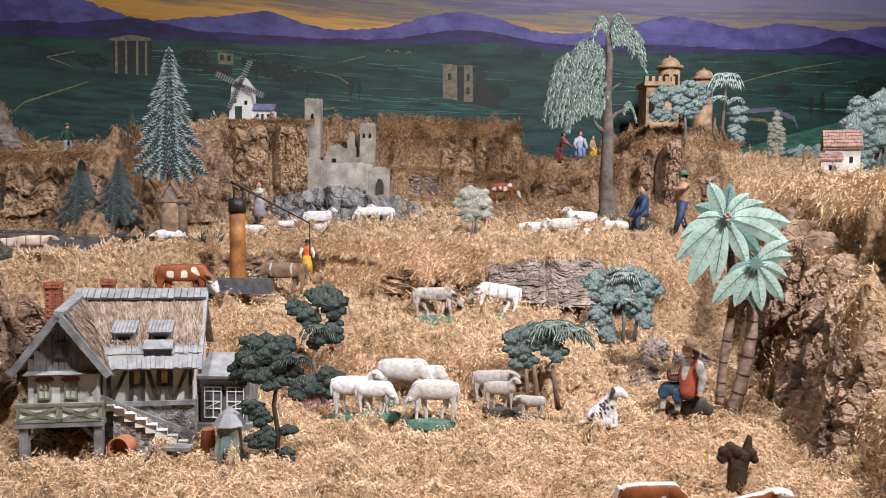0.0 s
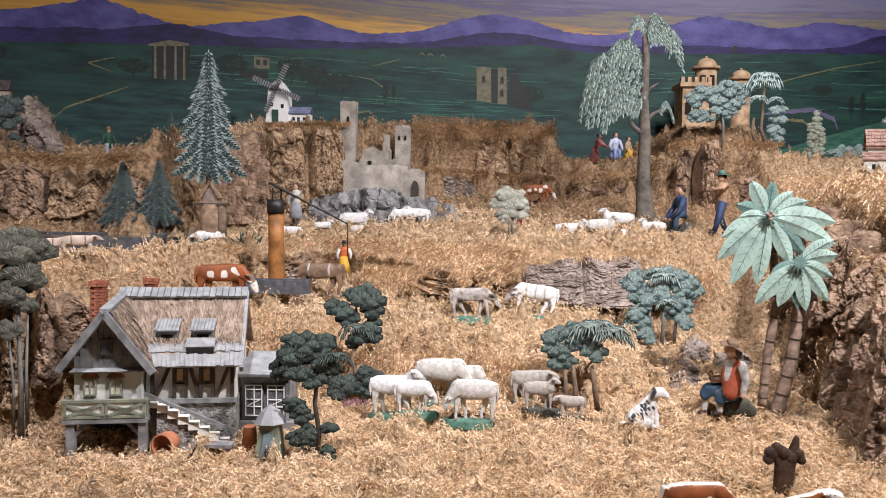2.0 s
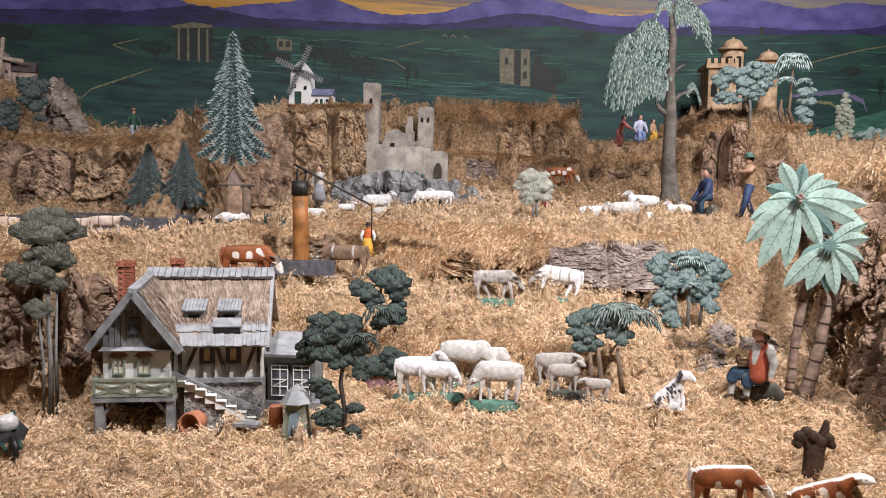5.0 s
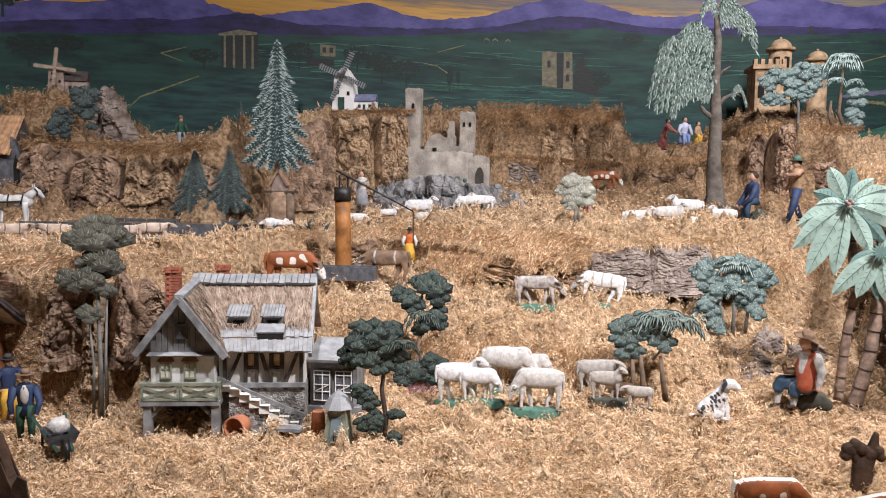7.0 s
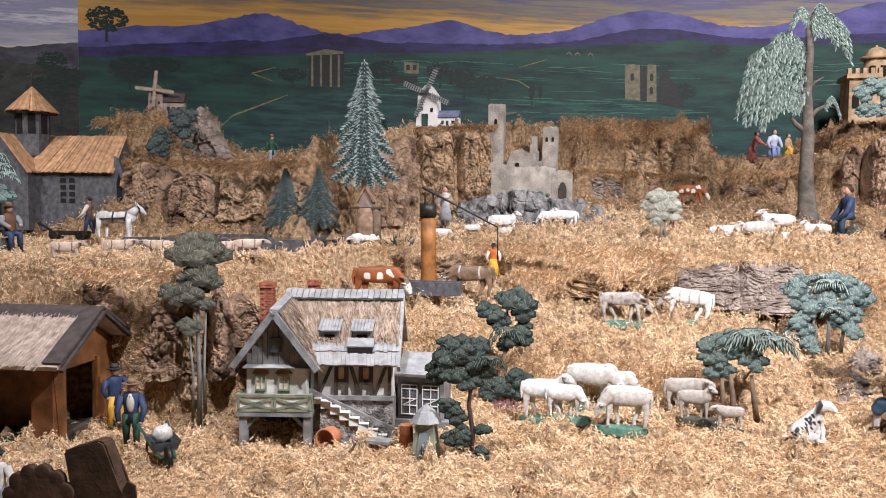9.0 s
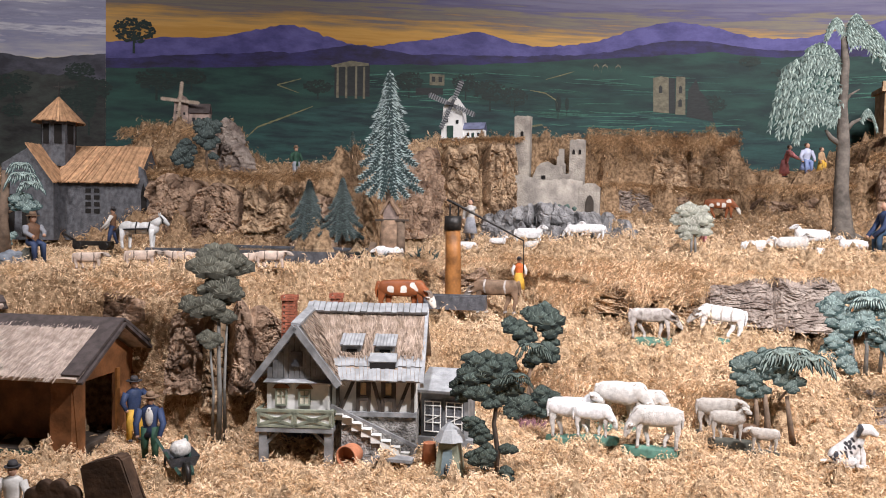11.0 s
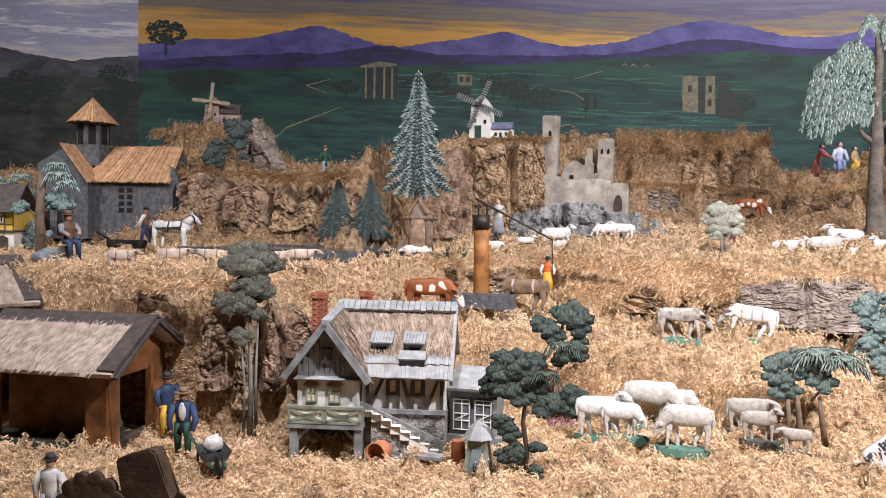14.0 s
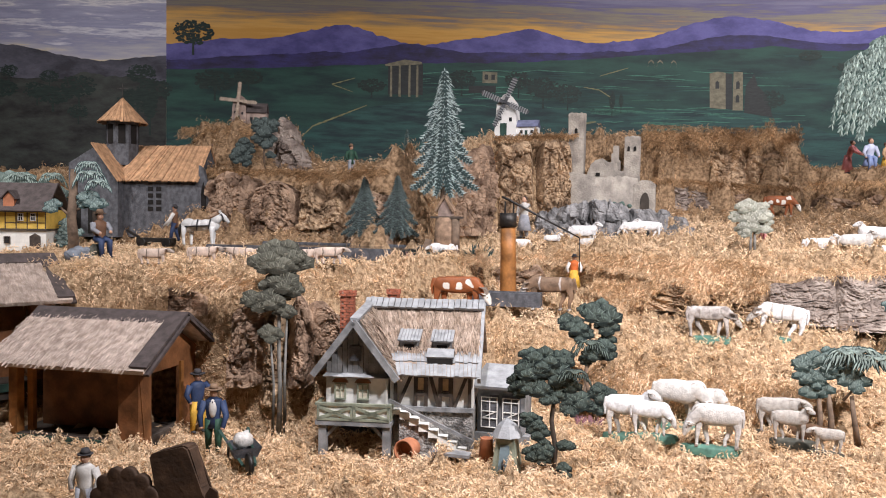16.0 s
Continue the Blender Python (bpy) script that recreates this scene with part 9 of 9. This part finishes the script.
# pond and its dark kerb
bm = bmesh.new()
prism(bm, [(-1.34, 0.30), (-0.80, 0.30), (-0.80, 0.374), (-1.34, 0.374)], 1.985, 2.275)
tagged(part("water", bm, M_WATER), "dark still water of the narrow pond", "water", kind="structure")
for _y in (1.978, 2.285):
    _k = thing("pond_edge", pose(-1.07, _y, 0.368), "dark grey edging along the pond", "edging")
    bm = bmesh.new()
    box(bm, -0.27, 0.27, -0.006, 0.006, -0.02, 0.011)
    bmesh.ops.bevel(bm, geom=bm.edges[:], offset=0.002, segments=2, affect="EDGES")
    part("edging", bm, M_SLATEW, _k)

# dark roots and stumps at the meadow's edge
def stump(name, label, x, y, z, pts, r, crown=()):
    t = thing(name, pose(x, y, z), label, "stump")
    for k, p in enumerate(pts):
        bm = bmesh.new()
        tube(bm, p, [r * (1.1 - 0.25 * i / len(p)) for i in range(len(p))], 9, 0, 0.8)
        for v in bm.verts:
            v.co += Vector((noise.noise(v.co * 60), noise.noise(v.co * 60 + Vector((9, 0, 0))), noise.noise(v.co * 60 + Vector((0, 9, 0))))) * r * 0.22
        part("stem", bm, M_WICK, t)
    for k, (cx, cz, cr) in enumerate(crown):
        bm = bmesh.new()
        ball(bm, (cx, 0, cz), (cr, cr * 0.7, cr), 0, 12, 8, 0.25, k)
        part("lobe", bm, M_WICK, t)


def dark_cutout(name, label, cat, x, y, shapes):
    """A dark flat wooden shape seen from behind."""
    ob = new(name, relief(name, shapes, [M_WICK], 0.0016, 0.008))
    ob.matrix_world = pose(x, y, 0)
    return tagged(ob, label, cat)


_s = thing("tree_stump", pose(-0.78, 1.06, -0.05), "dark brown forked wooden stump at the meadow's edge", "stump")
bm = bmesh.new()
prism(bm, [(-0.045, 0.0), (0.060, 0.0), (0.052, 0.075), (0.030, 0.110), (0.012, 0.168), (0.002, 0.172), (-0.046, 0.156), (-0.058, 0.150), (-0.040, 0.090)], -0.012, 0.016)
bmesh.ops.bevel(bm, geom=bm.edges[:], offset=0.003, segments=2, affect="EDGES")
part("trunk", bm, M_WICK, _s)
bm = bmesh.new()
prism(bm, [(0.030, 0.0), (0.075, 0.0), (0.064, 0.110), (0.052, 0.116), (0.044, 0.104)], -0.016, -0.013)
part("side_stem", bm, M_WICK, _s)
dark_cutout("dark_stub_tree", "dark green-brown stubby cut-out tree", "tree", 0.490, 1.335, [([(0.0, -0.03), (0.0, 0.045), (0.014, 0.075), (0.018, 0.098)], [0.017, 0.015, 0.008, 0.003], 0, 0.0, 0.3), ([(0.0, 0.04), (-0.014, 0.068)], [0.010, 0.006], 0, 0.0, 0.3)] + [([(u, v)], [r], 0, 0.002, 0.3) for u, v, r in ((-0.022, 0.072, 0.010), (-0.012, 0.080, 0.009), (-0.002, 0.074, 0.009), (-0.026, 0.062, 0.008), (0.022, 0.072, 0.008), (0.026, 0.062, 0.007), (0.010, 0.066, 0.009))])
dark_cutout("dark_bush", "dark lobed wooden bush at the meadow's edge", "bush", -0.878, 1.055, [([(0.0, 0.015), (0.0, -0.05)], [0.050, 0.055], 0, 0.0, 0.08)] + [([(0.051 * math.cos(a), 0.015 + 0.050 * math.sin(a))], [0.0145], 0, 0.0, 0.15) for a in (0.0, 0.5, 0.98, 1.45, 1.92, 2.4, 2.9)])
stump("cloud_rock", "dark rounded lump at the meadow's edge", -0.575, 1.045, -0.05, [[(0, 0, 0), (0, 0, 0.02)]], 0.02, [(-0.02, 0.03, 0.02), (0.0, 0.038, 0.02), (0.02, 0.03, 0.018)])


# ---- stones: bark-like slabs along the terraces and cliffs ----
def stone(x, y, z, w, h, d, seed, material, label, strata=0.25, rz=0.0):
    """A rugged slab: blocky facets, layered ledges, clefts and a broken rim."""
    bm = bmesh.new()
    nx, nz = max(14, int(w / 0.0045)), max(12, int(h / 0.0045))
    rows = []
    off = Vector((seed * 1.7, seed * 0.9, seed * 2.3))
    for j in range(nz + 1):
        row = []
        for i in range(nx + 1):
            u, v = -1 + 2 * i / nx, j / nz
            p = Vector((u * w / 2, 0, v * h))
            q = p * 30 + off
            warp = Vector((noise.noise(q * 0.7), 0, noise.noise(q * 0.7 + Vector((7, 3, 1)))))
            wide = 0.62 if strata < 1.5 else 1.5
            block = noise.cell(Vector(((q.x + warp.x) * wide, 1.0, (q.z + warp.z) * (0.45 + 0.9 * strata))))
            fine = noise.cell(Vector(((q.x + warp.x) * 1.7, 4.0, (q.z + warp.z * 2) * (1.4 + 1.6 * strata))))
            grit = noise.noise(q * 1.8) * 0.5 + noise.noise(q * 4.2) * 0.3
            lift = 0.42 * block + 0.26 * fine + 0.30 * grit
            edge = max(0.0, 1 - abs(u) ** 4) * max(0.0, 1 - v ** 7)
            wob = noise.noise(Vector((v * 6, seed * 2.0, 0))) * 0.07 * w
            rim = (noise.cell(Vector((u * 2.1 + seed, 0, 0))) * 0.05 + noise.noise(Vector((u * 6, 0, seed * 3.0))) * 0.02) * h * v
            crest = min(1.12, max(0.3, 1.02 - 0.5 * abs(u) ** 2.2 + 0.30 * noise.noise(Vector((u * 2.4 + seed * 1.3, seed * 0.7, 0))) + 0.12 * noise.noise(Vector((u * 7 + seed, 3, 0)))))
            flank = 1 - 0.10 * v + 0.16 * noise.noise(Vector((v * 3 + seed, 5, (1 if u > 0 else -1) * 2.0)))
            row.append(bm.verts.new((p.x * flank + wob, -d * (0.25 + 0.75 * edge ** 0.5) - d * 0.75 * lift * (0.3 + 0.7 * edge), p.z * crest + rim)))
        rows.append(row)
    for a, b in zip(rows, rows[1:]):
        for i in range(nx):
            bm.faces.new((a[i], a[i + 1], b[i + 1], b[i]))
    rim = rows[-1]
    back = [bm.verts.new((v.co.x, d * 0.6, v.co.z - 0.01)) for v in rim]
    for i in range(nx):
        bm.faces.new((rim[i], rim[i + 1], back[i + 1], back[i]))
    for k in (0, nx):
        col = [r[k] for r in rows]
        b2 = [bm.verts.new((v.co.x, d * 0.6, v.co.z)) for v in col]
        for i in range(nz):
            q = (col[i], col[i + 1], b2[i + 1], b2[i]) if k == 0 else (col[i + 1], col[i], b2[i], b2[i + 1])
            bm.faces.new(q)
    ob = part("rock", bm, material)
    ob.matrix_world = pose(x, y, z, 0, 0, rz)
    return tagged(ob, label, "rock", "rocks")


CELLS = np.random.RandomState(91).uniform(0, 1, (64, 64, 3))


def cracked(u, v):
    """A field of broken cells: the level of each point's cell and the distance to the nearest joint."""
    iu, iv = np.floor(u).astype(int), np.floor(v).astype(int)
    d1, d2, level = np.full(u.shape, 9.0), np.full(u.shape, 9.0), np.zeros(u.shape)
    for a in (-1, 0, 1):
        for b in (-1, 0, 1):
            c = CELLS[(iu + a) % 64, (iv + b) % 64]
            d = np.hypot(iu + a + c[..., 0] - u, iv + b + c[..., 1] - v)
            near = d < d1
            d2 = np.where(near, d1, np.minimum(d2, d))
            level = np.where(near, c[..., 2], level)
            d1 = np.where(near, d, d1)
    return level, d2 - d1


def crag(a, b, z0, z1, depth, seed, material, label, block=(0.05, 0.06), lean=0.15, rag=0.18, bow=0.0):
    """A length of cliff from a to b in plan, seen from its right-hand side: broken blocks, joints and a ragged crest.
    z0 and z1 are heights at both ends; lean sets the top back, bow swings the middle forward."""
    a, b = np.array(a, float), np.array(b, float)
    ln = float(np.hypot(*(b - a)))
    t = (b - a) / ln
    out = np.array([t[1], -t[0]])
    high = max(z1[0] - z0[0], z1[1] - z0[1])
    nu, nv = int(ln / 0.0042) + 8, int(high / 0.0042) + 8
    u, v = np.meshgrid(np.linspace(0, 1, nu), np.linspace(0, 1, nv), indexing="ij")
    lo, hi = z0[0] + (z0[1] - z0[0]) * u, z1[0] + (z1[1] - z1[0]) * u
    p, q = u * ln + seed * 0.37, v * high + seed * 0.21
    crest = 1 - rag * (0.5 + 0.5 * rough_noise(p, p * 0 + seed, 60, seed % 3)) - 0.35 * rag * CELLS[(p / 0.03).astype(int) % 64, seed % 64, 0]
    crest = crest * (0.55 + 0.45 * np.minimum(1, np.minimum(u, 1 - u) * ln / 0.03) ** 0.5)
    wu, wv = 0.012 * rough_noise(p, q, 70, 0), 0.012 * rough_noise(q, p, 70, 1)
    l1, j1 = cracked((p + wu) / block[0], (q + wv) / block[1])
    l2, j2 = cracked((p + wv) / block[0] * 2.3 + 7, (q + wu) / block[1] * 2.3 + 3)
    l3, j3 = cracked((p + wv * 0.5) / block[0] * 5.5 + 17, (q + wu * 0.5) / block[1] * 5.5 + 23)
    face = 0.55 * l1 + 0.24 * l2 + 0.10 * l3 - 0.30 * np.exp(-j1 * 16) - 0.20 * np.exp(-j2 * 13) - 0.08 * np.exp(-j3 * 9) + 0.05 * rough_noise(p, q, 260, 2)
    ends = np.minimum(1, np.minimum(u, 1 - u) * ln / 0.025)
    cap = np.clip((1 - v) / 0.10, 0, 1) ** 0.5
    off = depth * (0.35 + face) * (0.25 + 0.75 * cap) * ends + bow * np.sin(math.pi * u) - (1 - ends) * 0.03 - lean * high * v * crest
    slip = block[0] * 0.30 * (l1 - 0.5) * ends * (1 - np.abs(2 * u - 1))
    x, y = a[0] + t[0] * (u * ln + slip) + out[0] * off, a[1] + t[1] * (u * ln + slip) + out[1] * off
    z = lo + (hi - lo) * v * crest + 0.10 * block[1] * (l2 - 0.5) * (v > 0.02)
    back = np.stack([x[:, -1] - out[0] * 0.10, y[:, -1] - out[1] * 0.10, z[:, -1] - 0.012], -1)
    pts = np.concatenate([np.stack([x, y, z], -1), back[:, None]], 1)
    idx = np.arange(nu * (nv + 1)).reshape(nu, nv + 1)
    quads = np.stack([idx[:-1, :-1], idx[1:, :-1], idx[1:, 1:], idx[:-1, 1:]], -1).reshape(-1, 4)
    return tagged(new("rock", mesh_np("rock", pts.reshape(-1, 3), quads, material)), label, "rock", "rocks")


# the cliff below the pond, brown and grey
crag((-1.02, 1.545), (-0.93, 1.540), (0.10, 0.10), (0.300, 0.312), 0.035, 1, M_ROCK, "brown bark-like rock of the pond cliff", (0.035, 0.07))
crag((-0.945, 1.548), (-0.875, 1.565), (0.06, 0.06), (0.322, 0.315), 0.035, 2, M_CRUST, "tan bark-like rock column of the pond cliff", (0.03, 0.06))
crag((-0.885, 1.56), (-0.825, 1.585), (0.10, 0.10), (0.305, 0.30), 0.035, 3, M_ROCK, "brown broken rock of the pond cliff", (0.03, 0.05), 0.2)
crag((-0.832, 1.60), (-0.775, 1.655), (0.16, 0.18), (0.325, 0.312), 0.030, 31, M_ROCK, "brown broken rock of the pond cliff", (0.03, 0.05), 0.25, 0.3)
crag((-1.185, 1.560), (-1.08, 1.552), (0.24, 0.24), (0.318, 0.305), 0.02, 4, M_ROCK, "brown rock ledge behind the barn", (0.06, 0.03))
crag((-0.72, 2.12), (-0.585, 2.20), (0.22, 0.22), (0.335, 0.345), 0.03, 5, M_ROCK, "brown rock by the well pole", (0.07, 0.035), 0.3)
crag((-0.60, 2.215), (-0.44, 2.30), (0.22, 0.22), (0.345, 0.34), 0.03, 6, M_ROCK, "brown layered rock behind the well pole", (0.08, 0.03), 0.3)
# ledges under the terrace edge, and the great slab of pale bark
crag((-0.20, 2.305), (-0.055, 2.30), (0.22, 0.22), (0.312, 0.305), 0.025, 7, M_CRUST, "brown layered rock under the terrace edge", (0.08, 0.022))
crag((-0.02, 2.305), (0.125, 2.30), (0.215, 0.205), (0.302, 0.306), 0.025, 8, M_CRUST, "brown layered rock under the terrace edge", (0.08, 0.022))
crag((0.105, 2.29), (0.30, 2.275), (0.205, 0.20), (0.302, 0.335), 0.020, 9, M_PINKROCK, "pale grey slab of bark under the terrace edge", (0.10, 0.013), 0.45, 0.12)
crag((0.285, 2.27), (0.475, 2.285), (0.195, 0.19), (0.338, 0.335), 0.020, 10, M_PINKROCK, "pale grey slab of bark with thin layers", (0.11, 0.013), 0.45, 0.12)
crag((0.465, 2.30), (0.60, 2.34), (0.20, 0.20), (0.318, 0.30), 0.022, 11, M_PINKROCK, "pale grey broken bark at the terrace edge", (0.06, 0.018), 0.4)
crag((0.270, 1.875), (0.405, 1.885), (0.02, 0.02), (0.110, 0.105), 0.03, 12, M_PINKROCK, "pale layered stone in the meadow", (0.07, 0.025), 0.7, 0.4)
crag((0.395, 1.89), (0.545, 1.925), (0.02, 0.03), (0.105, 0.118), 0.03, 13, M_PINKROCK, "pale layered stone in the meadow", (0.07, 0.025), 0.7, 0.4)
# the shelf cliff behind the pond
crag((-1.66, 2.40), (-1.43, 2.36), (0.36, 0.36), (0.600, 0.605), 0.045, 14, M_ROCK, "brown rock of the shelf cliff", (0.05, 0.09), 0.1, 0.10)
crag((-1.44, 2.355), (-1.26, 2.36), (0.36, 0.36), (0.592, 0.578), 0.040, 15, M_ROCK, "brown broken rock of the shelf cliff", (0.055, 0.05), 0.15, 0.2)
crag((-1.275, 2.36), (-1.08, 2.33), (0.36, 0.36), (0.570, 0.575), 0.040, 16, M_CRUST, "tan broken rock of the shelf cliff", (0.06, 0.045), 0.2, 0.2)
crag((-1.09, 2.33), (-0.90, 2.31), (0.36, 0.36), (0.578, 0.570), 0.040, 17, M_ROCK, "brown broken rock of the shelf cliff", (0.05, 0.06), 0.15, 0.2)
# the tall cliff under the white windmill
crag((-0.83, 2.56), (-0.735, 2.84), (0.40, 0.40), (0.66, 0.74), 0.04, 18, M_ROCK, "dark brown flank of the tall cliff", (0.05, 0.10), 0.05, 0.08)
crag((-0.745, 2.845), (-0.60, 2.91), (0.42, 0.42), (0.735, 0.742), 0.045, 19, M_CRUST, "tall tan cliff face under the windmill", (0.045, 0.085), 0.06, 0.05)
crag((-0.605, 2.90), (-0.47, 2.955), (0.42, 0.42), (0.748, 0.755), 0.050, 20, M_CRUST, "tall tan cliff face beside the castle", (0.04, 0.11), 0.06, 0.05)
# the back cliff and its lower ledge
crag((-0.235, 3.13), (0.02, 3.24), (0.49, 0.49), (0.600, 0.585), 0.04, 21, M_PINKROCK, "pale brown rock ledge at the cliff's foot", (0.09, 0.035), 0.3, 0.25)
crag((0.0, 3.235), (0.30, 3.33), (0.49, 0.49), (0.580, 0.565), 0.035, 22, M_ROCK, "brown rock ledge at the cliff's foot", (0.10, 0.03), 0.3, 0.35)
crag((-0.05, 3.255), (0.13, 3.305), (0.60, 0.60), (0.755, 0.75), 0.030, 23, M_CRUST, "tan crusty rock under the moss fringe", (0.05, 0.05), 0.1, 0.25)
crag((0.12, 3.30), (0.285, 3.345), (0.58, 0.58), (0.755, 0.745), 0.030, 24, M_CRUST, "tan crusty rock at the cliff's corner", (0.05, 0.05), 0.1, 0.2)
crag((0.33, 3.335), (0.60, 3.14), (0.49, 0.49), (0.565, 0.56), 0.03, 25, M_ROCK, "brown rock ledge under the travellers' path", (0.10, 0.03), 0.3, 0.35)
crag((0.69, 3.02), (0.765, 2.985), (0.46, 0.46), (0.70, 0.715), 0.03, 26, M_ROCK, "brown rock below the domed castle", (0.035, 0.08), 0.1)
crag((0.760, 2.955), (0.868, 2.945), (0.44, 0.44), (0.725, 0.715), 0.050, 27, M_ROCK, "brown bark column below the domed castle", (0.035, 0.10), 0.05, 0.08)
crag((0.90, 2.95), (1.02, 2.95), (0.46, 0.46), (0.62, 0.60), 0.03, 28, M_ROCK, "brown rock below the domed castle", (0.05, 0.06), 0.1)
# the windmill mound
crag((-1.86, 2.60), (-1.62, 2.575), (0.60, 0.60), (0.735, 0.735), 0.04, 29, M_ROCK, "dark layered rock of the windmill mound", (0.10, 0.025), 0.25, 0.25)
crag((-1.64, 2.58), (-1.46, 2.59), (0.60, 0.60), (0.735, 0.725), 0.04, 30, M_ROCK, "dark layered rock of the windmill mound", (0.10, 0.025), 0.25, 0.25)
# the side hill's flank: tall dark bark columns
for k, (sx, sy, sz, sw, sh) in enumerate(((0.715, 1.52, -0.06, 0.12, 0.34), (0.745, 1.66, -0.03, 0.10, 0.40), (0.765, 1.80, 0.02, 0.11, 0.40), (0.79, 1.96, 0.08, 0.11, 0.38), (0.83, 2.12, 0.14, 0.10, 0.34), (0.865, 2.30, 0.22, 0.12, 0.28))):
    crag((sx - 0.012, sy + sw / 2), (sx + 0.012, sy - sw / 2), (sz, sz), (sz + sh, sz + sh * 0.97), 0.045, 40 + k, M_ROCK, "dark bark-like rock of the hill's flank", (0.035, 0.11), 0.30, 0.15)
stone(-1.405, 2.60, 0.60, 0.13, 0.12, 0.05, 501, M_PINKROCK, "pale boulder beside the windmill mound", 0.2)
stone(-1.45, 2.63, 0.66, 0.11, 0.125, 0.05, 502, M_PINKROCK, "pale boulder on the windmill mound", 0.2)


def fringe(name, label, material, lines, seed, length, width):
    """Strands that spill over rims: lines are (a, b, count, spread) with a and b in space."""
    rs = np.random.RandomState(seed)
    start, way = [], []
    for a, b, count, spread in lines:
        a, b = np.array(a, float), np.array(b, float)
        u = rs.uniform(0, 1, count)[:, None]
        t = (b - a) / np.linalg.norm(b - a)
        out = np.array([t[1], -t[0], 0])
        depth = rs.uniform(-0.6, 1, count)[:, None]
        wave = (0.5 * rough_noise(u[:, 0] * 3.1 + seed, u[:, 0] * 0, 14, seed % 3) + 0.5)[:, None]
        start.append(a + (b - a) * u + out * depth * spread * 0.8 + np.array([0, 0, 1]) * (0.3 - np.maximum(depth, 0) * wave * 1.6 + rs.uniform(-0.3, 0.3, (count, 1))) * spread)
        way.append(out * rs.uniform(0.1, 1, (count, 1)) + t * rs.normal(0, 0.8, (count, 1)) + np.array([0, 0, 1]) * rs.uniform(-1.1, 0.4, (count, 1)))
    c, d = np.concatenate(start), np.concatenate(way)
    n, segs = len(c), 3
    d /= np.linalg.norm(d, axis=1, keepdims=True)
    turn = rs.normal(0, 1, (n, 3)) * 0.9
    ln, w = length * rs.uniform(0.5, 1.4, (n, 1)), width * rs.uniform(0.6, 1.3, (n, 1))
    pts = []
    for k in range(segs + 1):
        side = np.cross(d, [0.3, 0.8, 0.5])
        side /= np.linalg.norm(side, axis=1, keepdims=True) + 1e-9
        pts += [c - side * w, c + side * w]
        c = c + d * ln / segs
        d = d + turn * 0.7 + np.array([0, 0, -0.25])
        d /= np.linalg.norm(d, axis=1, keepdims=True)
    f = np.array([[2 * k, 2 * k + 1, 2 * k + 3, 2 * k + 2] for k in range(segs)])
    faces = (np.arange(n)[:, None, None] * (2 * segs + 2) + f[None]).reshape(-1, 4)
    return tagged(new(name, mesh_np(name, np.stack(pts, 1).reshape(-1, 3), faces, material)), label, name, kind="stuff")


fringe("moss", "brown dry moss spilling over the cliff rims", M_BROWN, [
    ((-1.85, 2.60, 0.755), (-1.45, 2.60, 0.755), 2600, 0.03), ((-1.66, 2.42, 0.602), (-1.26, 2.40, 0.595), 1500, 0.018), ((-1.27, 2.39, 0.585), (-0.92, 2.26, 0.585), 2200, 0.025),
    ((-0.75, 2.87, 0.745), (-0.47, 2.99, 0.758), 1300, 0.012), ((-0.25, 3.14, 0.765), (0.29, 3.32, 0.758), 5000, 0.085), ((-0.25, 3.13, 0.772), (0.29, 3.31, 0.765), 3200, 0.03), ((0.34, 3.33, 0.600), (0.66, 3.08, 0.595), 1500, 0.025),
    ((-0.22, 3.12, 0.610), (0.30, 3.29, 0.578), 1600, 0.018), ((0.68, 3.0, 0.69), (0.80, 2.95, 0.705), 900, 0.025), ((0.86, 2.93, 0.70), (1.05, 2.93, 0.69), 900, 0.025)], 71, 0.0135, 0.0008)
fringe("straw", "golden straw tufts hanging over the terrace rims", M_STRAW, [
    ((-0.44, 2.33, 0.355), (-0.20, 2.32, 0.35), 2200, 0.03), ((-0.22, 2.305, 0.335), (0.13, 2.305, 0.33), 5600, 0.055), ((-0.32, 2.28, 0.275), (-0.15, 2.28, 0.27), 1800, 0.045), ((-0.08, 2.29, 0.28), (0.12, 2.29, 0.28), 1200, 0.04), ((0.44, 2.29, 0.26), (0.66, 2.34, 0.27), 2200, 0.05), ((-0.30, 1.86, 0.10), (0.20, 1.86, 0.10), 3000, 0.05), ((0.10, 2.33, 0.335), (0.50, 2.33, 0.345), 900, 0.015), ((-1.04, 1.535, 0.318), (-0.86, 1.56, 0.322), 900, 0.018),
    ((-0.72, 2.11, 0.345), (-0.46, 2.27, 0.355), 900, 0.018), ((-1.2, 1.545, 0.325), (-1.03, 1.54, 0.318), 700, 0.02), ((0.855, 2.30, 0.53), (0.835, 1.90, 0.52), 2400, 0.05), ((0.835, 1.90, 0.52), (0.80, 1.45, 0.50), 2400, 0.05)], 72, 0.0165, 0.0009)
stone(0.545, 2.08, 0.09, 0.075, 0.055, 0.02, 530, M_PINKROCK, "tan pointed stone beside the bushes", 0.1)
stone(0.62, 2.02, 0.085, 0.09, 0.045, 0.02, 531, M_PINKROCK, "pale striped stone behind the herdsman", 1.0)
bm = bmesh.new()
rock_lump(bm, (0, 0, 0.012), (0.048, 0.036, 0.034), 61)
_s = part("rock", bm, mat("blue_grey_stone", (0.17, 0.19, 0.22), 0.8, vary=0.4, scale=40, bump=0.5))
place(_s, "blue-grey boulder beside the seated piper", "rock", "rocks", -1.545, 1.735, 20)
